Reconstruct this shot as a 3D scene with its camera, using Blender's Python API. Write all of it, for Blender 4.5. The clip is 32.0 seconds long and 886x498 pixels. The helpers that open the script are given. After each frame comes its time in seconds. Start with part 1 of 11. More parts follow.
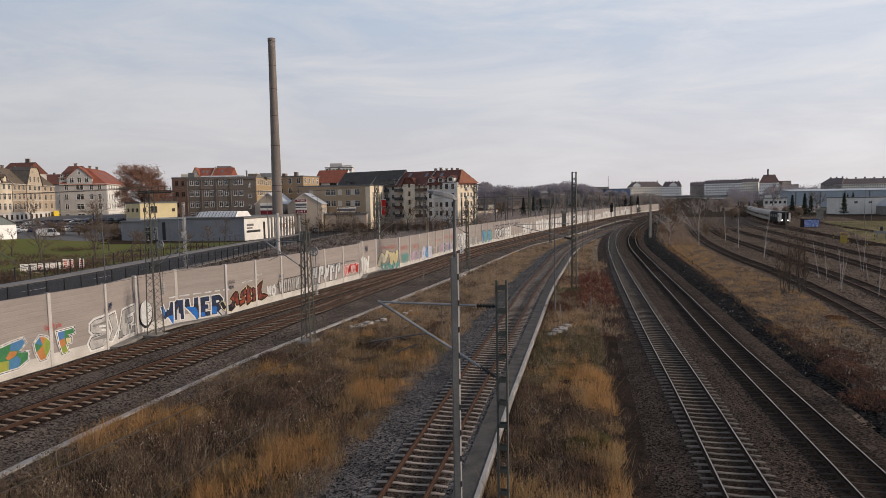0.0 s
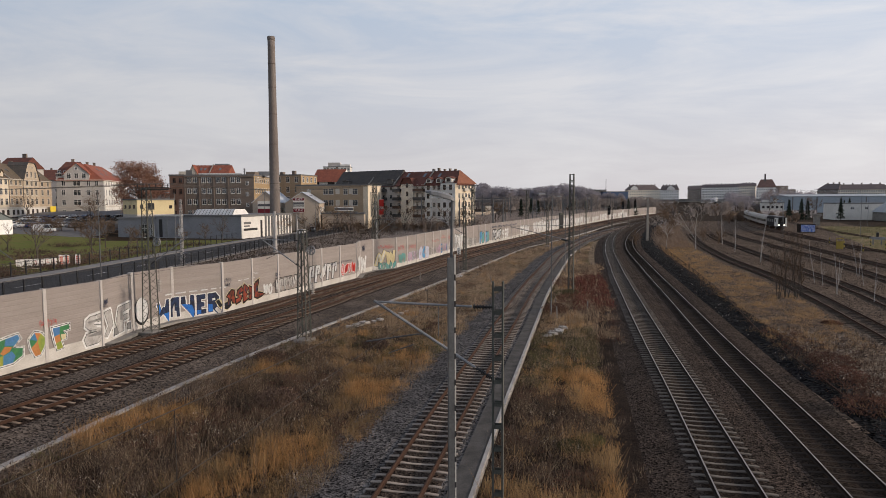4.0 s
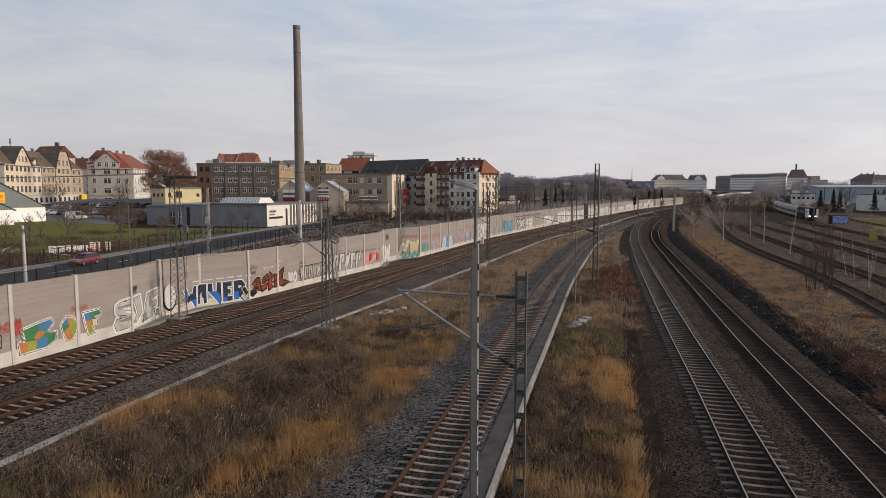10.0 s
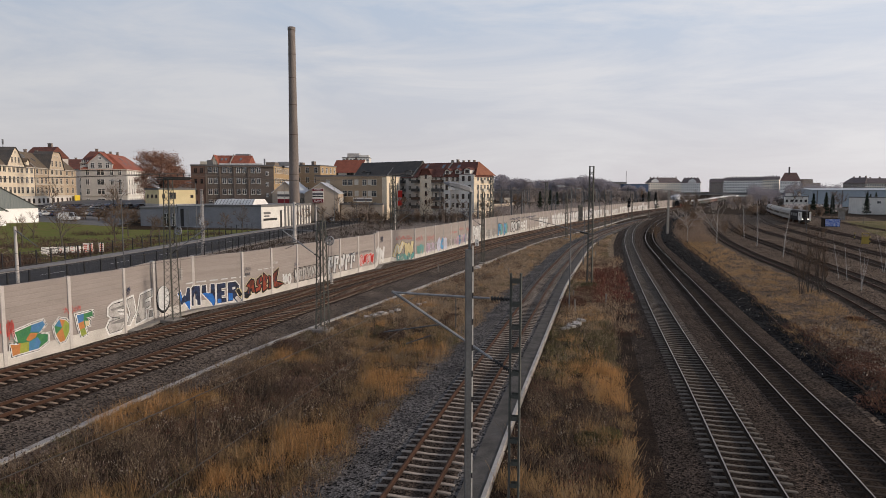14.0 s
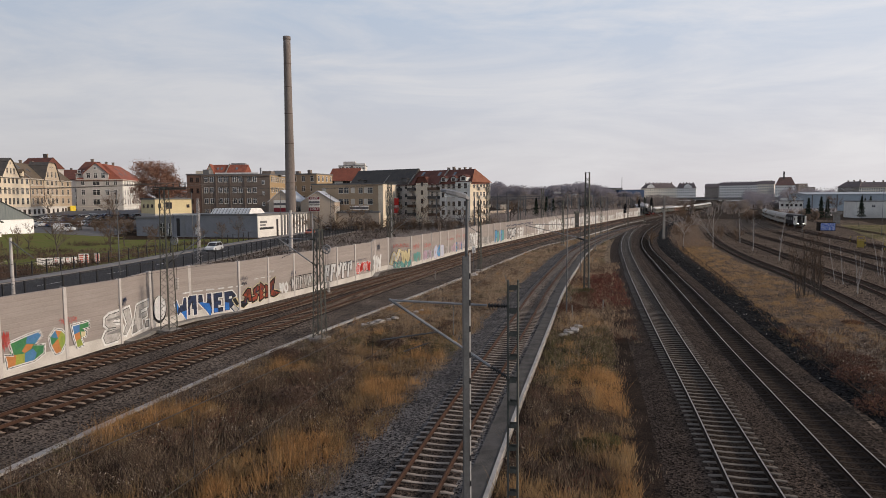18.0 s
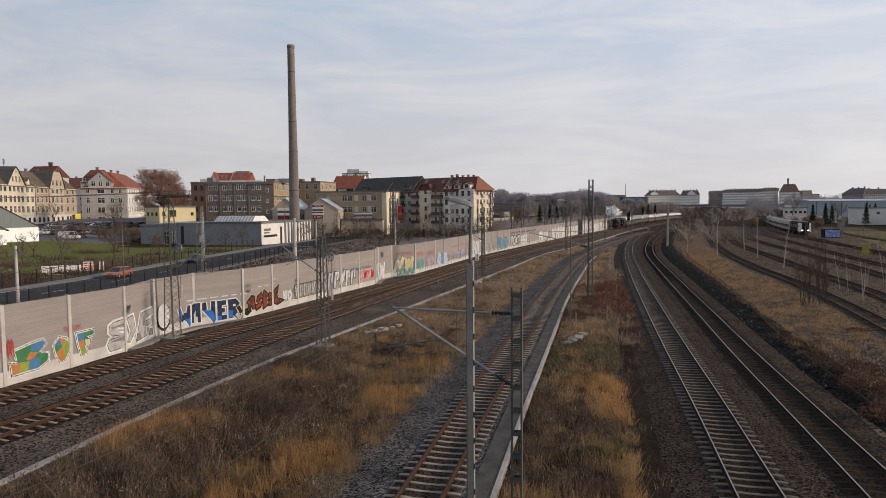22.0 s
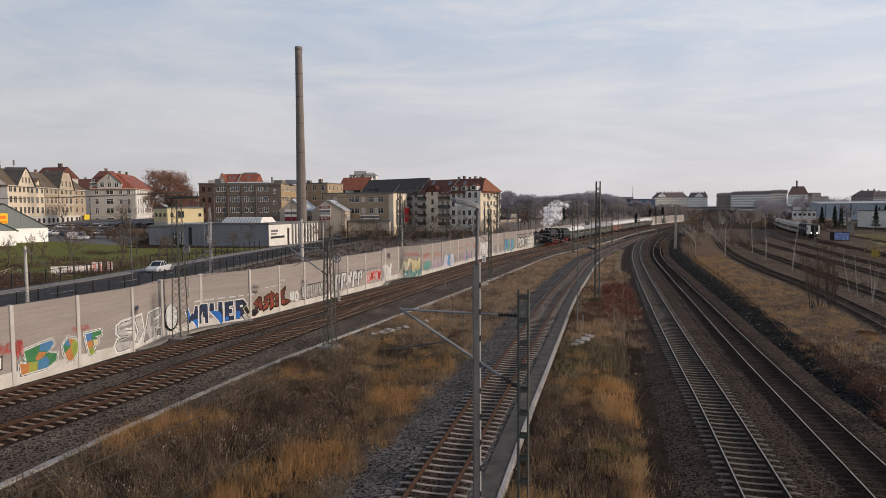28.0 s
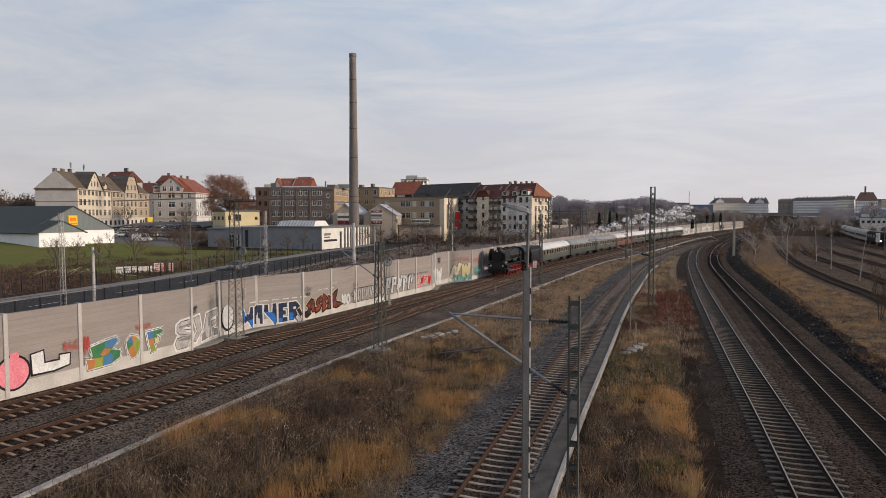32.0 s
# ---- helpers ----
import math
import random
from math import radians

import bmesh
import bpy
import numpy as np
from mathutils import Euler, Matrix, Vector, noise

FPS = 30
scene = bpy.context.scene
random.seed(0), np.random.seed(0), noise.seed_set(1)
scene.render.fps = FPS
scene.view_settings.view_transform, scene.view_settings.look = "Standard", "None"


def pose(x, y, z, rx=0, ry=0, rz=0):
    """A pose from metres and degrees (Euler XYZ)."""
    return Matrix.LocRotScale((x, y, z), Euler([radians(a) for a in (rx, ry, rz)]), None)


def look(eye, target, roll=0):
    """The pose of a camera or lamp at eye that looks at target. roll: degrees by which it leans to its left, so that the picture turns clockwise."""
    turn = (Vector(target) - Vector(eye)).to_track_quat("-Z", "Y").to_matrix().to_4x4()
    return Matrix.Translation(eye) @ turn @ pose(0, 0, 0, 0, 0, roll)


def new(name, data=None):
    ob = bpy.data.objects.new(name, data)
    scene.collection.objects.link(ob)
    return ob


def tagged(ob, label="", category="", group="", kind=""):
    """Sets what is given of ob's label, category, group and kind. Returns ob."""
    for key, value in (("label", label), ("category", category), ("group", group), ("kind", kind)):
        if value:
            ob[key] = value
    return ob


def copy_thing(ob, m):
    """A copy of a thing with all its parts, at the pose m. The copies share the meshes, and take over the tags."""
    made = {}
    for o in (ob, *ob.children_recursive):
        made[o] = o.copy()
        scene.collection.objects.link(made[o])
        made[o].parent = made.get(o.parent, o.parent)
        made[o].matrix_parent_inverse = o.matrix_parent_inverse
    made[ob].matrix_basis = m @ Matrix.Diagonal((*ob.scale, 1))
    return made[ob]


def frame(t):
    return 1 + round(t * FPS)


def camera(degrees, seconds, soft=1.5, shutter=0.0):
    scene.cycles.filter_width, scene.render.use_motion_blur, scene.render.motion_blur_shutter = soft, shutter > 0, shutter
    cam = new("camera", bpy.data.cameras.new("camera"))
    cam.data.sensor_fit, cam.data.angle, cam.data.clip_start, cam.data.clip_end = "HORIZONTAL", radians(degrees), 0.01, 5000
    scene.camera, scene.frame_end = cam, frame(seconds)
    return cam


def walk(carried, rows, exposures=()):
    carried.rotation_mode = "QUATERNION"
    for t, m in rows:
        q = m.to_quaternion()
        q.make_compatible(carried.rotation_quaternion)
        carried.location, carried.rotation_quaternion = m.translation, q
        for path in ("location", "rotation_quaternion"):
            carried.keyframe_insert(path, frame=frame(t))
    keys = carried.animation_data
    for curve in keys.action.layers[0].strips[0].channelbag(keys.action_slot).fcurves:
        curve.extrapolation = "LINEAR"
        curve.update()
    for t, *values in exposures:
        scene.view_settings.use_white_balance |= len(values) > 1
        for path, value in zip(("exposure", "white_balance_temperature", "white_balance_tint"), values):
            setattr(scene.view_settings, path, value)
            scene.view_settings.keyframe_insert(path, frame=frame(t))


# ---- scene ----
# a phone held by hand on a bridge over the tracks: one place, small turns
cam = camera(68.57, 32.0, soft=0.4)
EYE = (0.0, 0.0, 9.75)
TURNS = [  # seconds, and the turn in degrees
    (0.0, 85.629, 0.984, -2.067), (0.5, 85.813, 1.140, -2.416), (1.0, 86.264, 1.044, -2.677),
    (1.5, 86.101, 0.506, -3.469), (2.0, 85.648, 0.326, -3.589), (2.5, 85.550, 0.098, -3.506),
    (3.0, 85.563, 0.207, -3.325), (3.5, 85.678, 0.267, -2.819), (5.5, 85.507, 0.083, -1.239),
    (6.0, 85.197, -0.040, -1.157), (6.5, 85.302, -0.121, -0.861), (7.0, 85.414, -0.060, -0.698),
    (7.5, 85.232, -0.004, -0.490), (8.0, 84.969, 0.054, -0.217), (8.5, 85.014, 0.103, 0.019),
    (9.0, 85.228, -0.000, 0.000), (9.5, 85.110, 0.137, -0.113), (10.0, 84.743, 0.041, -0.169),
    (10.5, 84.683, -0.086, -0.127), (11.0, 84.798, -0.135, 0.083), (11.5, 84.985, -0.180, 0.037),
    (12.0, 84.981, -0.011, -0.226), (12.5, 84.889, 0.074, -0.431), (13.0, 84.843, 0.078, -0.337),
    (13.5, 84.901, 0.039, -0.323), (14.0, 84.924, -0.116, -0.630), (14.5, 84.987, -0.016, -0.812),
    (16.5, 85.511, 0.065, -1.173), (17.0, 85.480, 0.198, -1.155), (17.5, 85.376, 0.284, -1.105),
    (18.0, 85.569, 0.371, -0.956), (18.5, 85.986, 0.279, -0.931), (19.0, 86.283, 0.556, -0.627),
    (19.5, 86.290, 0.676, -0.612), (20.0, 86.103, 0.764, -0.700), (20.5, 86.337, 0.595, -0.617),
    (21.0, 86.616, 0.514, -0.962), (21.5, 86.554, 0.530, -0.711), (22.0, 86.227, 0.465, -0.654),
    (22.5, 86.397, 0.580, -0.738), (23.0, 86.621, 0.621, -0.650), (23.5, 86.429, 0.590, -0.622),
    (24.0, 86.265, 0.580, -0.412), (24.5, 86.304, 0.592, -0.286), (25.0, 86.317, 0.477, -0.148),
    (25.5, 86.221, 0.353, -0.092), (27.5, 86.260, 0.239, -0.084), (28.0, 86.375, 0.343, -0.051),
    (28.5, 86.678, 0.374, -0.125), (29.0, 86.780, 0.036, -0.170), (29.5, 86.574, 0.210, -0.024),
    (30.0, 86.750, 0.005, 0.188), (30.5, 86.906, 0.029, 0.380), (31.0, 86.971, 0.167, 1.207),
    (31.5, 87.126, 0.151, 2.481), (32.0, 86.799, 0.017, 4.408),
]
walk(cam, [(t, pose(*EYE, a, b, c)) for t, a, b, c in TURNS], [(0, 0.0, 6600, 14), (32, 0.0, 6600, 14)])

# ---- world, sun, exposure ----
SUN_TURN, SUN_HEIGHT = 100.0, 17.0   # degrees clockwise from +y, and above the horizon
world = bpy.data.worlds.new("hazy_winter_sky")
scene.world = world
world.use_nodes = True
wn, wl = world.node_tree.nodes, world.node_tree.links
wn.clear()
w_out = wn.new("ShaderNodeOutputWorld")
w_bg = wn.new("ShaderNodeBackground")
w_bg.inputs["Strength"].default_value = 1.0
w_sky = wn.new("ShaderNodeTexSky")
w_sky.sky_type, w_sky.sun_disc = "NISHITA", False
w_sky.sun_elevation, w_sky.sun_rotation = radians(SUN_HEIGHT), radians(SUN_TURN)
w_sky.air_density, w_sky.dust_density = 1.2, 3.0
w_dim = wn.new("ShaderNodeMix")
w_dim.data_type, w_dim.blend_type = "RGBA", "MULTIPLY"
w_dim.inputs["Factor"].default_value = 1.0
w_dim.inputs["B"].default_value = (0.10, 0.10, 0.10, 1)
wl.new(w_sky.outputs[0], w_dim.inputs["A"])
# a veil of thin high cloud, paler towards the horizon
w_co = wn.new("ShaderNodeTexCoord")
w_sep = wn.new("ShaderNodeSeparateXYZ")
wl.new(w_co.outputs["Generated"], w_sep.inputs[0])
w_ramp = wn.new("ShaderNodeValToRGB")
wl.new(w_sep.outputs["Z"], w_ramp.inputs[0])
w_ramp.color_ramp.elements[0].position, w_ramp.color_ramp.elements[0].color = 0.0, (0.685, 0.672, 0.685, 1)
w_ramp.color_ramp.elements[1].position, w_ramp.color_ramp.elements[1].color = 0.62, (0.13, 0.21, 0.37, 1)
e = w_ramp.color_ramp.elements.new(0.12); e.color = (0.625, 0.66, 0.72, 1)
e = w_ramp.color_ramp.elements.new(0.30); e.color = (0.50, 0.615, 0.755, 1)
w_map = wn.new("ShaderNodeMapping")
w_map.inputs["Scale"].default_value = (1.6, 2.6, 9.0)
w_map.inputs["Rotation"].default_value = (0, 0, 0.5)
wl.new(w_co.outputs["Generated"], w_map.inputs[0])
w_noise = wn.new("ShaderNodeTexNoise")
w_noise.inputs["Scale"].default_value, w_noise.inputs["Detail"].default_value = 1.7, 6.0
w_noise.inputs["Roughness"].default_value = 0.62
w_noise.inputs["Distortion"].default_value = 0.5
wl.new(w_map.outputs[0], w_noise.inputs["Vector"])
w_cr = wn.new("ShaderNodeValToRGB")
w_cr.color_ramp.elements[0].position, w_cr.color_ramp.elements[0].color = 0.38, (0, 0, 0, 1)
w_cr.color_ramp.elements[1].position, w_cr.color_ramp.elements[1].color = 0.62, (1, 1, 1, 1)
wl.new(w_noise.outputs["Fac"], w_cr.inputs[0])
w_cloud = wn.new("ShaderNodeMix")
w_cloud.data_type = "RGBA"
w_cloud.inputs["B"].default_value = (0.775, 0.79, 0.805, 1)
w_fac = wn.new("ShaderNodeMath"); w_fac.operation = "MULTIPLY"; w_fac.inputs[1].default_value = 0.70
wl.new(w_cr.outputs[0], w_fac.inputs[0])
wl.new(w_fac.outputs[0], w_cloud.inputs["Factor"])
wl.new(w_ramp.outputs[0], w_cloud.inputs["A"])
# the veil is paler round the sun
w_dot = wn.new("ShaderNodeVectorMath"); w_dot.operation = "DOT_PRODUCT"
w_dot.inputs[1].default_value = (math.sin(radians(SUN_TURN)) * math.cos(radians(SUN_HEIGHT)), math.cos(radians(SUN_TURN)) * math.cos(radians(SUN_HEIGHT)), math.sin(radians(SUN_HEIGHT)))
wl.new(w_co.outputs["Generated"], w_dot.inputs[0])
w_glow = wn.new("ShaderNodeMapRange")
w_glow.inputs["From Min"].default_value, w_glow.inputs["From Max"].default_value = -0.6, 1.0
w_glow.inputs["To Min"].default_value, w_glow.inputs["To Max"].default_value = 0.86, 1.22
wl.new(w_dot.outputs["Value"], w_glow.inputs["Value"])
w_lit = wn.new("ShaderNodeMix"); w_lit.data_type, w_lit.blend_type = "RGBA", "MULTIPLY"
w_lit.inputs["Factor"].default_value = 1.0
wl.new(w_cloud.outputs["Result"], w_lit.inputs["A"]); wl.new(w_glow.outputs[0], w_lit.inputs["B"])
w_mix = wn.new("ShaderNodeMix")
w_mix.data_type = "RGBA"
w_mix.inputs["Factor"].default_value = 0.88
wl.new(w_dim.outputs["Result"], w_mix.inputs["A"])
wl.new(w_lit.outputs["Result"], w_mix.inputs["B"])
wl.new(w_mix.outputs["Result"], w_bg.inputs["Color"])
wl.new(w_bg.outputs[0], w_out.inputs[0])

sun_data = bpy.data.lights.new("sun", "SUN")
sun_data.energy, sun_data.angle, sun_data.color = 3.1, radians(4.0), (1.0, 0.85, 0.68)
sun = new("sun", sun_data)
sa, se = radians(SUN_TURN), radians(SUN_HEIGHT)
sun.matrix_world = look((0, 0, 80), Vector((0, 0, 80)) - Vector((math.sin(sa) * math.cos(se), math.cos(sa) * math.cos(se), math.sin(se))))
scene.view_settings.exposure = 0.0

# ---- materials ----
def mat(name, c1, c2=None, size=1.0, rough=0.8, metal=0.0, bump=0.0, fine=0.05, vary=0.0, c3=None, spec=0.3, split=0.5, stretch=None, kind="noise", speck=1.0):
    """A surface of two tones at a coarse scale, with a fine grain, relief, and a change of tone from piece to piece."""
    m = bpy.data.materials.new(name)
    m.use_nodes = True
    n, l = m.node_tree.nodes, m.node_tree.links
    b = n["Principled BSDF"]
    b.inputs["Roughness"].default_value, b.inputs["Metallic"].default_value = rough, metal
    b.inputs["Specular IOR Level"].default_value = spec
    c2 = c2 or tuple(0.8 * v for v in c1)
    co = n.new("ShaderNodeTexCoord")
    info = n.new("ShaderNodeObjectInfo")
    mp = n.new("ShaderNodeMapping")
    if stretch:
        mp.inputs["Scale"].default_value = stretch
    l.new(co.outputs["Object"], mp.inputs["Vector"])
    l.new(info.outputs["Random"], mp.inputs["Location"])
    big = n.new("ShaderNodeTexNoise")
    big.inputs["Scale"].default_value, big.inputs["Detail"].default_value, big.inputs["Roughness"].default_value = 1.0 / size, 5.0, 0.6
    l.new(mp.outputs[0], big.inputs["Vector"])
    ramp = n.new("ShaderNodeValToRGB")
    ramp.color_ramp.elements[0].position, ramp.color_ramp.elements[0].color = split - 0.14, (*c1, 1)
    ramp.color_ramp.elements[1].position, ramp.color_ramp.elements[1].color = split + 0.14, (*c2, 1)
    if c3:
        e3 = ramp.color_ramp.elements.new(min(split + 0.26, 0.98)); e3.color = (*c3, 1)
    l.new(big.outputs["Fac"], ramp.inputs[0])
    if kind == "voronoi":
        small = n.new("ShaderNodeTexVoronoi")
        small.inputs["Scale"].default_value = 1.0 / fine
        pick = n.new("ShaderNodeSeparateColor")
        l.new(small.outputs["Color"], pick.inputs[0])
        grain = pick.outputs[0]
        relief = small.outputs["Distance"]
    else:
        small = n.new("ShaderNodeTexNoise")
        small.inputs["Scale"].default_value, small.inputs["Detail"].default_value = 1.0 / fine, 3.0
        grain = relief = small.outputs["Fac"]
    l.new(mp.outputs[0], small.inputs["Vector"])
    rng = n.new("ShaderNodeMapRange")
    rng.inputs["To Min"].default_value, rng.inputs["To Max"].default_value = (1 - 0.95 * speck, 1 + 1.15 * speck) if kind == "voronoi" else (0.6, 1.4)
    l.new(grain, rng.inputs["Value"])
    mul = n.new("ShaderNodeMix"); mul.data_type, mul.blend_type = "RGBA", "MULTIPLY"
    mul.inputs["Factor"].default_value = 1.0
    l.new(ramp.outputs[0], mul.inputs["A"]); l.new(rng.outputs[0], mul.inputs["B"])
    last = mul.outputs["Result"]
    if vary:
        hsv = n.new("ShaderNodeHueSaturation")
        geo = n.new("ShaderNodeNewGeometry")
        add = n.new("ShaderNodeMath"); add.operation = "ADD"
        l.new(info.outputs["Random"], add.inputs[0]); l.new(geo.outputs["Random Per Island"], add.inputs[1])
        r2 = n.new("ShaderNodeMapRange"); r2.inputs["From Max"].default_value = 2.0
        r2.inputs["To Min"].default_value, r2.inputs["To Max"].default_value = 1 - vary, 1 + vary
        l.new(add.outputs[0], r2.inputs["Value"]); l.new(r2.outputs[0], hsv.inputs["Value"])
        l.new(last, hsv.inputs["Color"]); last = hsv.outputs["Color"]
    l.new(last, b.inputs["Base Color"])
    if bump:
        bp = n.new("ShaderNodeBump")
        bp.inputs["Strength"].default_value, bp.inputs["Distance"].default_value = min(bump, 1.0), fine
        l.new(relief, bp.inputs["Height"]); l.new(bp.outputs[0], b.inputs["Normal"])
    return m


def glass(name, tint=(0.02, 0.025, 0.03)):
    m = bpy.data.materials.new(name); m.use_nodes = True
    b = m.node_tree.nodes["Principled BSDF"]
    b.inputs["Base Color"].default_value = (*tint, 1)
    b.inputs["Roughness"].default_value, b.inputs["Specular IOR Level"].default_value = 0.06, 0.7
    return m


M = {}
M["soil"] = mat("soil_and_litter", (0.024, 0.016, 0.010), (0.040, 0.026, 0.016), 6.0, 0.95, bump=0.6, fine=0.25, c3=(0.07, 0.065, 0.04), spec=0.05)
M["ballast"] = mat("grey_ballast", (0.096, 0.077, 0.063), (0.058, 0.047, 0.039), 5.0, 0.95, bump=0.5, fine=0.085, kind="voronoi", spec=0.03)
M["ballast_dark"] = mat("dark_blue_grey_ballast", (0.108, 0.097, 0.089), (0.052, 0.048, 0.046), 2.6, 0.95, bump=0.6, fine=0.08, kind="voronoi", spec=0.03)
M["ballast_curve"] = mat("brown_grey_ballast", (0.058, 0.043, 0.034), (0.038, 0.029, 0.023), 2.0, 0.95, bump=0.9, fine=0.075, kind="voronoi", speck=0.9, spec=0.03)
M["ballast_brown"] = mat("rust_stained_ballast", (0.036, 0.026, 0.019), (0.022, 0.016, 0.0125), 3.0, 0.95, bump=0.8, fine=0.055, kind="voronoi", speck=0.7, spec=0.03)
M["cinder"] = mat("black_cinder", (0.011, 0.0105, 0.0115), (0.020, 0.019, 0.018), 2.5, 0.97, bump=1.0, fine=0.16, kind="voronoi", spec=0.03)
M["yard"] = mat("oily_yard_gravel", (0.078, 0.058, 0.044), (0.108, 0.081, 0.060), 7.0, 0.97, bump=0.7, fine=0.12, kind="voronoi", c3=(0.125, 0.097, 0.067), spec=0.03)
M["rail_rust"] = mat("rusty_rail_steel", (0.095, 0.052, 0.036), (0.068, 0.040, 0.030), 0.6, 0.75, 0.3, fine=0.05)
# dark rust, blackened to hold the shadow on the rails' sides
M["rail_black"] = mat("shade_black_rail_web", (0.022, 0.016, 0.013), (0.032, 0.023, 0.018), 0.6, 0.8, 0.1, fine=0.05, spec=0.1)
M["rail_brown"] = mat("dark_brown_rail_web", (0.070, 0.039, 0.027), (0.052, 0.030, 0.021), 0.6, 0.8, 0.2, fine=0.05, spec=0.1)
M["rail_shine"] = mat("polished_rail_head", (0.34, 0.30, 0.26), (0.27, 0.235, 0.20), 0.8, 0.42, 0.75, fine=0.05)
M["rail_dull"] = mat("brown_rail_head", (0.135, 0.080, 0.054), (0.165, 0.105, 0.074), 0.8, 0.62, 0.35, fine=0.05)
M["sleeper_mid"] = mat("grey_concrete_sleeper", (0.345, 0.288, 0.238), (0.23, 0.19, 0.155), 0.7, 0.9, bump=0.2, fine=0.03, vary=0.25, spec=0.1)
M["sleeper"] = mat("weathered_concrete_sleeper", (0.36, 0.262, 0.188), (0.25, 0.178, 0.125), 0.7, 0.9, bump=0.2, fine=0.03, vary=0.2, spec=0.1)
M["sleeper_grey"] = mat("grimy_concrete_sleeper", (0.185, 0.158, 0.132), (0.120, 0.103, 0.086), 0.7, 0.9, bump=0.2, fine=0.03, vary=0.25, spec=0.1)
M["ballast_rust"] = mat("rust_red_track_ballast", (0.040, 0.027, 0.020), (0.026, 0.018, 0.014), 2.0, 0.95, bump=1.0, fine=0.07, kind="voronoi", spec=0.03)
M["path"] = mat("worn_dark_walkway", (0.105, 0.096, 0.086), (0.064, 0.059, 0.054), 0.9, 0.92, bump=0.6, fine=0.05, c3=(0.045, 0.042, 0.038), spec=0.08)
M["sleeper_dark"] = mat("tarred_sleeper", (0.050, 0.039, 0.031), (0.036, 0.028, 0.023), 0.5, 0.9, bump=0.3, fine=0.03, vary=0.25, spec=0.05)
M["concrete"] = mat("pale_concrete", (0.39, 0.365, 0.335), (0.28, 0.26, 0.235), 0.9, 0.9, bump=0.15, fine=0.05)
M["concrete_dirty"] = mat("dirty_concrete", (0.27, 0.253, 0.23), (0.18, 0.168, 0.15), 0.9, 0.92, bump=0.2, fine=0.05)
M["panel"] = mat("beige_grey_noise_panel", (0.288, 0.254, 0.233), (0.245, 0.217, 0.198), 2.6, 0.85, bump=0.15, fine=0.06, vary=0.05, stretch=(0.6, 1.0, 5.0))
M["post"] = mat("pale_grey_wall_post", (0.46, 0.435, 0.41), (0.40, 0.37, 0.35), 1.0, 0.8, bump=0.1, fine=0.05, vary=0.06)
M["plinth"] = mat("whitewashed_plinth", (0.54, 0.515, 0.475), (0.42, 0.395, 0.36), 1.6, 0.88, bump=0.1, fine=0.06, vary=0.05)
M["steel"] = mat("galvanised_steel", (0.145, 0.148, 0.15), (0.105, 0.108, 0.11), 0.8, 0.6, 0.4, fine=0.05)
M["steel_green"] = mat("old_green_grey_steel", (0.078, 0.084, 0.073), (0.102, 0.100, 0.086), 0.8, 0.75, 0.2, fine=0.05)
M["steel_light"] = mat("pale_painted_steel", (0.25, 0.255, 0.26), (0.195, 0.20, 0.205), 1.0, 0.5, 0.2, fine=0.05)
M["wire"] = mat("dull_copper_wire", (0.062, 0.053, 0.046), None, 1.0, 0.7, 0.1)
M["asphalt"] = mat("worn_asphalt", (0.040, 0.040, 0.042), (0.052, 0.050, 0.051), 5.0, 0.9, bump=0.2, fine=0.05, spec=0.1)
M["parking"] = mat("grey_car_park_asphalt", (0.15, 0.146, 0.143), (0.115, 0.112, 0.112), 4.0, 0.9, bump=0.2, fine=0.1, spec=0.1)
M["pavement"] = mat("grey_paving", (0.20, 0.19, 0.18), (0.16, 0.15, 0.145), 2.5, 0.9, bump=0.15, fine=0.2)
M["white_paint"] = mat("white_road_paint", (0.55, 0.55, 0.54), (0.38, 0.38, 0.37), 0.6, 0.8)
M["lawn"] = mat("winter_lawn", (0.112, 0.138, 0.034), (0.150, 0.132, 0.052), 2.8, 0.95, bump=0.6, fine=0.25, c3=(0.13, 0.11, 0.06), spec=0.03)
M["black"] = mat("black_painted_steel", (0.018, 0.018, 0.020), (0.03, 0.03, 0.03), 0.5, 0.5, fine=0.04)
M["pane"] = glass("window_pane")
M["pane_dark"] = glass("dark_window", (0.012, 0.012, 0.014))


# ---- builders ----
def part(name, bm, material, parent=None, label="", smooth=False, mats=()):
    """Links a bmesh as one mesh object, under a thing or a part."""
    me = bpy.data.meshes.new(name)
    bm.to_mesh(me); bm.free()
    for m in (material, *mats):
        me.materials.append(m)
    if smooth:
        me.polygons.foreach_set("use_smooth", [True] * len(me.polygons))
    ob = new(name, me)
    if parent is not None:
        ob.parent = parent
    if label:
        ob["label"] = label
    return ob


def again(name, ob, m, parent=None):
    """Another piece on the same mesh."""
    o = new(name, ob.data)
    o.matrix_basis = m
    if parent is not None:
        o.parent = parent
    return o


def empty(name, m=None, label="", category="", group="", kind=""):
    ob = new(name)
    ob.empty_display_size = 0.2
    if m is not None:
        ob.matrix_basis = m
    return tagged(ob, label, category, group, kind)


def sheet_mesh(name, verts, faces, material, parent=None, label="", smooth=False):
    me = bpy.data.meshes.new(name)
    me.from_pydata([tuple(map(float, v)) for v in verts], [], faces)
    me.materials.append(material)
    if smooth:
        me.polygons.foreach_set("use_smooth", [True] * len(me.polygons))
    me.update()
    ob = new(name, me)
    if parent is not None:
        ob.parent = parent
    if label:
        ob["label"] = label
    return ob


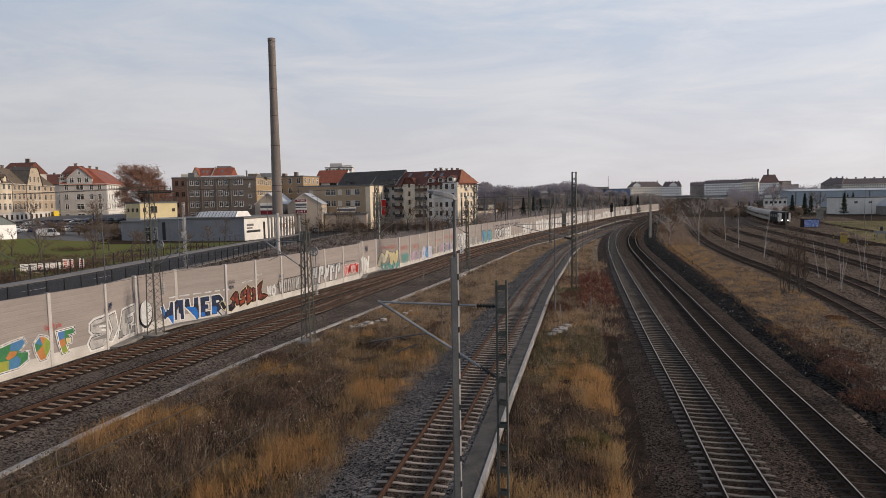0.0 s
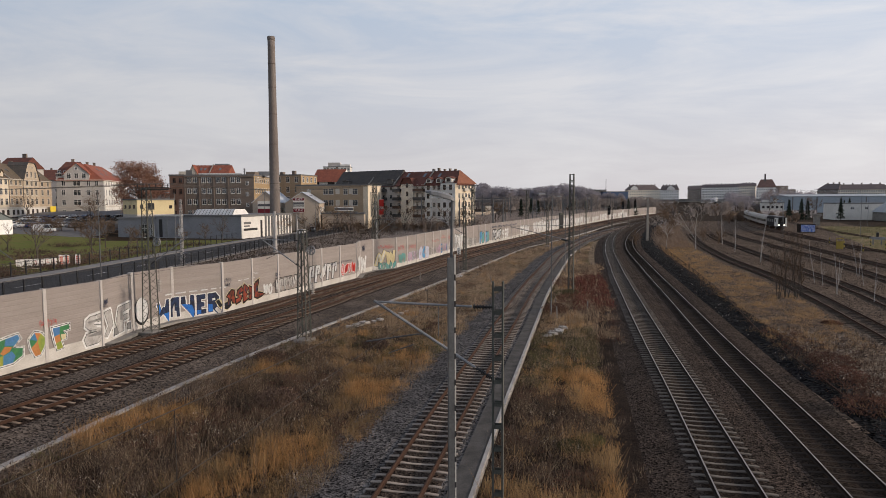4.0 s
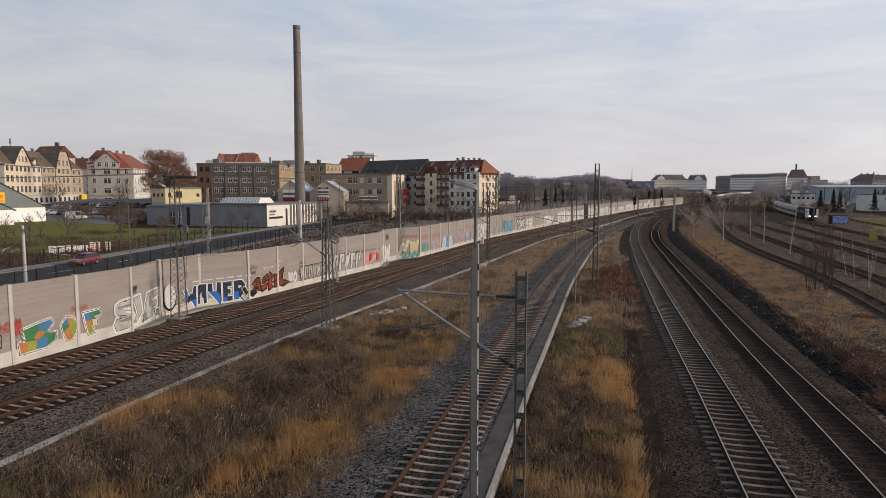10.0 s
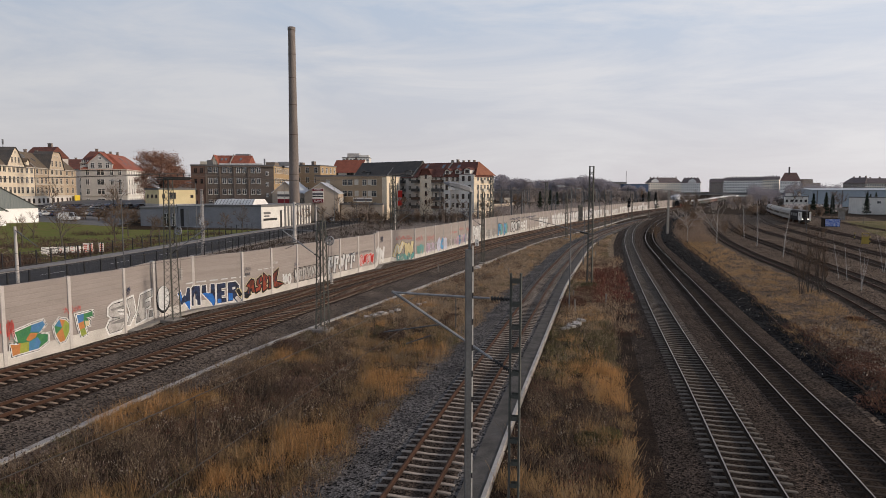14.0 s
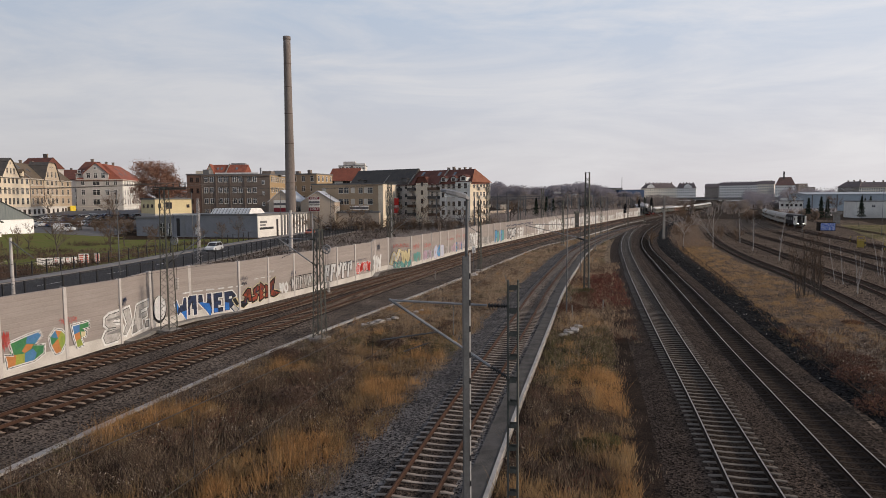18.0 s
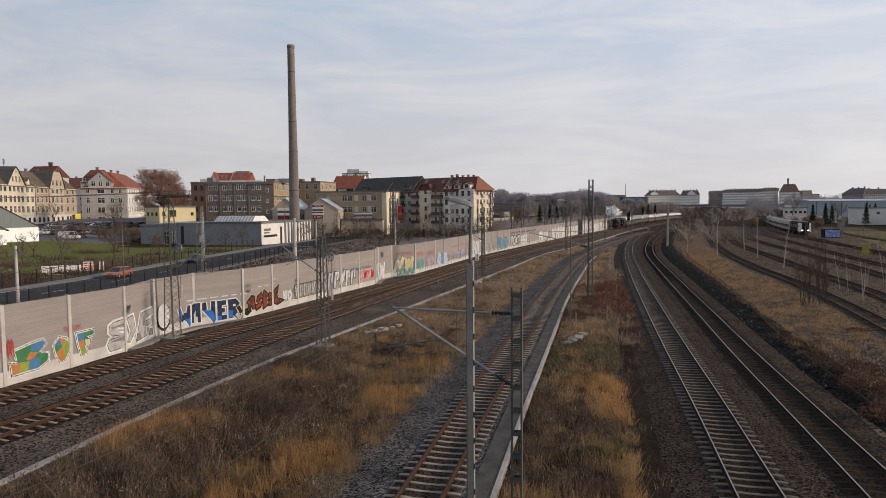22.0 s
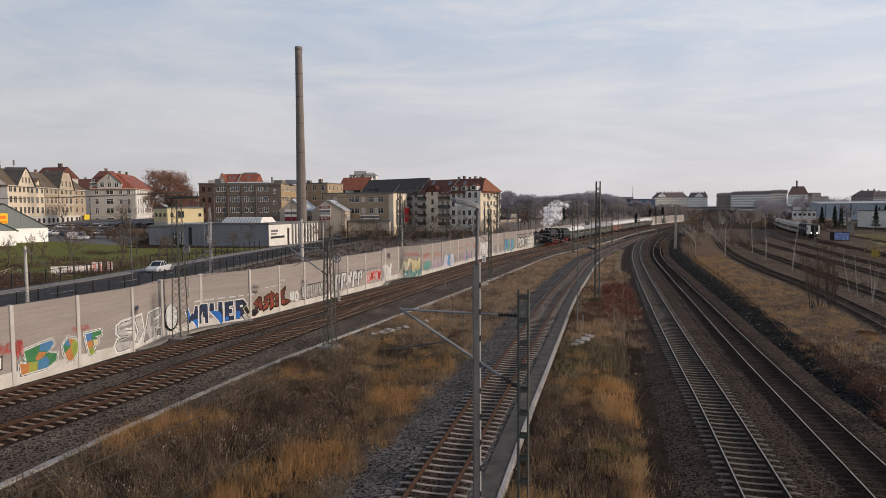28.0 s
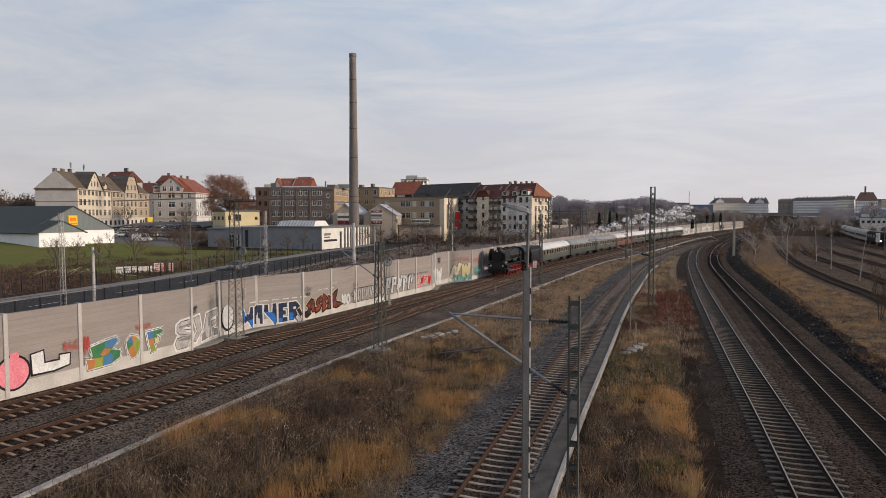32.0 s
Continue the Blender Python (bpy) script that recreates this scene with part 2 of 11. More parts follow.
def quick(name, verts, tris, material, parent=None, label=""):
    """A large mesh from arrays: verts n x 3, faces n x k of one size."""
    verts, tris = np.asarray(verts, dtype=np.float32), np.asarray(tris, dtype=np.int32)
    me = bpy.data.meshes.new(name)
    k = tris.shape[1]
    me.vertices.add(len(verts)); me.vertices.foreach_set("co", verts.ravel())
    me.loops.add(tris.size); me.loops.foreach_set("vertex_index", tris.ravel())
    me.polygons.add(len(tris)); me.polygons.foreach_set("loop_start", np.arange(0, tris.size, k, dtype=np.int32))
    me.update(calc_edges=True); me.validate()
    me.materials.append(material)
    ob = new(name, me)
    if parent is not None:
        ob.parent = parent
    if label:
        ob["label"] = label
    return ob


def box(bm, x0, x1, y0, y1, z0, z1, m=None, idx=0):
    v = [bm.verts.new(p) for p in ((x0, y0, z0), (x1, y0, z0), (x1, y1, z0), (x0, y1, z0), (x0, y0, z1), (x1, y0, z1), (x1, y1, z1), (x0, y1, z1))]
    if m is not None:
        for q in v:
            q.co = m @ q.co
    for f in ((0, 3, 2, 1), (4, 5, 6, 7), (0, 1, 5, 4), (1, 2, 6, 5), (2, 3, 7, 6), (3, 0, 4, 7)):
        bm.faces.new([v[i] for i in f]).material_index = idx
    return v


def soft_box(bm, x0, x1, y0, y1, z0, z1, r, m=None):
    """A box with chamfered upright and top edges."""
    def ring(z, d):
        return [(x0 + r + d, y0 + d, z), (x1 - r - d, y0 + d, z), (x1 - d, y0 + r + d, z), (x1 - d, y1 - r - d, z), (x1 - r - d, y1 - d, z), (x0 + r + d, y1 - d, z), (x0 + d, y1 - r - d, z), (x0 + d, y0 + r + d, z)]
    loft(bm, [ring(z0, 0), ring(z1 - r, 0), ring(z1, r)], m)


def loft(bm, rings, m=None, caps=True, closed=True):
    rows = [[bm.verts.new(m @ Vector(p) if m is not None else p) for p in r] for r in rings]
    n = len(rows[0])
    for a, b in zip(rows, rows[1:]):
        for i in range(n if closed else n - 1):
            j = (i + 1) % n
            bm.faces.new((a[i], a[j], b[j], b[i]))
    if caps and closed:
        bm.faces.new(rows[0][::-1]); bm.faces.new(rows[-1])
    return rows


def rod(bm, a, b, r, r2=None, sides=6):
    a, b = Vector(a), Vector(b)
    r2 = r if r2 is None else r2
    q = (b - a).to_track_quat("Z", "Y")
    ring = [(math.cos(2 * math.pi * i / sides), math.sin(2 * math.pi * i / sides)) for i in range(sides)]
    return loft(bm, [[a + q @ Vector((c * r, s * r, 0)) for c, s in ring], [b + q @ Vector((c * r2, s * r2, 0)) for c, s in ring]])


def bar(bm, a, b, w, h=None):
    """A square bar from a to b."""
    a, b = Vector(a), Vector(b)
    h = w if h is None else h
    q = (b - a).to_track_quat("Z", "Y")
    ring = ((-w / 2, -h / 2), (w / 2, -h / 2), (w / 2, h / 2), (-w / 2, h / 2))
    loft(bm, [[p + q @ Vector((u, v, 0)) for u, v in ring] for p in (a, b)])


class Line:
    """A smooth way through a few plan points, measured along its length."""

    def __init__(self, pts, step=1.0):
        p = np.array(pts, float)
        p = np.vstack([2 * p[0] - p[1], p, 2 * p[-1] - p[-2]])
        out = []
        for i in range(1, len(p) - 2):
            n = max(4, int(np.hypot(*(p[i + 1] - p[i])) / 1.0))
            m1, m2 = (p[i + 1] - p[i - 1]), (p[i + 2] - p[i])
            d0, d1, d2 = (np.hypot(*(p[j + 1] - p[j])) for j in (i - 1, i, i + 1))
            m1, m2 = m1 * d1 / (d0 + d1), m2 * d1 / (d1 + d2)
            for k in range(n):
                t = k / n
                out.append((2 * t**3 - 3 * t**2 + 1) * p[i] + (t**3 - 2 * t**2 + t) * m1 + (-2 * t**3 + 3 * t**2) * p[i + 1] + (t**3 - t**2) * m2)
        out.append(p[-2])
        self.p = np.array(out)
        self.s = np.r_[0, np.cumsum(np.hypot(*np.diff(self.p, axis=0).T))]
        self.length = self.s[-1]

    def at(self, s, side=0.0):
        """The point at s metres along, side metres to the right of the way."""
        x, y = np.interp(s, self.s, self.p[:, 0]), np.interp(s, self.s, self.p[:, 1])
        a = self.turn(s)
        return x + side * math.sin(a), y - side * math.cos(a)

    def turn(self, s):
        a, b = max(s - 1.5, 0), min(s + 1.5, self.length)
        return math.atan2(np.interp(b, self.s, self.p[:, 1]) - np.interp(a, self.s, self.p[:, 1]), np.interp(b, self.s, self.p[:, 0]) - np.interp(a, self.s, self.p[:, 0]))

    def near_y(self, y):
        return float(np.interp(y, self.p[:, 1], self.s))


def sweep(line, s0, s1, step, profile, close=False):
    """Verts and faces of a profile of (side, z) drawn along a way."""
    n = max(2, int(math.ceil((s1 - s0) / step)) + 1)
    verts, faces, k = [], [], len(profile)
    for i in range(n):
        s = s0 + (s1 - s0) * i / (n - 1)
        for side, z in profile:
            verts.append((*line.at(s, side), z))
    for i in range(n - 1):
        for j in range(k if close else k - 1):
            a, b = i * k + j, i * k + (j + 1) % k
            faces.append((a, a + k, b + k, b))
    if close:
        faces.append(tuple(range(k))); faces.append(tuple(range((n - 1) * k, n * k))[::-1])
    return verts, faces


# ---- the plan ----
L1 = Line([(-36, -10), (-29.6, 14), (-23.4, 33.4), (-18.7, 47), (-12.2, 64.5), (0.2, 97), (12.4, 132), (28.0, 168.5), (44.5, 206), (62.5, 243), (80.5, 281), (107, 335), (165, 436), (212, 500), (290, 604), (380, 700), (500, 790), (680, 880)])
L2 = Line([(-31.5, -10), (-25.0, 14), (-19.7, 28.2), (-15.9, 40), (-10.6, 57.5), (-3.4, 79), (8.6, 113), (17.2, 132), (32.2, 166.5), (48.7, 204), (66.6, 241), (84.6, 279), (111, 333), (169, 433), (216, 497), (294, 601), (384, 697), (504, 787), (684, 877)])
TA = Line([(0.4, -20), (5.6, 0), (10.6, 20.2), (13.3, 31), (16.3, 43.5), (20.36, 60), (27.95, 90), (39.1, 131), (54.2, 178), (70.5, 220), (103, 290), (150, 372), (173, 424), (221, 492), (299, 596), (389, 692), (509, 782)])
TB = Line([(4.6, -20), (9.9, 0), (14.95, 20.2), (17.55, 31), (20.36, 42.6), (25.44, 62.5), (32.3, 89.5), (43.4, 131), (58.8, 176), (76, 219), (106, 286), (153, 369), (177, 421), (225, 489), (303, 593), (393, 689), (513, 779)])
TM = Line([(-11, -20), (-6.0, 0), (-0.95, 20.2), (1.72, 31), (4.1, 40.2), (7.25, 52.4), (11.78, 69.8), (17.58, 90), (27.3, 122), (42, 160), (60, 200), (84, 250)])
TROUGH = Line([(-27, -20), (-21.5, 0), (-16.3, 23.1), (-13.8, 33), (-10.8, 43), (-2.9, 64.3), (7.9, 93.8), (23.3, 136), (30.9, 151), (49.3, 191), (79, 258), (97, 292)])
DUCT = Line([(13.6, 2), (20.3, 26), (25.3, 45.3), (28.6, 55.6), (32.6, 67.6), (39.0, 89.5), (49.0, 124.6), (59.5, 155)])
YARD = [
    Line([(16, 5), (29.5, 33), (36.7, 53), (40.2, 63.7), (44.2, 77), (50.3, 101.8), (59.4, 132), (73, 170), (95, 225), (125, 290)]),
    Line([(25, 5), (39, 45), (47.9, 69.8), (52.6, 86), (59.8, 109.9), (75.2, 160.5), (97, 215), (128, 282)]),
    Line([(38, 20), (54, 68), (61.4, 89.5), (66.9, 106.7), (74.0, 132), (86, 172.9), (105, 220), (135, 285)]),
    Line([(60, 60), (68, 92), (75.8, 118), (86.2, 149.7), (102.5, 198), (124, 248), (143, 288)]),
    Line([(72, 62), (81, 98), (90, 132), (100, 168), (113, 210), (129, 250), (150, 290)]),
    Line([(86, 62), (96, 100), (108, 140), (121, 180), (140, 230), (160, 275)]),
]
ROAD = Line([(-62, -40), (-54, 30), (-47.0, 68.9), (-43.6, 86.7), (-41.0, 110), (-38.6, 136), (-35.5, 160), (-28.5, 204), (-15, 267), (8, 330)])
DRIVE = Line([(-150, -900), (-95, -400), (-73, -160), (-62, -40), (-54, 30), (-47.0, 68.9), (-43.6, 86.7), (-41.0, 110), (-38.6, 136), (-35.5, 160), (-28.5, 204), (-15, 267), (8, 330), (10, 390), (-10, 470), (-50, 560), (-90, 680), (-120, 820), (-150, 1000)])


def smooth(x, a, b):
    t = min(1.0, max(0.0, (x - a) / (b - a)))
    return t * t * (3 - 2 * t)


ROAD_Y, ROAD_X = ROAD.p[:, 1], ROAD.p[:, 0]
WALL_Y, WALL_X = L1.p[:, 1], L1.p[:, 0]


def ground_z(x, y):
    """The lie of the land: a railway cutting floor, a road beside it, and a rise to the houses behind."""
    xr, xw = float(np.interp(y, ROAD_Y, ROAD_X)), float(np.interp(y, WALL_Y, WALL_X)) - 2.9
    z = -0.50 + 0.38 * smooth(xw - x, 0, 3)
    beyond = xr - 6.0 - x
    z += 3.2 * smooth(beyond, 30, 100) * smooth(y, 20, 140)
    z += 2.6 * smooth(y, 195, 262) * smooth(xw - x, 25, 60)
    z += 7.0 * smooth(y, 830, 980)
    return z


def axis(lo, hi, fine_lo, fine_hi, fine, coarse):
    a = list(np.arange(fine_lo, fine_hi + 0.1, fine))
    d, x = fine, fine_hi
    while x < hi:
        d = min(d * 1.25, coarse); x += d; a.append(x)
    d, x, lo_part = fine, fine_lo, []
    while x > lo:
        d = min(d * 1.25, coarse); x -= d; lo_part.append(x)
    return lo_part[::-1] + a


gx, gy = axis(-3500, 3500, -170, 160, 5, 400), axis(-1500, 4800, 0, 300, 5, 400)
nx = len(gx)
verts = [(x, y, ground_z(x, y)) for y in gy for x in gx]
faces = [(j * nx + i, j * nx + i + 1, (j + 1) * nx + i + 1, (j + 1) * nx + i) for j in range(len(gy) - 1) for i in range(nx - 1)]
tagged(sheet_mesh("ground", verts, faces, M["soil"], smooth=True), "brown winter ground of soil and dead leaf litter", "ground", kind="structure")


def strip(name, line, s0, s1, profile, material, label, category="ground", step=2.0, close=False, up=None):
    v, f = sweep(line, s0, s1, step, profile, close)
    if up:
        k = len(profile)
        rise = [up(s0 + (s1 - s0) * i / (len(v) // k - 1)) for i in range(len(v) // k)]
        v = [(x, y, z + rise[i // k]) for i, (x, y, z) in enumerate(v)]
    return tagged(sheet_mesh(name, v, f, material), label, category, kind="structure")


def lay(name, line, y0, y1, profile, material, label, category="ground", step=2.0, close=False, up=None):
    return strip(name, line, line.near_y(y0), line.near_y(y1), profile, material, label, category, step, close, up)


def road_z(s, line=None):
    """The road rises with the land beyond the workshops."""
    x, y = (line or ROAD).at(s)
    return max(0.0, ground_z(x, y) + 0.12)


def rail_z(s):
    """The main line climbs on to a low bank far off."""
    return 2.8 * smooth(s, 505, 640)


# beds of stone
lay("ballast_bed_west", L2, 0, 430, [(-7.3, -0.5), (-6.9, -0.205), (-6.0, -0.212), (1.8, -0.212), (2.9, -0.36), (5.4, -0.38), (5.6, -0.6)], M["ballast"], "grey crushed stone bed under the two main tracks", "ballast")
lay("ballast_bed_siding", TM, 0, 240, [(-4.6, -0.52), (-3.0, -0.40), (-1.7, -0.208), (1.7, -0.208), (2.2, -0.45)], M["ballast_dark"], "dark blue-grey stone bed of the siding", "ballast")
lay("ballast_bed_curve", TA, 0, 420, [(-3.0, -0.53), (-2.8, -0.462), (-2.0, -0.31), (-1.45, -0.222), (-1.3, -0.212), (2.1, -0.212), (2.6, -0.30)], M["ballast_curve"], "rust-stained stone bed of the curving track", "ballast")
lay("ballast_bed_curve_outer", TB, 0, 420, [(-2.2, -0.31), (-1.7, -0.212), (1.9, -0.212), (3.4, -0.40), (3.6, -0.6)], M["ballast_curve"], "dark stone bed of the outer curving track", "ballast")
lay("cinder_strip", TB, 0, 300, [(1.9, -0.40), (2.5, -0.30), (3.3, -0.16), (4.4, -0.14), (5.6, -0.30), (6.4, -0.58)], M["cinder"], "black cinder strip strewn with litter beside the track", "ground")
yv, yf = sweep(YARD[2], 0, YARD[2].length, 6, [(-26, -0.62), (-20, -0.26), (-8, -0.21), (8, -0.21), (22, -0.21), (40, -0.26), (48, -0.6)])
tagged(sheet_mesh("yard_gravel", yv, yf, M["yard"]), "dark oily gravel of the old goods yard", "ground", kind="structure")
lay("siding_path", TM, 0, 126, [(1.5, -0.40), (1.55, -0.168), (2.32, -0.16)], M["path"], "grey walkway of worn asphalt beside the siding", "path")
lay("siding_kerb", TM, 0, 126, [(2.33, -0.55), (2.33, -0.13), (2.48, -0.13), (2.48, -0.55)], M["concrete"], "pale concrete kerb along the walkway", "kerb")

for nm, ln, w in (("far", L1, 1.55), ("near", L2, 1.55), ("curve_inner", TA, 1.05), ("curve_outer", TB, 1.3)):
    lay("ballast_stain_" + nm, ln, 0, 430 if w > 1.35 else 410, [(-w - 0.15, -0.23), (-w, -0.2075), (w, -0.2075), (w + 0.15, -0.23)], M["ballast_rust" if w > 1.35 else "ballast_brown"], "rust-red stained stone between the rails", "ballast")

lay("ballast_stain_siding", TM, 0, 238, [(-1.35, -0.23), (-1.2, -0.2035), (1.2, -0.2035), (1.35, -0.23)], M["ballast_curve"], "dark brown stone between the siding's sleepers", "ballast")


def between(name, a, aoff, b, boff, y0, y1, z, material, label):
    """A sheet between two ways."""
    v, f = [], []
    n = int((y1 - y0) / 4)
    for i in range(n + 1):
        y = y0 + (y1 - y0) * i / n
        (xa, ya), (xb, yb) = a.at(a.near_y(y), aoff), b.at(b.near_y(y), boff)
        for k in range(4):
            v.append((xa + (xb - xa) * k / 3, ya + (yb - ya) * k / 3, z))
    for i in range(n):
        for k in range(3):
            f.append((i * 4 + k, i * 4 + k + 1, i * 4 + k + 5, i * 4 + k + 4))
    return tagged(sheet_mesh(name, v, f, material), label, "ground", kind="structure")


M["weedy"] = mat("weedy_brown_gravel", (0.185, 0.138, 0.092), (0.12, 0.09, 0.062), 2.5, 0.97, bump=0.6, fine=0.15, kind="voronoi", c3=(0.15, 0.115, 0.07), spec=0.03)
M["grey_bed"] = mat("grey_brown_track_bed", (0.165, 0.143, 0.125), (0.12, 0.104, 0.092), 5.0, 0.97, bump=0.6, fine=0.2, kind="voronoi", c3=(0.16, 0.135, 0.10), spec=0.03)
between("weedy_ground_west", TROUGH, 0.4, TM, -3.0, 56, 206, -0.465, M["weedy"], "brown gravel overgrown with dead weeds")
M["dirt"] = mat("dark_gravelly_dirt", (0.019, 0.0135, 0.0105), (0.034, 0.024, 0.018), 1.6, 0.97, bump=0.5, fine=0.06, kind="voronoi", speck=0.45, c3=(0.011, 0.009, 0.008), spec=0.03)
between("dirt_strip", TM, 2.52, TA, -2.6, 8, 64, -0.468, M["dirt"], "dark gravelly dirt beside the curve")
between("weedy_ground_mid", TM, 2.7, TA, -2.6, 62, 206, -0.462, M["weedy"], "brown weedy ground between siding and curve")

# cable trough of concrete covers
tr = empty("cable_trough", None, "pale concrete cable trough along the main tracks", "cable trough", kind="structure")
cover = None
bm2 = bmesh.new(); soft_box(bm2, -0.49, 0.49, -0.18, 0.18, -0.5, -0.29, 0.02)
s, n = TROUGH.near_y(14), 0
far = []
while s < TROUGH.near_y(285):
    x, y = TROUGH.at(s + 0.5)
    m = Matrix.Translation((x, y, random.uniform(-0.006, 0.006))) @ Matrix.Rotation(TROUGH.turn(s + 0.5) + random.uniform(-0.006, 0.006), 4, "Z")
    if n < 130:
        if cover is None:
            cover = part("trough_cover", bm2, M["concrete"], tr); cover.matrix_basis = m
        else:
            again("trough_cover", cover, m, tr)
    else:
        far.append(m)
    s += 1.0; n += 1
bm = bmesh.new()
for m in far:
    box(bm, -0.49, 0.49, -0.16, 0.16, -0.5, -0.29, m)
tagged(part("trough_cover_far", bm, M["concrete"], tr), kind="stuff")


# ---- tracks ----
M["sleeper_yard"] = mat("dusty_yard_sleeper", (0.082, 0.064, 0.050), (0.060, 0.048, 0.038), 0.6, 0.95, vary=0.25, spec=0.05)
RAIL = [(-0.026, 0), (0.026, 0), (0.036, -0.010), (0.036, -0.042), (0.012, -0.056), (0.012, -0.13), (0.072, -0.16), (-0.072, -0.16), (-0.012, -0.13), (-0.012, -0.056), (-0.036, -0.042), (-0.036, -0.010)]


def sleeper_bm(bm, m=None):
    prof = [(-1.3, -0.186), (-1.12, -0.170), (-0.95, -0.158), (-0.55, -0.166), (-0.25, -0.190), (0.25, -0.190), (0.55, -0.166), (0.95, -0.158), (1.12, -0.170), (1.3, -0.186)]
    rings = []
    for x, z in prof:
        rings.append([(x, -0.13, -0.36), (x, 0.13, -0.36), (x, 0.072, z - 0.012), (x, 0.058, z), (x, -0.058, z), (x, -0.072, z - 0.012)])
    loft(bm, rings, m)


def track(name, line, y0, y1, label, sleeper_mat, head_mat, singles, y_joined, spacing=0.6, first=14, web="rail_brown"):
    t = empty(name, None, label, "railway track", kind="structure")
    for side in (-0.753, 0.753):
        prof = [(side + a, b) for a, b in RAIL]
        s0, s1 = line.near_y(y0), line.near_y(y1)
        v, f = sweep(line, s0, s1, 2.5, prof, True)
        r = sheet_mesh("rail", v, f, M[web], t)
        r.data.materials.append(head_mat)
        for i, p in enumerate(r.data.polygons):
            p.material_index = 1 if i % 12 == 0 and len(p.vertices) == 4 else 0
    s, n, made, joined = line.near_y(first), 0, None, bmesh.new()
    while s < line.near_y(y_joined):
        x, y = line.at(s)
        m = Matrix.Translation((x, y, random.uniform(-0.003, 0.002))) @ Matrix.Rotation(line.turn(s) + math.pi / 2 + random.uniform(-0.01, 0.01), 4, "Z")
        if n < singles:
            if made is None:
                bm = bmesh.new(); sleeper_bm(bm)
                made = part("sleeper", bm, sleeper_mat, t); made.matrix_basis = m
            else:
                again("sleeper", made, m, t)
        else:
            box(joined, -1.2, 1.2, -0.066, 0.066, -0.34, -0.172, m)
        s += spacing; n += 1
    tagged(part("sleeper_row", joined, sleeper_mat, t), kind="stuff")
    return t


track("track_main_far", L1, 0, 452, "main track with rusty rails on pale concrete sleepers", M["sleeper"], M["rail_dull"], 150, 260, web="rail_brown")
track("track_main_near", L2, 0, 449, "second main track with rusty rails on pale sleepers", M["sleeper"], M["rail_dull"], 150, 260, web="rail_brown")
track("track_siding", TM, 0, 245, "siding with brown rusted rails on concrete sleepers", M["sleeper_mid"], M["rail_brown"], 110, 240, web="rail_brown")
track("track_curve_inner", TA, 0, 440, "curving track with shiny rails on concrete sleepers", M["sleeper_grey"], M["rail_shine"], 125, 220, web="rail_black")
track("track_curve_outer", TB, 0, 437, "curving track with shiny rails on dark sleepers", M["sleeper_dark"], M["rail_shine"], 120, 160, web="rail_black")
for k, ln in enumerate(YARD):
    tagged(track("track_yard_%d" % (k + 1), ln, ln.p[0, 1], ln.p[-1, 1], "old rusty yard track on dark half-buried sleepers", M["sleeper_yard"], M["rail_dull"], 60 if k < 2 else 0, 180, 0.65, first=max(30, ln.p[0, 1])), group="yard tracks")
BERTH = Line([(84, 118), (97, 154), (107.5, 184), (112, 196), (124, 228), (140, 266), (158, 306), (175, 340)])
tagged(track("track_yard_7", BERTH, 118, 335, "old rusty yard track under the parked train", M["sleeper_yard"], M["rail_dull"], 0, 180, 0.65, first=118), group="yard tracks")
strip("far_embankment", L1, 500, L1.length, [(-9, -3.5), (-3.2, -0.25), (13, -0.25), (19, -3.5)], M["ballast_brown"], "low railway bank of brown stone", "embankment", 8.0, up=rail_z)


# ---- the noise barrier ----
BAY = 4.46
RECESS = {8: 0.0, 9: -1.55, 10: -1.62, 11: 0.0, 17: 0.0, 18: -1.7, 19: -1.75, 20: 0.0}   # the wall steps back round two masts
WALL_S = [21.62 + BAY * k for k in range(int((L1.near_y(438) - 21.62) / BAY) + 1)]
WALL_P = [L1.at(v, -2.75 + RECESS.get(k, 0.0)) for k, v in enumerate(WALL_S)]


class OnWall:
    """Carries points (along, out, up) on to the barrier's face, from s metres along it."""

    def __init__(self, s):
        self.s = s

    def __matmul__(self, v):
        s = self.s + v[0]
        k = max(0, min(len(WALL_S) - 2, int((s - WALL_S[0]) // BAY)))
        (xa, ya), (xb, yb) = WALL_P[k], WALL_P[k + 1]
        f, l = (s - WALL_S[k]) / BAY, math.hypot(xb - xa, yb - ya)
        return Vector((xa + (xb - xa) * f - v[1] * (yb - ya) / l, ya + (yb - ya) * f + v[1] * (xb - xa) / l, v[2]))


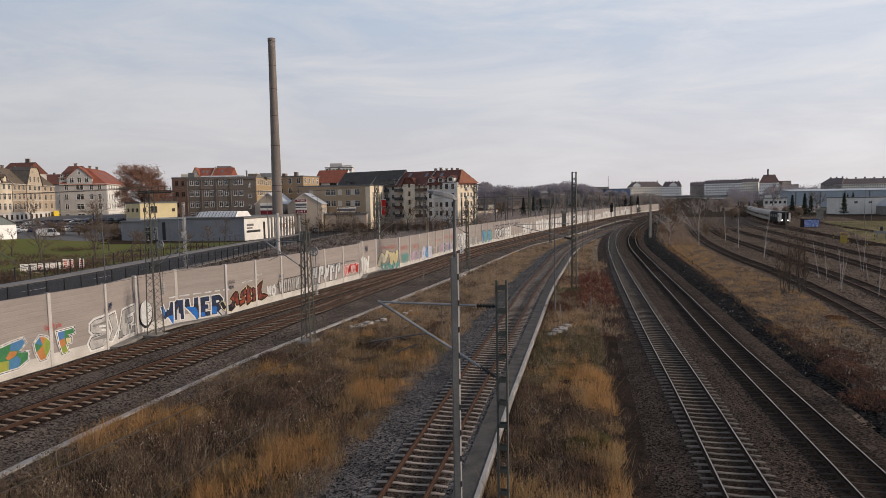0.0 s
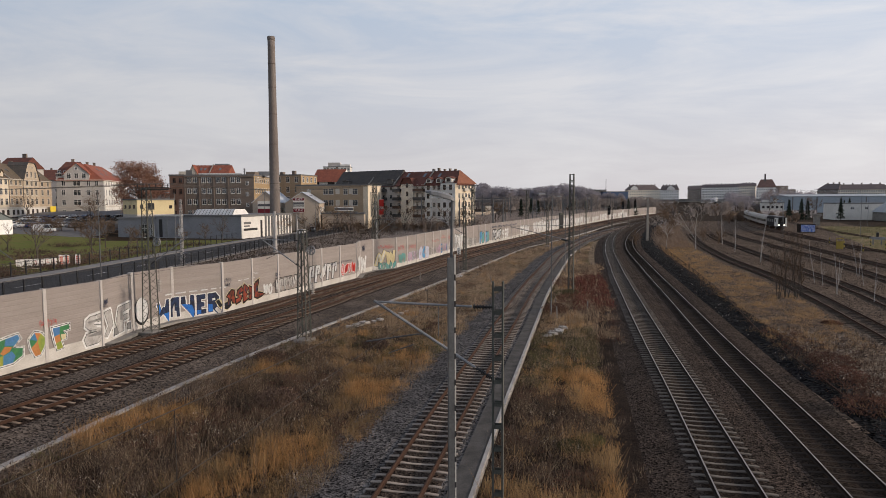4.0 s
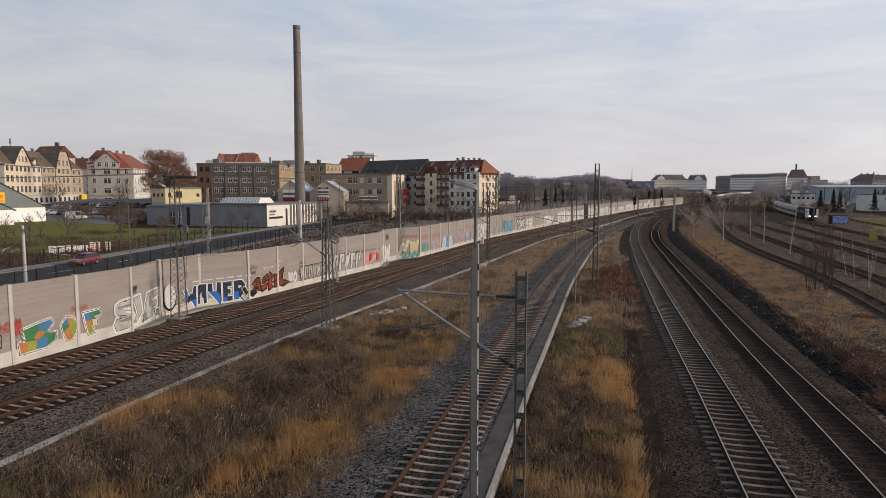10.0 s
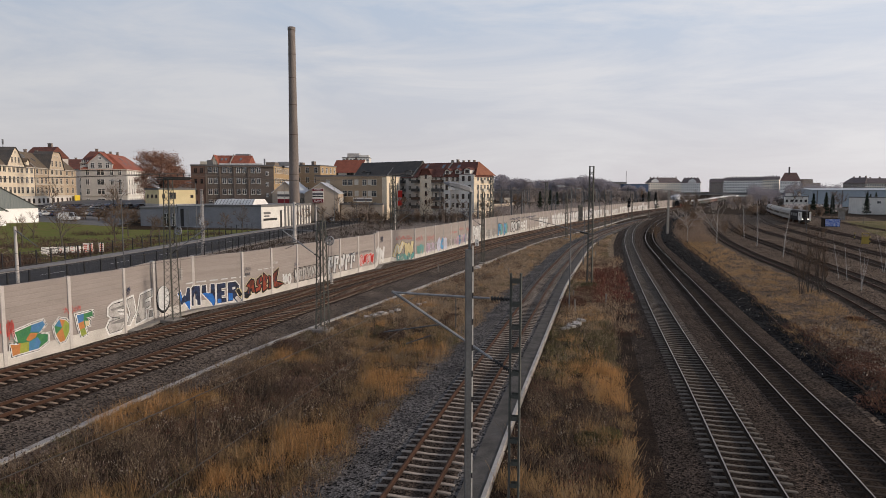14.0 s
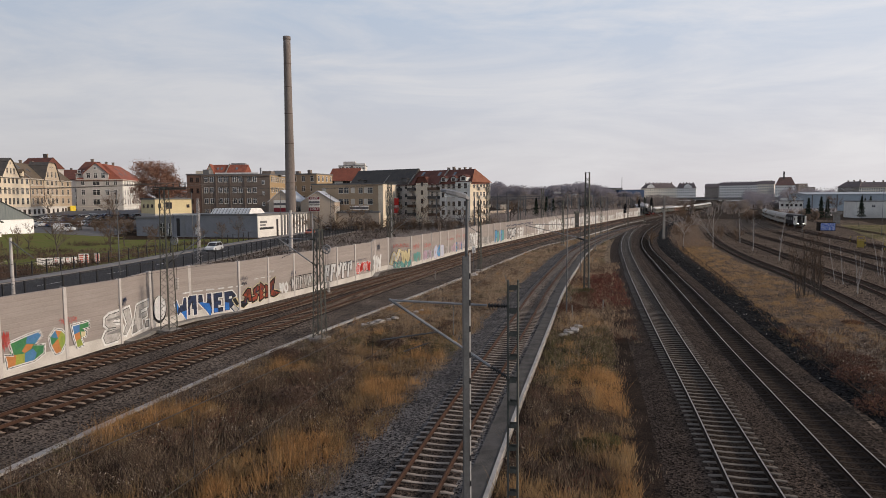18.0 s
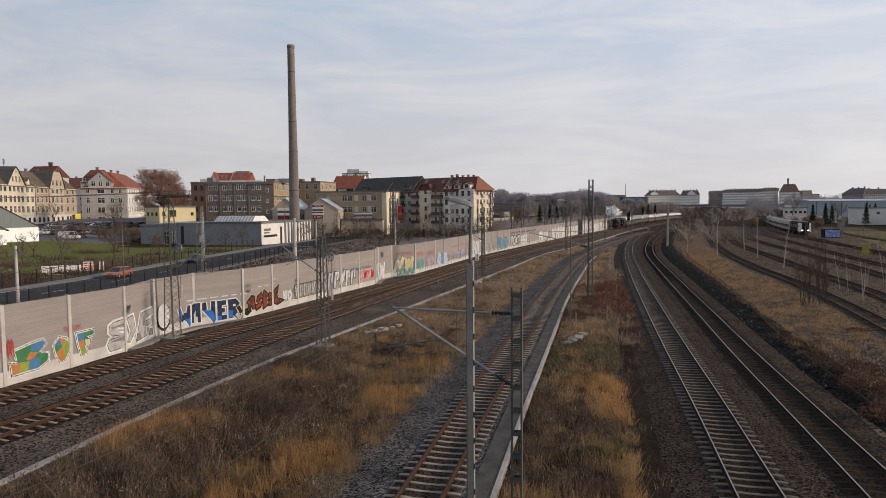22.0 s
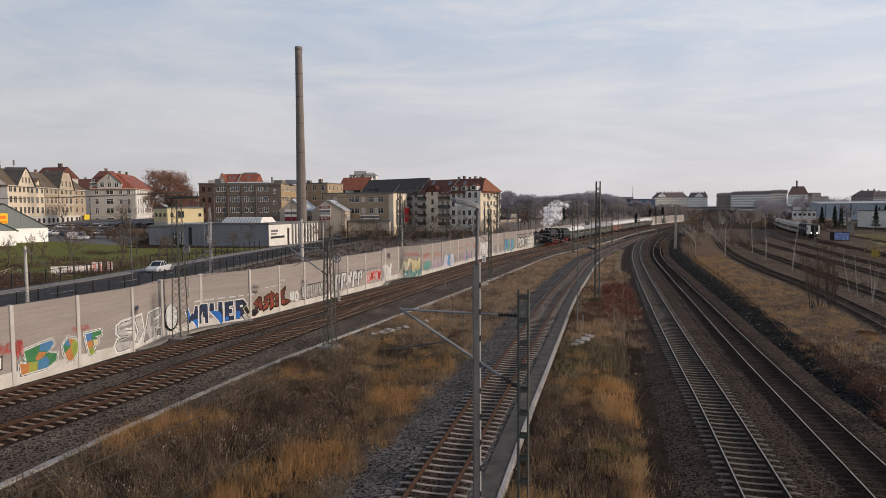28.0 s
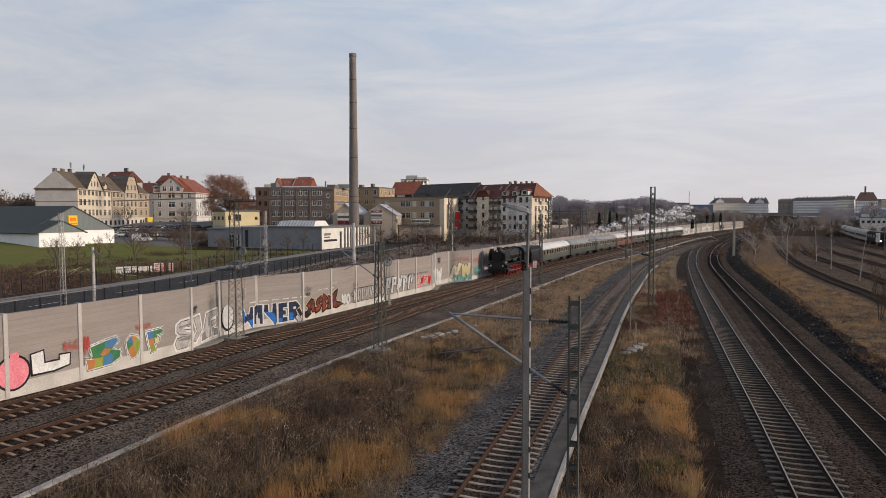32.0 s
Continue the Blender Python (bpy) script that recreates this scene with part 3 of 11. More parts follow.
def noise_barrier():
    wall = empty("wall_noise_barrier", None, "long noise barrier of beige-grey panels on a white plinth, sprayed with graffiti", "noise barrier", kind="structure")
    made = {}
    for k in range(len(WALL_S) - 1):
        (xa, ya), (xb, yb) = WALL_P[k], WALL_P[k + 1]
        m = Matrix.Translation((xa, ya, 0)) @ Matrix.Rotation(math.atan2(yb - ya, xb - xa), 4, "Z")
        l = round(math.hypot(xb - xa, yb - ya), 1)
        if l not in made:
            bm = bmesh.new()
            zs = np.linspace(0.40, 4.16, 13)
            for i, (z0, z1) in enumerate(zip(zs, zs[1:])):
                o = 0.004 * (i % 3)
                loft(bm, [[(x, 0.0, z0 + 0.004), (x, 0.13, z0 + 0.004), (x, 0.13, z1), (x, 0.0, z1), (x, -0.010 - o * 0.5, z1 - 0.03), (x, -0.010 - o * 0.5, z0 + 0.03)] for x in (0.11, l - 0.11)])
            box(bm, 0.11, l - 0.11, -0.03, 0.16, 4.165, 4.25)
            pan = part("panel", bm, M["panel"], wall); pan.matrix_basis = m
            bm = bmesh.new(); soft_box(bm, 0.11, l - 0.11, -0.045, 0.18, -0.55, 0.396, 0.02)
            pli = part("plinth", bm, M["plinth"], wall); pli.matrix_basis = m
            made[l] = (pan, pli)
        else:
            again("panel", made[l][0], m, wall); again("plinth", made[l][1], m, wall)
        if k == 0:
            bm = bmesh.new(); soft_box(bm, -0.125, 0.125, -0.09, 0.22, -0.5, 4.30, 0.02)
            post = part("post", bm, M["post"], wall); post.matrix_basis = m
        else:
            again("post", post, m, wall)
    # pale footing slabs where the wall steps back round the masts
    for k0 in (8, 17):
        for k in (k0, k0 + 1, k0 + 2):
            bm = bmesh.new(); box(bm, 0.1, BAY - 0.1, -0.75, -0.06, -0.42, -0.20, OnWall(WALL_S[k])); part("footing_slab", bm, M["concrete_dirty"], wall, "dusty concrete slab at the wall's foot")
    return wall


noise_barrier()


# ---- houses ----
def wall_colour(name, c, k=0.86, size=3.0, **kw):
    return mat(name, c, tuple(v * k for v in c), size, 0.9, bump=0.15, fine=0.12, **kw)


M["roof_red"] = mat("red_clay_tiles", (0.27, 0.086, 0.05), (0.20, 0.063, 0.04), 2.0, 0.85, bump=0.4, fine=0.25)
M["roof_dark"] = mat("dark_slate_roof", (0.055, 0.052, 0.05), (0.08, 0.07, 0.06), 2.0, 0.8, bump=0.4, fine=0.25)
M["roof_brown"] = mat("brown_mossy_tiles", (0.135, 0.098, 0.068), (0.105, 0.085, 0.058), 2.5, 0.9, bump=0.4, fine=0.25)
M["roof_maroon"] = mat("maroon_clay_tiles", (0.15, 0.056, 0.039), (0.105, 0.044, 0.033), 2.0, 0.85, bump=0.4, fine=0.25)
# far roof and far brick: base colours lightened to carry the distance haze
M["roof_far"] = mat("hazed_brown_roof", (0.150, 0.118, 0.112), (0.112, 0.092, 0.090), 3.0, 0.9)
M["brick_far"] = mat("hazed_brown_brick", (0.26, 0.215, 0.185), (0.21, 0.18, 0.16), 3.0, 0.9)
M["felt"] = mat("grey_roofing_felt", (0.12, 0.12, 0.12), (0.17, 0.165, 0.16), 3.0, 0.9)
M["trim"] = mat("pale_stone_trim", (0.55, 0.51, 0.44), (0.46, 0.42, 0.36), 2.0, 0.85)
M["frame_white"] = mat("white_window_frame", (0.72, 0.71, 0.68), (0.62, 0.61, 0.58), 1.0, 0.6)
M["frame_dark"] = mat("brown_window_frame", (0.10, 0.06, 0.04), None, 1.0, 0.6)
M["cream"] = wall_colour("cream_render", (0.68, 0.585, 0.445))
M["beige"] = wall_colour("beige_render", (0.70, 0.63, 0.51))
M["tan_render"] = wall_colour("tan_sooty_render", (0.47, 0.385, 0.285))
M["grey_render"] = wall_colour("grey_render", (0.48, 0.45, 0.42))
M["white_render"] = wall_colour("white_render", (0.70, 0.68, 0.63))
M["sand_brick"] = wall_colour("sand_brick", (0.36, 0.27, 0.18))
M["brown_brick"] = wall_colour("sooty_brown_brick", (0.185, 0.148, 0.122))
# brick of the sides facing the sun, its light put into the ochre
M["sunlit_ochre_brick"] = wall_colour("sunlit_ochre_brick", (0.37, 0.265, 0.15))
M["chimney_brick"] = mat("weathered_chimney_brick", (0.20, 0.172, 0.155), (0.15, 0.128, 0.115), 3.0, 0.9, bump=0.2, fine=0.2, stretch=(1, 1, 0.25))


M["light_gable"] = wall_colour("pale_grey_gable_render", (0.46, 0.435, 0.405))
M["red_brick"] = wall_colour("red_brown_brick", (0.20, 0.125, 0.095))
M["roof_orange"] = mat("orange_clay_tiles", (0.24, 0.098, 0.056), (0.19, 0.075, 0.045), 2.0, 0.85, bump=0.4, fine=0.25)
M["balcony_dark"] = mat("dark_balcony_sheet", (0.05, 0.048, 0.046), (0.08, 0.076, 0.07), 1.5, 0.7)


def gable_roof(bm, l, d, z, h, over=0.5, hip=0.0):
    x0, x1, y0, y1 = -over, l + over, -over, d + over
    zl = z - over * h / (d / 2)
    a = [bm.verts.new(p) for p in ((x0, y0, zl), (x1, y0, zl), (x1, y1, zl), (x0, y1, zl), (x0 + hip, d / 2, z + h), (x1 - hip, d / 2, z + h))]
    for f in ((0, 1, 5, 4), (2, 3, 4, 5), (1, 2, 5), (3, 0, 4), (3, 2, 1, 0)):
        bm.faces.new([a[i] for i in f])


def window_bm(w, h, style=0):
    """Window of a far house in one skin: proud frame and crossbars, sunk panes and a sill; its middle bottom at the origin, facing -y."""
    bm = bmesh.new()
    f, out, sunk = 0.09, -0.06, -0.012
    xs, zz = (-w / 2, -w / 2 + f, -0.04, 0.04, w / 2 - f, w / 2), (0, f, h * 0.66, h * 0.66 + 0.07, h - f, h)
    g = [[bm.verts.new((x, out, z)) for x in xs] for z in zz]
    for j in range(5):
        for i in range(5):
            q = (g[j][i], g[j][i + 1], g[j + 1][i + 1], g[j + 1][i])
            if i in (1, 3) and j in (1, 3):
                d = [bm.verts.new((v.co.x, sunk, v.co.z)) for v in q]
                for k in range(4):
                    bm.faces.new((q[k], q[(k + 1) % 4], d[(k + 1) % 4], d[k]))
                bm.faces.new(d).material_index = 1
            else:
                bm.faces.new(q)
    for row, s in ((g[5], 1),):
        top = [bm.verts.new((v.co.x, 0.02, v.co.z)) for v in row]
        for i in range(5):
            bm.faces.new((row[i], row[i + 1], top[i + 1], top[i]))
    for i0 in (0, 5):
        side = [bm.verts.new((g[j][i0].co.x, 0.02, g[j][i0].co.z)) for j in range(6)]
        for j in range(5):
            bm.faces.new((g[j][i0], g[j + 1][i0], side[j + 1], side[j]))
    a = [bm.verts.new((v.co.x, -0.17, -0.01)) for v in g[0]]
    b = [bm.verts.new((v.co.x, -0.17, -0.11)) for v in g[0]]
    c = [bm.verts.new((v.co.x, 0.02, -0.11)) for v in g[0]]
    for p, q in ((g[0], a), (a, b), (b, c)):
        for i in range(5):
            bm.faces.new((p[i], p[i + 1], q[i + 1], q[i])).material_index = 2
    return bm


class House:
    """A house on its front line from (xa, ya) to (xb, yb), seen from the front; z up from its base."""

    def __init__(self, name, a, b, depth, base, eave, label, wall, category="house", group="", size=1.0):
        self.l = math.hypot(b[0] - a[0], b[1] - a[1])
        self.d, self.h = depth, eave - base
        m = Matrix.Translation((a[0], a[1], base)) @ Matrix.Rotation(math.atan2(b[1] - a[1], b[0] - a[0]), 4, "Z")
        self.ob = empty(name, m @ Matrix.Scale(size, 4), label, category, group)
        bm = bmesh.new()
        box(bm, 0, self.l, 0, depth, -6, self.h)
        part("wall", bm, wall, self.ob)
        self.win = {}

    def roof(self, h, material, hip=0.0, over=0.5, name="roof"):
        bm = bmesh.new()
        if h:
            gable_roof(bm, self.l, self.d, self.h + 0.01, h, over, hip)
        else:
            box(bm, -0.25, self.l + 0.25, -0.25, self.d + 0.25, self.h + 0.004, self.h + 0.45)
        self.rh, self.hip = h, hip
        return part(name, bm, material, self.ob)

    def gable_wall(self, material, side="right"):
        """The triangle of wall under an open gable."""
        x = self.l if side == "right" else 0
        bm = bmesh.new()
        d = 0.04 if side == "right" else -0.04
        x0, x1 = (x + 0.1, x + 0.58) if side == "right" else (x - 0.58, x - 0.1)
        loft(bm, [[(xx, 0, self.h), (xx, self.d, self.h), (xx, self.d / 2, self.h + self.rh)] for xx in (x0, x1)])
        part("gable", bm, material, self.ob)

    def face(self, where):
        return {"front": (Matrix.Identity(4), self.l), "right": (Matrix.Translation((self.l, 0, 0)) @ Matrix.Rotation(math.pi / 2, 4, "Z"), self.d),
                "left": (Matrix.Translation((0, self.d, 0)) @ Matrix.Rotation(-math.pi / 2, 4, "Z"), self.d)}[where]

    def windows(self, where, cols, rows, z0, dz, w=1.1, h=1.8, x0=None, x1=None, frame="frame_white", style=0, trim="trim", skip=(), lean=0.0):
        m, length = self.face(where)
        x0, x1 = (x0 if x0 is not None else 0), (x1 if x1 is not None else length)
        key = (w, h, frame, style, trim)
        for r in range(rows):
            for c in range(cols):
                if (r, c) in skip:
                    continue
                p = m @ Matrix.Translation((x0 + (x1 - x0) * (c + 0.5) / cols, lean, z0 + r * dz))
                if key not in self.win:
                    self.win[key] = part("window", window_bm(w, h, style), M[frame], self.ob, mats=(M["pane"], M[trim]))
                    self.win[key].matrix_basis = p
                else:
                    again("window", self.win[key], p, self.ob)

    def band(self, where, z, h=0.3, out=0.14, material="trim", x0=0.0, x1=None):
        m, length = self.face(where)
        bm = bmesh.new()
        box(bm, x0, length if x1 is None else x1, -out, 0.0, z, z + h, m)
        part("cornice", bm, M[material], self.ob)

    def block(self, name, x0, x1, y0, y1, z0, z1, material, label=""):
        bm = bmesh.new()
        box(bm, x0, x1, y0, y1, z0, z1)
        return part(name, bm, M[material], self.ob, label)

    def stacks(self, n, height=1.2, material="brown_brick", x0=None, x1=None, w=0.42, y=None):
        x0, x1 = x0 or 2, x1 or self.l - 2
        for i in range(n):
            x = x0 + (x1 - x0) * (i + 0.5) / n
            yy = self.d / 2 + 0.8 if y is None else y
            bm = bmesh.new()
            top = self.h + self.rh + height * (0.7 + 0.5 * ((i * 7) % 5) / 5)
            box(bm, x - w, x + w, yy - 0.35, yy + 0.35, self.h + self.rh * 0.4, top)
            box(bm, x - w - 0.08, x + w + 0.08, yy - 0.43, yy + 0.43, top, top + 0.15)
            part("chimney_pot", bm, M[material], self.ob)

    def dormer(self, x, w, h, wall, roof, base=None, out=0.1, win=True, peak=1.6, y=None):
        """A gabled dormer on the front slope."""
        z = self.h if base is None else base
        self.gable_front([(x - w / 2, z), (x - w / 2, z + h), (x, z + h + peak), (x + w / 2, z + h), (x + w / 2, z)], wall, roof, out=out)

    def gable_front(self, outline, wall, roof, where="front", out=0.1, deep=None, over=0.3):
        """A gabled bay over the eaves: its outline from the left foot over the top to the right foot, roofed along the slopes."""
        m, length = self.face(where)
        deep = (self.d if where == "front" else self.l) * 0.45 if deep is None else deep
        bm = bmesh.new()
        loft(bm, [[(x, yy, z) for x, z in outline] for yy in (-out, deep)], m)
        g = part("dormer", bm, M[wall], self.ob)
        for (xa, za), (xb, zb) in zip(outline, outline[1:]):
            if abs(xb - xa) < 0.05:
                continue
            bm = bmesh.new()
            e = over * (1 if zb > za + 0.05 else 0)
            f = over * (1 if zb < za - 0.05 else 0)
            k = (zb - za) / (xb - xa)
            p, q = (xa - e, za - e * k), (xb + f, zb + f * k)
            v = [(p[0], -out - 0.35, p[1]), (q[0], -out - 0.35, q[1]), (q[0], deep, q[1]), (p[0], deep, p[1])]
            loft(bm, [v, [(x, y, z + 0.2) for x, y, z in v]], m)
            part("dormer_roof", bm, M[roof], self.ob)
        return g

    def roof_window(self, x, up, w=0.9, h=1.3):
        """A skylight lying in the front slope, a share up it."""
        k = self.rh / (self.d / 2)
        y, z = self.d / 2 * up, self.h + self.rh * up + 0.09
        bm = bmesh.new()
        v = [(x - w / 2, y, z), (x + w / 2, y, z), (x + w / 2, y + h, z + h * k), (x - w / 2, y + h, z + h * k)]
        loft(bm, [v, [(a_, b_, c_ + 0.08) for a_, b_, c_ in v]])
        part("roof_window", bm, M["roof_glass"], self.ob)

    def fire_wall(self, x, h=0.45, material="concrete_dirty"):
        """A strip of wall that stands up through the roof between two houses."""
        bm = bmesh.new()
        top = [(-0.5, self.h - 0.2), (self.d / 2, self.h + self.rh + 0.1), (self.d + 0.5, self.h - 0.2)]
        loft(bm, [[(xx, y, z) for y, z in top] + [(xx, y, z + h) for y, z in top[::-1]] for xx in (x - 0.2, x + 0.2)])
        part("fire_wall", bm, M[material], self.ob)

    def downpipe(self, x, where="front", z0=-1.0):
        m, length = self.face(where)
        bm = bmesh.new(); bar(bm, m @ Vector((x, -0.12, z0)), m @ Vector((x, -0.12, self.h)), 0.14); part("downpipe", bm, M["steel"], self.ob)


M["roof_glass"] = glass("skylight_glass", (0.14, 0.15, 0.165))
M["stone_plinth"] = wall_colour("whitewashed_ground_floor", (0.62, 0.59, 0.54))
M["brown_facade"] = wall_colour("sooty_brown_facade", (0.41, 0.325, 0.235))


def build_houses():
    # the long cream tenement: cream house, brown house, gabled grey-brown house
    h = House("tenement", (-134.2, 201.4), (-145.6, 265.9), 13, 3.2, 17.7, "cream and brown four-storey tenement with tall gables and brown roofs", M["cream"], "tenement")
    h.roof(5.7, M["roof_brown"], 0.0)
    h.gable_wall(M["grey_render"], "left")
    bm = bmesh.new(); box(bm, -0.08, -0.004, 0, 13, -1, h.h); part("end_wall", bm, M["grey_render"], h.ob, "grey rendered end wall")
    h.block("facade", 26.6, 38.3, -0.012, -0.003, 3.9, h.h, "brown_facade", "brown sooty part of the facade")
    h.block("facade", 38.4, 52.3, -0.25, -0.003, 3.9, h.h, "tan_render", "grey-brown gabled part of the facade")
    h.block("facade", 52.4, 65.4, -0.012, -0.003, 3.9, h.h, "brown_facade", "brown sooty end of the facade")
    h.block("ground_floor", 0.0, 59.5, -0.30, -0.26, -1, 4.25, "stone_plinth", "whitewashed ground floor")
    for x0, x1, n, lean in ((0.4, 6.4, 2, 0), (6.9, 18.4, 4, 0), (18.9, 26.4, 2, 0), (27.0, 38.0, 3, -0.013), (39.2, 51.5, 3, -0.252), (53.2, 64.6, 2, -0.013)):
        h.windows("front", n, 3, 5.55, 3.4, 1.9 if n < 3 or x0 > 38 else 1.65, 2.15, x0, x1, style=1, frame="trim", trim="trim", lean=lean)
        h.windows("front", n, 1, 2.1, 3.4, 1.7, 1.7, x0, min(x1, 59.0), frame="frame_dark", trim="trim", lean=-0.305)
    h.gable_front([(6.2, h.h), (7.6, h.h + 1.6), (11.0, h.h + 4.9), (12.6, h.h + 5.9), (14.2, h.h + 4.9), (17.4, h.h + 1.6), (18.9, h.h)], "cream", "roof_dark")
    h.windows("front", 3, 1, h.h + 1.0, 3, 1.15, 1.9, 9.0, 16.2, lean=-0.11, style=1, frame="trim", trim="trim")
    h.windows("front", 1, 1, h.h + 3.9, 3, 0.7, 0.9, 11.6, 13.6, lean=-0.11, frame="trim", trim="trim")
    h.gable_front([(38.2, h.h), (39.4, h.h + 1.8), (41.4, h.h + 5.2), (42.6, h.h + 6.2), (48.4, h.h + 6.2), (49.6, h.h + 5.2), (51.6, h.h + 1.8), (52.6, h.h)], "tan_render", "roof_dark", out=0.28)
    h.windows("front", 3, 1, h.h + 0.8, 3, 1.5, 2.2, 39.8, 51.0, lean=-0.29, style=1, frame="trim", trim="trim")
    h.windows("front", 2, 1, h.h + 4.2, 3, 0.7, 0.8, 43.2, 47.8, lean=-0.29, frame="trim", trim="trim")
    h.dormer(21.4, 2.2, 1.3, "cream", "roof_brown", base=h.h + 0.5, peak=0.9)
    for z in (4.3, h.h - 0.45):
        h.band("front", z, 0.4, 0.34)
    h.band("front", 8.6, 0.14, 0.29, x0=26.6); h.band("front", 12.0, 0.14, 0.29, x0=26.6)
    for x in (26.6, 38.3, 52.4):
        h.downpipe(x)
    for x, up in ((3.2, 0.5), (24.2, 0.45), (29.5, 0.6), (34.5, 0.4), (56, 0.5), (61, 0.35)):
        h.roof_window(x, up)
    h.fire_wall(26.6); h.stacks(3, 0.9, x0=-1.5, x1=14, w=0.8); h.stacks(4, 1.1, x0=24, x1=63, w=0.5)
    for x in (10.2, 20.0):
        h.block("antenna", x - 0.06, x + 0.06, 6.4, 6.52, h.h + 5.0, h.h + 9.0, "steel"); h.block("antenna", x - 0.35, x + 0.35, 6.3, 6.6, h.h + 7.3, h.h + 9.0, "steel_light")
    h = House("back_house", (-182, 291), (-170, 288), 12, 4, 24.5, "maroon-roofed house behind the tenement", M["grey_render"], "house")
    h.roof(4.6, M["roof_maroon"]); h.stacks(1, 2.2, x0=5, x1=11, w=1.0)
    # red-roofed corner house: its gabled end and sunlit long side
    h = House("corner_house", (-130.0, 276.1), (-136.9, 310.0), 14.6, 2.4, 16.0, "grey four-storey corner house with red tiled roof and gabled bay", wall_colour("light_grey_render", (0.44, 0.415, 0.385)), "house", size=1.2)
    h.roof(5.7, M["roof_red"], 6.5)
    # sunlight on the long side is put into this whiter wall colour
    bm = bmesh.new(); box(bm, 0.0, h.l, -0.10, -0.002, -1, h.h); part("side_wall", bm, M["white_render"], h.ob, "rendered side wall coloured paler for the sun on it")
    h.windows("front", 9, 4, 1.4, 3.35, 1.25, 2.0, 1.5, 33.5, lean=-0.105)
    h.windows("left", 1, 4, 1.4, 3.35, 1.2, 2.0, 0.8, 3.4); h.windows("left", 1, 4, 1.4, 3.35, 2.4, 2.0, 4.4, 8.2); h.windows("left", 2, 4, 1.4, 3.35, 1.15, 2.0, 8.6, 13.8)
    h.gable_front([(2.4, h.h), (2.4, h.h + 2.0), (3.2, h.h + 2.8), (6.3, h.h + 5.6), (9.4, h.h + 2.8), (10.2, h.h + 2.0), (10.2, h.h)], "light_gable", "roof_red", "left", deep=8.0)
    h.windows("left", 3, 1, h.h + 0.3, 3, 1.3, 1.9, 2.8, 9.8, lean=-0.11); h.windows("left", 1, 1, h.h + 3.3, 3, 0.9, 1.0, 5.4, 7.2, lean=-0.11)
    for w in ("front", "left"):
        h.band(w, 4.1, 0.25, 0.2); h.band(w, h.h - 0.45, 0.45, 0.34)
    for x, up in ((9, 0.25), (14, 0.6), (17, 0.3), (22, 0.55), (25, 0.25), (29, 0.35)):
        h.roof_window(x, up)
    h.stacks(2, 1.2, x0=8, x1=26)
    h.downpipe(0.3)
    h = House("corner_wing", (-147.6, 273.2), (-140.1, 274.8), 13, 2.4, 18.2, "grey wing of the corner house with a maroon mansard roof", M["light_gable"], "house", size=1.2)
    h.roof(4.2, M["roof_maroon"], 2.0)
    h.windows("front", 4, 5, 1.4, 3.35, 1.1, 1.9, 0.3, 7.3); h.band("front", 13.3, 0.3, 0.2); h.band("front", h.h - 0.4, 0.4, 0.32)
    h.roof_window(4.6, 0.3, 1.2, 1.2); h.stacks(1, 1.2, "brown_brick", 2, 5)
    h.downpipe(3.8)
    h = House("old_house", (-193, 333), (-163, 333), 16, 2.6, 20.9, "dark old house behind the corner house", M["grey_render"], "house")
    h.roof(5.0, M["roof_maroon"], 3.0); h.windows("front", 8, 4, 1.2, 3.5, 1.2, 1.9); h.stacks(3, 1.0)
    h = House("low_annex", (-100, 246), (-89, 244), 14, 3.6, 12.5, "low pale annex between house and factory", M["grey_render"], "house")
    h.roof(2.4, M["roof_red"]); h.windows("front", 4, 2, 1.6, 3.4, 1.2, 1.8)
    # brick works: paired windows on piers, a darker stair end, a side with sunlight in its ochre colour
    h = House("brick_works", (-88.0, 236), (-58.4, 236), 25, 3.4, 18.7, "long sooty brown brick factory with paired windows", M["brown_brick"], "factory")
    h.roof(0, M["felt"])
    bm = bmesh.new(); box(bm, h.l + 0.002, h.l + 0.1, 0, 25, -6, h.h); part("side_wall", bm, M["sunlit_ochre_brick"], h.ob, "brick side wall with sunlight put into its ochre colour")
    h.block("red_bay", 0.0, 5.3, -0.14, -0.003, -6, h.h + 0.5, "red_brick", "red-brown brick end of the facade")
    for c in (7.85, 12.95, 18.05, 23.2):
        h.windows("front", 2, 4, 1.15, 3.88, 1.45, 2.0, c - 2.0, c + 2.0)
        h.block("pier", c - 2.75, c - 2.4, -0.22, -0.003, -6, h.h, "brown_brick")
    for r in range(4):
        h.block("string_course", 5.3, 25.8, -0.12, -0.003, 3.6 + 3.88 * r, 3.85 + 3.88 * r, "brown_brick")
    h.windows("front", 2, 4, 1.15, 3.88, 1.1, 1.7, 0.6, 5.0, frame="frame_dark", trim="frame_dark", lean=-0.142); h.windows("front", 1, 4, 0.3, 3.88, 1.0, 1.4, 26.4, 28.2); h.windows("right", 7, 4, 1.15, 3.88, 1.6, 2.1, 1.0, 24.0, lean=-0.105)
    h.band("front", h.h - 0.5, 0.5, 0.28, "brown_brick", x0=5.3)
    h.block("roof_house", 4.4, 6.6, 4, 7, h.h + 0.45, h.h + 2.2, "felt"); h.block("roof_house", 0.4, 3.6, 8, 11, h.h + 0.45, h.h + 1.9, "beige"); h.block("roof_rail", 10, 25.5, 0.6, 0.75, h.h + 0.45, h.h + 0.9, "frame_white", "pale roof edge"); h.block("roof_house", 26.2, 29.4, 3, 9, h.h + 0.45, h.h + 1.5, "brown_brick")
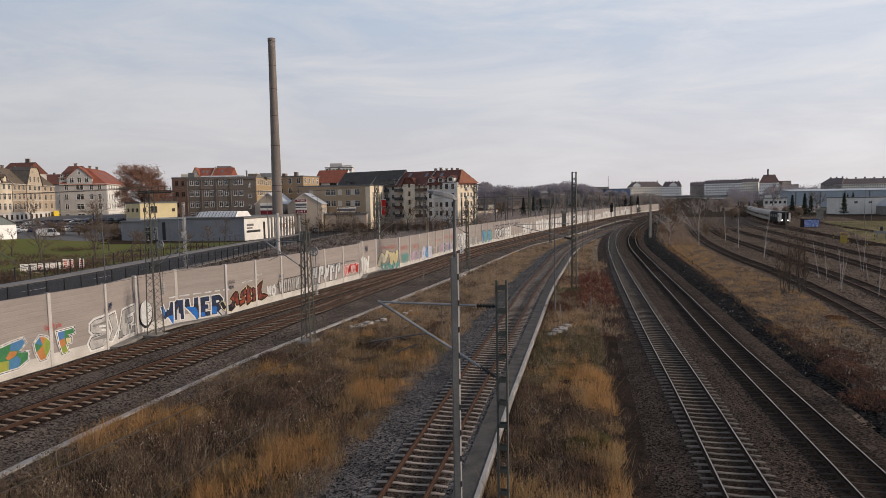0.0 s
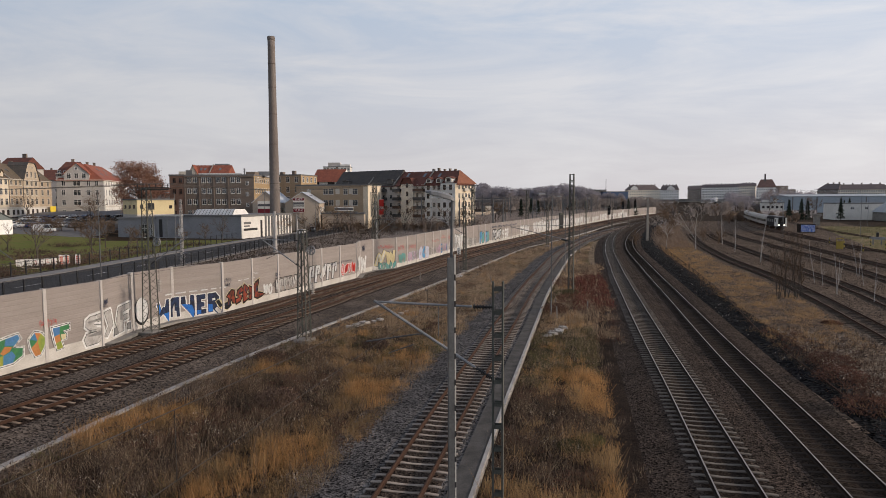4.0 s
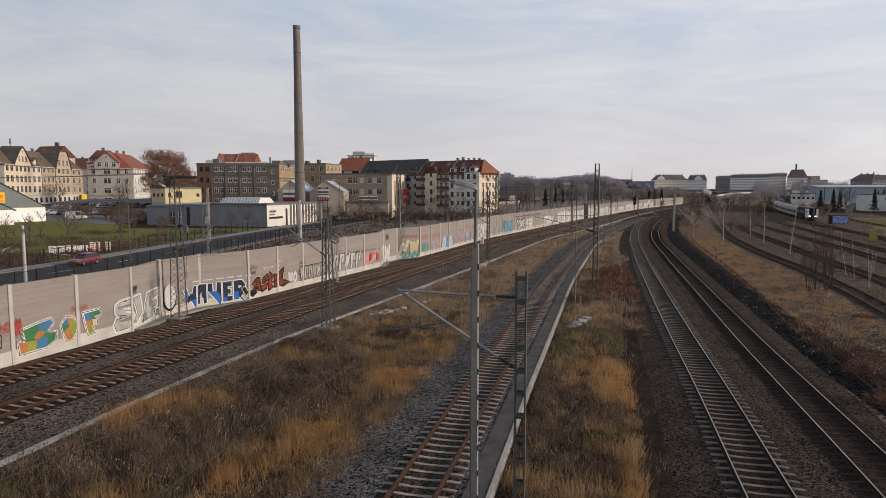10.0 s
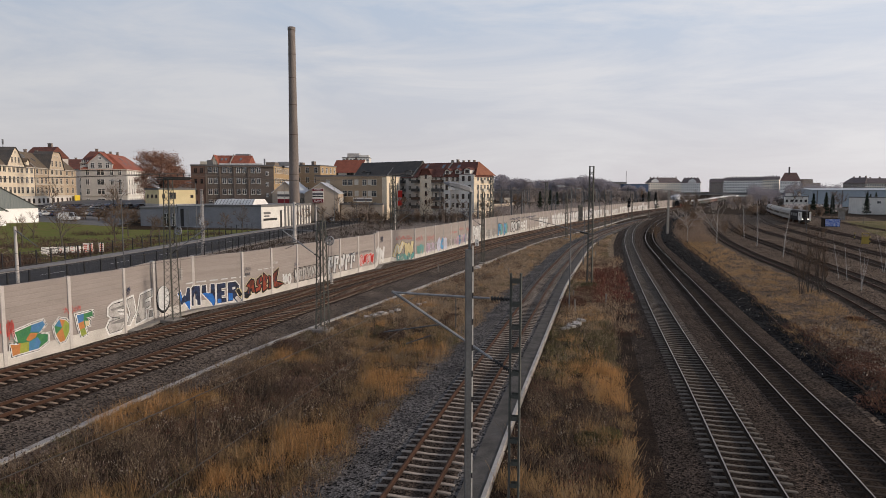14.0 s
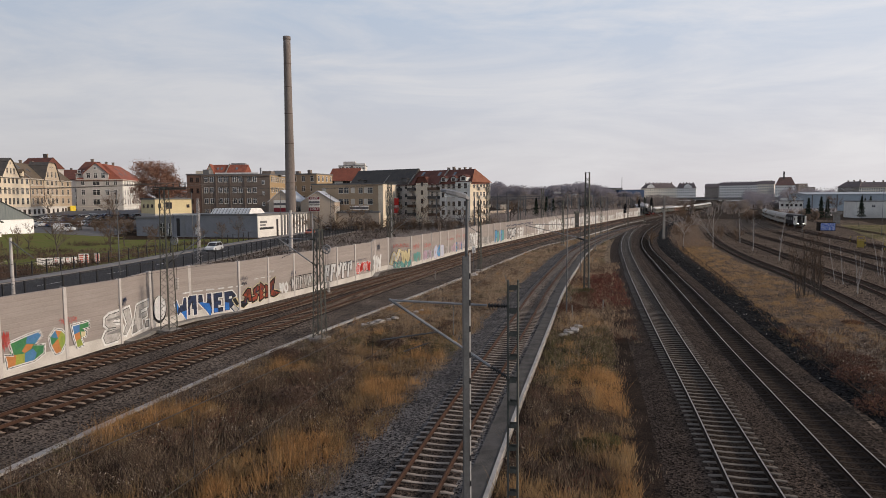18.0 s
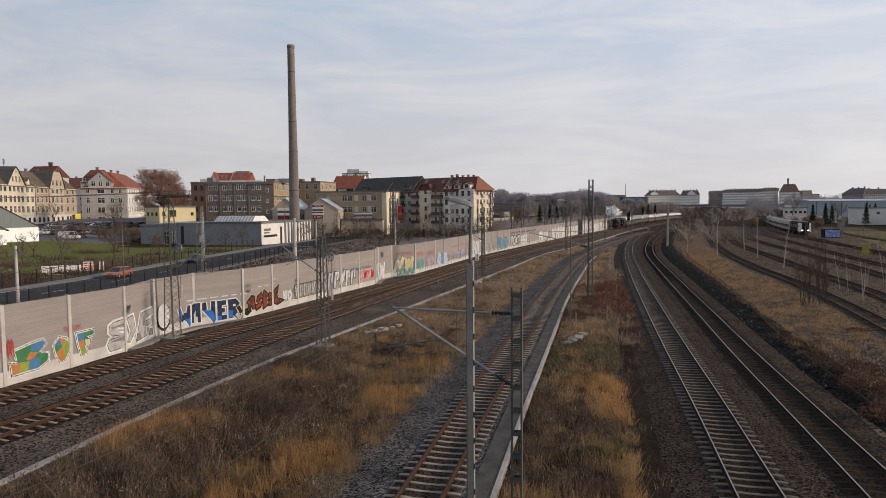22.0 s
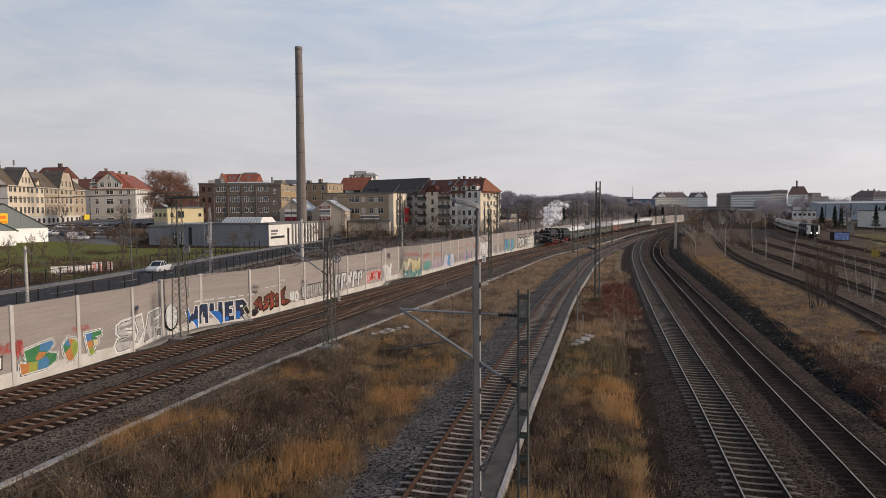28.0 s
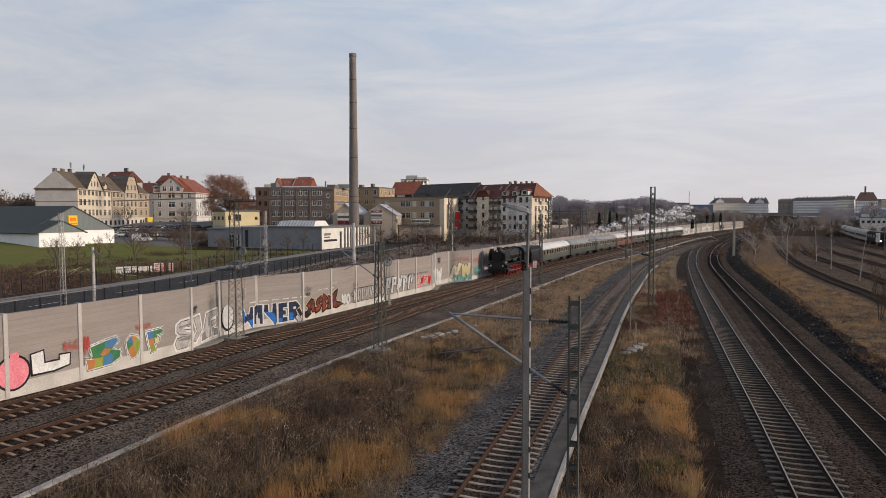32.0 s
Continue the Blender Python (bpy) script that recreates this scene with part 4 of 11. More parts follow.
    h.block("vent_pipe", 25.9, 26.4, 1.0, 1.5, 8, h.h + 2.6, "steel_light"); h.block("antenna_box", 28.2, 32.5, 12, 16, h.h + 0.45, h.h + 2.0, "steel_light")
    h = House("brick_wing", (-56.5, 262), (-45.6, 258.6), 14, 3.6, 19.6, "ochre brick wing of the factory with a flat roof", M["sand_brick"], "factory")
    h.roof(0, M["felt"]); h.windows("front", 3, 4, 1.6, 3.9, 1.5, 2.2); h.windows("right", 4, 4, 1.6, 3.9, 1.4, 2.2, lean=-0.105)
    # the wing's lit side also gets its sunlight from the wall colour
    bm = bmesh.new(); box(bm, h.l + 0.002, h.l + 0.1, 0, 14, -6, h.h); part("side_wall", bm, M["sunlit_ochre_brick"], h.ob, "brick side wall with sunlight put into its ochre colour")
    h.block("roof_house", 6.0, 7.2, 3, 4.5, h.h + 0.45, h.h + 2.0, "brown_brick"); h.block("roof_house", 0.6, 2.0, 3, 5, h.h + 0.45, h.h + 1.6, "brown_brick")
    # white house with a red roof behind
    h = House("white_house", (-45.2, 284), (-33.0, 281), 14, 4, 18.0, "white house with a red gabled roof", M["white_render"], "house")
    h.roof(5.4, M["roof_red"]); h.windows("front", 1, 4, 1.5, 3.4, 1.3, 2.4, 1.0, 4.0, frame="frame_dark"); h.windows("front", 1, 4, 2.0, 3.4, 3.2, 1.4, 6.6, 10.6, frame="frame_dark"); h.gable_wall(M["white_render"], "right"); h.stacks(2, 0.9)
    h = House("behind_house", (-111.5, 330), (-94.5, 330), 14, 4, 23.2, "house with an orange roof and a pale gable behind the factory", M["cream"], "house")
    h.roof(4.6, M["roof_red"]); h.windows("front", 8, 5, 1.5, 3.4, 1.2, 1.8); h.fire_wall(8.0)
    for x in (3.0, 5.0, 12.5):
        h.roof_window(x, 0.4, 1.0, 1.6)
    h.gable_front([(-2.4, h.h - 1.0), (0.2, h.h + 4.4), (2.8, h.h - 1.0)], "cream", "roof_red", out=0.4, deep=4.0)
    h.block("roof_plant", 8.5, 15.5, 8, 11, h.h + 3.8, h.h + 5.4, "steel_light")
    h = House("tower_block", (-68.3, 480), (-48.8, 480), 14, 5, 34.0, "pale concrete tower block in the distance", M["white_render"], "tower block")
    h.roof(0, M["felt"]); h.windows("front", 8, 9, 2, 3.1, 1.6, 1.5); h.block("roof_house", 3.2, 12, 3, 10, h.h + 0.45, h.h + 3.4, "grey_render"); h.block("roof_house", 12, 19, 2, 9, h.h + 0.45, h.h + 2.0, "white_render")
    # flat brick building with a pale end
    h = House("brick_workshop", (-40.5, 220.5), (-16.2, 214.5), 15, 3.0, 14.6, "tan brick workshop with a flat roof and a cream end wall", M["sand_brick"], "workshop")
    h.roof(0, M["felt"])
    bm = bmesh.new(); box(bm, h.l + 0.002, h.l + 0.1, 0, 15, -6, h.h + 0.4); part("side_wall", bm, M["cream"], h.ob, "cream rendered end wall in the sun")
    h.block("corner_strip", h.l - 1.5, h.l + 0.1, -0.1, -0.004, -6, h.h + 0.4, "cream")
    for c, n, w in ((11.4, 2, 1.7), (17.4, 1, 1.5), (20.6, 1, 2.0)):
        h.windows("front", n, 3, 1.2, 3.75, w, 1.9, c - 1.9, c + 1.9, frame="trim")
    for c in (4.5, 14.6, 19.2):
        h.block("blind_window", c - 0.7, c + 0.7, -0.03, -0.004, 5.0, 6.9, "trim", "bricked-up pale window"); h.block("blind_window", c - 0.7, c + 0.7, -0.03, -0.004, 8.8, 10.6, "trim", "bricked-up pale window")
    h.windows("right", 1, 1, 1.2, 3, 1.1, 8.4, 2.0, 4.0, lean=-0.105, frame="trim"); h.windows("right", 1, 1, 1.2, 3, 1.1, 8.4, 6.0, 8.0, lean=-0.105, frame="trim"); h.windows("right", 1, 1, 1.2, 3, 1.1, 8.4, 11.0, 13.0, lean=-0.105, frame="trim")
    h.band("front", h.h - 0.35, 0.35, 0.2, "sand_brick")
    # long tenement row: slate-roofed house, then maroon-roofed houses with white stair bays and balconies
    h = House("tenement_row", (-31.3, 250), (13.0, 214.9), 10.5, 3.4, 15.0, "long tenement row with dark and maroon tiled roofs", wall_colour("sooty_render", (0.60, 0.555, 0.505)), "tenement")
    h.roof(4.7, M["roof_maroon"], 3.0)
    bm = bmesh.new(); gable_roof(bm, 29.4, 10.5, h.h + 0.06, 5.6, 0.55); part("slate_roof", bm, M["roof_dark"], h.ob, "dark slate part of the roof")
    h.block("stair_bay", 33.2, 38.6, -0.6, 0, -4, h.h + 0.2, "beige", "pale rendered stair bay"); h.block("stair_bay", 43.6, 46.3, -0.3, 0, -4, h.h - 0.3, "white_render", "white rendered bay"); h.block("stair_bay", 48.3, 50.5, -0.3, 0, -4, h.h - 0.3, "stone_plinth"); h.block("stair_bay", 50.6, h.l, -0.9, 0, -6, h.h + 0.25, "white_render", "tall white corner bay")
    h.gable_front([(33.0, h.h + 0.2), (34.2, h.h + 2.2), (37.6, h.h + 2.2), (38.8, h.h + 0.2)], "roof_maroon", "roof_maroon", out=0.62, deep=3.0)
    h.windows("front", 8, 4, 0.9, 2.95, 1.3, 1.6, 0.5, 26.5, frame="trim"); h.windows("front", 1, 4, 0.9, 2.95, 1.2, 1.5, 27.0, 29.2, frame="trim"); h.windows("front", 1, 4, 0.9, 2.95, 1.2, 1.5, 30.4, 32.8, frame="trim")
    h.windows("front", 1, 4, 1.9, 2.95, 0.9, 1.5, 35.0, 37.0, lean=-0.61, frame="frame_dark", trim="frame_dark"); h.windows("front", 2, 4, 0.9, 2.95, 1.0, 1.9, 38.9, 43.4, frame="trim")
    h.windows("front", 1, 4, 0.9, 2.95, 1.2, 1.6, 43.8, 46.2, lean=-0.31, frame="frame_dark"); h.windows("front", 1, 4, 0.9, 2.95, 1.1, 1.6, 46.4, 48.2, frame="trim"); h.windows("front", 1, 4, 0.9, 2.95, 1.0, 1.5, 48.5, 50.4, lean=-0.31, frame="frame_dark"); h.windows("front", 2, 5, -2.0, 2.95, 1.1, 1.6, 51.0, 56.0, lean=-0.91, frame="frame_dark", trim="frame_dark")
    for x in (45.0, 49.2):
        h.dormer(x, 2.0, 1.3, "white_render", "roof_maroon", base=h.h + 0.5, peak=0.5); h.windows("front", 1, 1, h.h + 0.7, 3, 1.2, 1.0, x - 0.9, x + 0.9, lean=-0.11, frame="frame_dark")
    h.dormer(53.6, 2.6, 1.5, "white_render", "roof_maroon", base=h.h + 0.5, peak=0.5, out=0.6); h.windows("front", 1, 1, h.h + 0.8, 3, 1.4, 1.1, 52.6, 54.6, lean=-0.61, frame="frame_dark")
    for x0, x1 in ((18.6, 21.6), (23.0, 26.2), (29.8, 32.9), (39.0, 43.3)):
        for r in range(4):
            z = 0.3 + r * 2.95
            bm = bmesh.new(); box(bm, x0, x1, -1.4, -0.004, z, z + 0.16); slab = part("balcony", bm, M["concrete_dirty"], h.ob)
            bm = bmesh.new(); box(bm, x0, x1, -1.4, -1.34, z + 0.16, z + 1.1); box(bm, x0, x0 + 0.06, -1.34, -0.01, z + 0.16, z + 1.1); box(bm, x1 - 0.06, x1, -1.34, -0.01, z + 0.16, z + 1.1); part("railing", bm, M["balcony_dark" if (r + int(x0)) % 3 else "frame_dark"], slab)
    for x in (17.3, 29.5, 43.5):
        h.fire_wall(x)
    for x, up in ((6, 0.5), (12, 0.35), (22, 0.4), (26, 0.6), (33, 0.6), (40.6, 0.55), (47.2, 0.5)):
        h.roof_window(x, up, 1.1, 1.4)
    h.dormer(27.5, 2.4, 1.2, "felt", "roof_dark", base=h.h + 0.6, peak=0.2); h.dormer(6.0, 2.4, 1.2, "felt", "roof_dark", base=h.h + 0.6, peak=0.2)
    h.stacks(3, 0.5, x0=3, x1=20, w=0.4); h.stacks(2, 0.6, x0=16, x1=30, w=0.4); h.stacks(2, 1.0, x0=41.5, x1=46, w=0.35); h.stacks(4, 0.55, x0=44, x1=53, w=0.28)
    # its end wall stands in the sun
    bm = bmesh.new(); box(bm, h.l + 0.002, h.l + 0.1, -0.9, 10.5, -6, h.h); part("side_wall", bm, M["cream"], h.ob, "cream end wall in the sun")
    h.windows("right", 5, 5, -2.0, 2.95, 1.15, 1.7, 0.4, 10.2, lean=-0.105, frame="trim")
    for r in range(4):
        for y0 in (3.6, 8.0):
            h.block("balcony", h.l + 0.1, h.l + 0.9, y0, y0 + 1.9, 0.4 + 2.95 * r, 1.4 + 2.95 * r, "trim")
    bm = bmesh.new(); v = [(h.l - 2.6, -0.6, h.h + 0.36), (h.l + 0.66, -0.6, h.h + 0.10), (h.l + 0.66, 11.2, h.h + 0.10), (h.l - 2.35, 5.25, h.h + 4.82)]
    loft(bm, [[v[1], v[2], v[3]], [(x, y, z + 0.08) for x, y, z in (v[1], v[2], v[3])]]); part("hip_roof", bm, M["roof_orange"], h.ob, "orange tiled hip of the roof")
    # grey halls: a low one, a taller one with a roof light, a white side
    clad = wall_colour("grey_cladding", (0.25, 0.255, 0.27))
    h = House("hall", (-80.9, 179.0), (-70.1, 177.3), 16, -0.3, 5.0, "low grey clad hall with a glazed entrance", clad, "hall")
    h.roof(0, M["felt"]); h.windows("front", 1, 1, 0.3, 3, 1.6, 3.6, 6.6, 8.8); h.windows("front", 1, 1, 0.3, 3, 1.0, 3.6, 9.2, 10.6)
    h.band("front", h.h + 0.1, 0.3, 0.3, "steel_light")
    h = House("hall", (-70.0, 177.2), (-45.6, 170.2), 28, -0.3, 5.6, "long grey clad hall with a white side wall", clad, "hall")
    h.roof(0, M["felt"])
    bm = bmesh.new(); box(bm, h.l + 0.002, h.l + 0.08, 0, 28, -1, h.h - 0.1); part("side_wall", bm, M["white_render"], h.ob, "white side wall with grey posts")
    for i in range(9):
        h.block("pilaster", h.l + 0.08, h.l + 0.3, 12 + i * 1.8, 12.7 + i * 1.8, -1, h.h - 0.1, "felt")
    h.block("name_board", h.l + 0.081, h.l + 0.12, 1.2, 4.6, 3.9, 4.5, "felt", "grey lettering strip"); h.block("name_board", h.l + 0.081, h.l + 0.12, 1.2, 4.0, 3.2, 3.6, "felt", "grey lettering strip"); h.block("window_strip", h.l + 0.081, h.l + 0.12, 1.0, 8.0, 2.2, 2.8, "black", "dark window strip"); h.block("door", h.l + 0.081, h.l + 0.13, 9.6, 10.6, 0, 4.8, "black", "tall dark doorway")
    h.block("door", 0.9, 1.9, -0.06, -0.004, 0, 5.2, "black", "tall dark door"); h.block("door", 2.7, 3.6, -0.06, -0.004, 0, 5.2, "steel_light", "tall pale door")
    h.block("notice_board", 6.6, 8.2, -0.08, -0.004, 0.9, 2.9, "frame_white"); h.band("front", h.h + 0.1, 0.35, 0.3, "frame_white", x1=8.6)
    # glazed saddle over the hall
    bm = bmesh.new()
    loft(bm, [[(8.6, y, h.h + 0.46) for y in (4, 12)] + [(8.9, 10.5, h.h + 1.9), (8.9, 5.5, h.h + 1.9)], [(20.6, y, h.h + 0.46) for y in (4, 12)] + [(20.3, 10.5, h.h + 1.9), (20.3, 5.5, h.h + 1.9)]])
    rl = part("roof_light", bm, M["frame_white"], h.ob, "long white glazed roof light")
    for i in range(12):
        bm = bmesh.new(); bar(bm, (9.3 + i, 3.95, h.h + 0.5), (9.3 + i, 5.45, h.h + 1.93), 0.09); part("glazing_bar", bm, M["steel"], rl)
    # yellow upper storey, its corner towards the tracks
    yellow = mat("yellow_render", (0.66, 0.56, 0.33), (0.60, 0.50, 0.29), 3, 0.85)
    h = House("yellow_office", (-82.8, 196.0), (-74.6, 203.2), 12.5, 0.9, 10.05, "yellow boxy office with dark square windows", yellow, "office")
    h.roof(0, M["felt"])
    h.windows("front", 1, 1, 6.4, 3, 1.9, 1.9, 2.6, 5.4, frame="frame_dark", trim="frame_dark"); h.windows("front", 1, 1, 6.7, 3, 0.9, 0.9, 9.0, 10.6, frame="frame_dark", trim="frame_dark"); h.windows("front", 1, 1, 6.6, 3, 0.9, 1.2, 0.6, 2.0, frame="frame_dark", trim="frame_dark")
    h.windows("left", 3, 1, 6.7, 3, 1.6, 1.0, 0.4, 12.0, frame="frame_dark", trim="frame_dark")
    h.block("lower_storey", -0.06, h.l + 0.06, -0.06, 12.56, -6, 4.9, "grey_render", "grey lower storey")
    h.windows("left", 3, 1, 2.6, 3, 1.8, 1.4, 0.4, 12.0, frame="trim", lean=-0.07)


build_houses()


def factory_chimney():
    c = empty("factory_chimney", pose(-43.6, 201.7, -0.2), "tall round factory chimney of weathered brown brick", "chimney")
    n = 24

    def ring(z, r):
        return [(r * math.cos(2 * math.pi * i / n), r * math.sin(2 * math.pi * i / n), z) for i in range(n)]
    for name, prof, label in (("shaft", ((-1, 1.64), (8, 1.57), (20, 1.43), (40, 1.17), (56.4, 1.07), (58.2, 1.06)), ""), ("crown", ((58.1, 1.08), (58.2, 1.15), (59.15, 1.15), (59.15, 0.90), (58, 0.90)), "wider brick rim at the top")):
        bm = bmesh.new(); loft(bm, [ring(z, r) for z, r in prof]); part(name, bm, M["chimney_brick"], c, label, smooth=True)
    for z, r in ((15, 1.488), (27, 1.339), (36, 1.222), (44, 1.145), (51, 1.104)):
        bm = bmesh.new(); loft(bm, [ring(z, r - 0.05), ring(z, r + 0.03), ring(z + 0.12, r + 0.03), ring(z + 0.12, r - 0.05)]); part("iron_band", bm, M["rail_brown"], c, "rusty iron band round the shaft")


factory_chimney()


# ---- masts, wires, signals ----
def zigzag(bm, pts, w):
    """One bent flat bar through the points."""
    rings = []
    for i, p in enumerate(pts):
        d = (pts[min(i + 1, len(pts) - 1)] - pts[max(i - 1, 0)]).normalized()
        u = d.orthogonal().normalized(); v = d.cross(u)
        rings.append([p + (u * a + v * b) * w * 0.5 for a, b in ((-1, -1), (1, -1), (1, 1), (-1, 1))])
    loft(bm, rings)


def lattice_mast(x, y, top, w0, w1, label, turn=0.0, material="steel_green", pitch=0.8, base=-0.5, thick=0.07, group="overhead line masts"):
    """Four tapering angle legs with zigzag braces on a concrete foot."""
    t = empty("lattice_mast", pose(x, y, base, 0, 0, turn), label, "mast", group)
    h = top - base
    bm = bmesh.new(); soft_box(bm, -w0 / 2 - 0.25, w0 / 2 + 0.25, -w0 / 2 - 0.25, w0 / 2 + 0.25, -0.3, 0.32, 0.04)
    part("foundation", bm, M["concrete_dirty"], t)
    corners = ((-1, -1), (1, -1), (1, 1), (-1, 1))

    def at(i, z):
        w = (w0 + (w1 - w0) * z / h) / 2
        return Vector((corners[i % 4][0] * w, corners[i % 4][1] * w, z))
    for i in range(4):
        bm = bmesh.new(); bar(bm, at(i, 0.3), at(i, h), thick)
        part("leg", bm, M[material], t)
    for i in range(4):
        bm = bmesh.new()
        z, k, pts = 0.4, 0, [at(i, 0.4)]
        while z + pitch < h - 0.1:
            z += pitch; k = 1 - k
            pts.append(at(i + k, z))
        pts += [at(i + k, h - 0.05), at(i + 1 - k, h - 0.05)]
        zigzag(bm, pts, thick * 0.55)
        part("bracing", bm, M[material], t)
    return t


def insulator(bm, a, b, r=0.075, n=7):
    """A ribbed rod in one piece."""
    a, b = Vector(a), Vector(b)
    q = (b - a).to_track_quat("Z", "Y")
    rings = []
    for i in range(n):
        for f, k in ((0.0, 0.4), (0.1, 1.0), (0.5, 0.7), (0.6, 0.4)):
            p = a.lerp(b, (i + f) / n)
            rings.append([p + q @ Vector((r * k * math.cos(2 * math.pi * j / 8), r * k * math.sin(2 * math.pi * j / 8), 0)) for j in range(8)])
    loft(bm, rings)


def cantilever(t, reach, zc, zm, side=1, r=0.035, z0=0.0):
    """A swivelling bracket: stay tube, slanted tube, steady arm and insulators, towards local +x times side."""
    def v(x, z):
        return (side * x, 0.0, z - z0)
    bm = bmesh.new()
    insulator(bm, v(0.12, zm - 0.1), v(0.7, zm - 0.1)); part("insulator", bm, M["black"], t, "dark ribbed insulator")
    bm = bmesh.new(); insulator(bm, v(0.12, zc - 0.55), v(0.62, zc - 0.25)); part("insulator", bm, M["black"], t, "dark ribbed insulator")
    bm = bmesh.new(); rod(bm, v(0.7, zm - 0.1), v(reach, zm - 0.05), r); part("stay_tube", bm, M["steel_light"], t)
    bm = bmesh.new(); rod(bm, v(0.62, zc - 0.25), v(reach, zm - 0.02), r * 1.2); part("bracket_tube", bm, M["steel_light"], t)
    f = (0.62 + reach) / 2
    zf = (zc - 0.25 + zm) / 2
    bm = bmesh.new(); rod(bm, v(f, zf), v(reach + 0.25, zc + 0.32), r * 0.7); rod(bm, v(f + 0.3, zc + 0.3), v(reach - 0.4, zc + 0.02), r * 0.5)
    rod(bm, v(f * 0.8, zm - 0.08), v(f * 0.8, zc + 0.55), 0.012); part("steady_arm", bm, M["steel"], t)


def weights(t, x, y, z0, z1):
    """The tensioning gear: wheel, cable and a stack of weights."""
    bm = bmesh.new()
    q = Matrix.Translation((x, y, z1)) @ Matrix.Rotation(math.pi / 2, 4, "X")
    n, rings = 18, []
    for z, r in ((-0.05, 0.27), (-0.05, 0.34), (0.05, 0.34), (0.05, 0.27)):
        rings.append([q @ Vector((r * math.cos(2 * math.pi * i / n), r * math.sin(2 * math.pi * i / n), z)) for i in range(n)])
    loft(bm, rings + [rings[0]], caps=False)
    for k in range(3):
        c, d = math.cos(k * math.pi / 3 + 0.3), math.sin(k * math.pi / 3 + 0.3)
        bar(bm, q @ Vector((0.29 * c, 0.29 * d, 0)), q @ Vector((-0.29 * c, -0.29 * d, 0)), 0.05)
    rod(bm, q @ Vector((0, 0, -0.1)), q @ Vector((0, 0, 0.1)), 0.09, sides=8)
    part("wheel", bm, M["steel_light"], t, "pale spoked tensioning wheel")
    bm = bmesh.new(); rod(bm, (x + 0.1, y, z0), (x + 0.1, y, z1), 0.012); rod(bm, (x - 0.12, y, 0.2), (x - 0.12, y, z1), 0.012); part("cable", bm, M["wire"], t)
    bm = bmesh.new()
    k = int((z1 - z0) * 0.28 / 0.12)
    insulator(bm, (x + 0.1, y, z0), (x + 0.1, y, z0 + k * 0.12), 0.15, k); part("tension_weight", bm, M["concrete"], t, "stack of pale concrete weights")


def overhead():
    along = math.degrees(math.atan2(0.33, 0.94))
    # by the wall, with cross arms
    t = lattice_mast(-20.45, 50.1, 10.75, 0.86, 0.44, "tall grey-green lattice mast against the noise barrier", -20, pitch=0.5, thick=0.075)
    bm = bmesh.new()
    for z in (11.25, 11.1):
        bar(bm, (-0.9, 0, z), (2.1, 0, z), 0.07)
    bar(bm, (-0.5, 0.2, 11.17), (2.1, 0.25, 11.17), 0.05); part("cross_arm", bm, M["steel_green"], t)
    bm = bmesh.new()
    for x in (-0.8, 0.3, 0.9, 1.5, 2.0):
        insulator(bm, (x, 0, 11.27), (x, 0, 11.55), 0.06, 4)
    part("insulator", bm, M["black"], t)
    weights(t, 0.80, 0, 3.4, 7.2)
    cantilever(t, 3.6, 5.5, 7.1, 1, z0=-0.5)
    t = lattice_mast(-8.2, 46.6, 7.65, 0.72, 0.42, "grey-green lattice mast with a cable wheel on a concrete foot", -20, pitch=0.6, thick=0.08)
    weights(t, 0.62, 0.1, 3.6, 6.7)
    cantilever(t, 3.4, 5.5, 7.0, -1, z0=-0.5)
    for x, y, top, w in ((-6.1, 93.6, 12.1, 0.75), (12.6, 146.9, 13.1, 0.8), (33.0, 194.5, 12.5, 0.85), (61, 253, 12.0, 0.8), (95, 322, 12.0, 0.8)):
        t = lattice_mast(x, y, top, w, w * 0.6, "tall lattice mast standing before the noise barrier", -24, pitch=0.9, thick=0.10)
        cantilever(t, 3.4, 5.5, 7.1, 1, z0=-0.5)
        bm = bmesh.new(); bar(bm, (-1.1, 0, top + 0.35), (1.3, 0, top + 0.35), 0.09); part("cross_arm", bm, M["steel_green"], t)
    for x, y, top in ((6.6, 90.6, 9.6), (28, 139, 9.2), (46.5, 178, 9.2), (66.0, 218, 9.2), (88, 268, 9.0)):
        t = lattice_mast(x, y, top, 0.42, 0.26, "slim lattice mast beside the cable trough", -24, pitch=0.7, thick=0.07)
        cantilever(t, 3.6, 5.5, 7.0, -1, z0=-0.5)
    t = lattice_mast(16.3, 68.2, 12.4, 0.50, 0.40, "tall flat lattice mast in dry grass beside the walkway", -15, pitch=0.5, thick=0.10)
    bm = bmesh.new()
    for x in (-0.19, 0.19):
        bar(bm, (x, 0, 9.8), (x, 0, 12.88), 0.07, 0.36)
    part("head_plate", bm, M["steel_green"], t)
    bm = bmesh.new(); rod(bm, (0, 0, 5.85), (-6.3, -1.6, 7.4), 0.045); rod(bm, (0, 0, 7.5), (-6.2, -1.6, 7.45), 0.03); part("bracket_tube", bm, M["steel_light"], t)
    bm = bmesh.new(); insulator(bm, (-0.2, 0, 5.8), (-1.1, -0.25, 6.05), 0.14, 8); part("insulator", bm, M["black"], t)
    # batten-plate mast of two channels, close to the siding
    t = empty("batten_mast", pose(2.12, 17.0, -0.5, 0, 0, -15), "grey steel mast of two channels joined by batten plates", "mast", "overhead line masts")
    for sx in (-1, 1):
        bm = bmesh.new()
        box(bm, sx * 0.13 - 0.022, sx * 0.13 + 0.022, -0.085, 0.085, -0.3, 8.1); part("channel", bm, M["steel_green"], t)
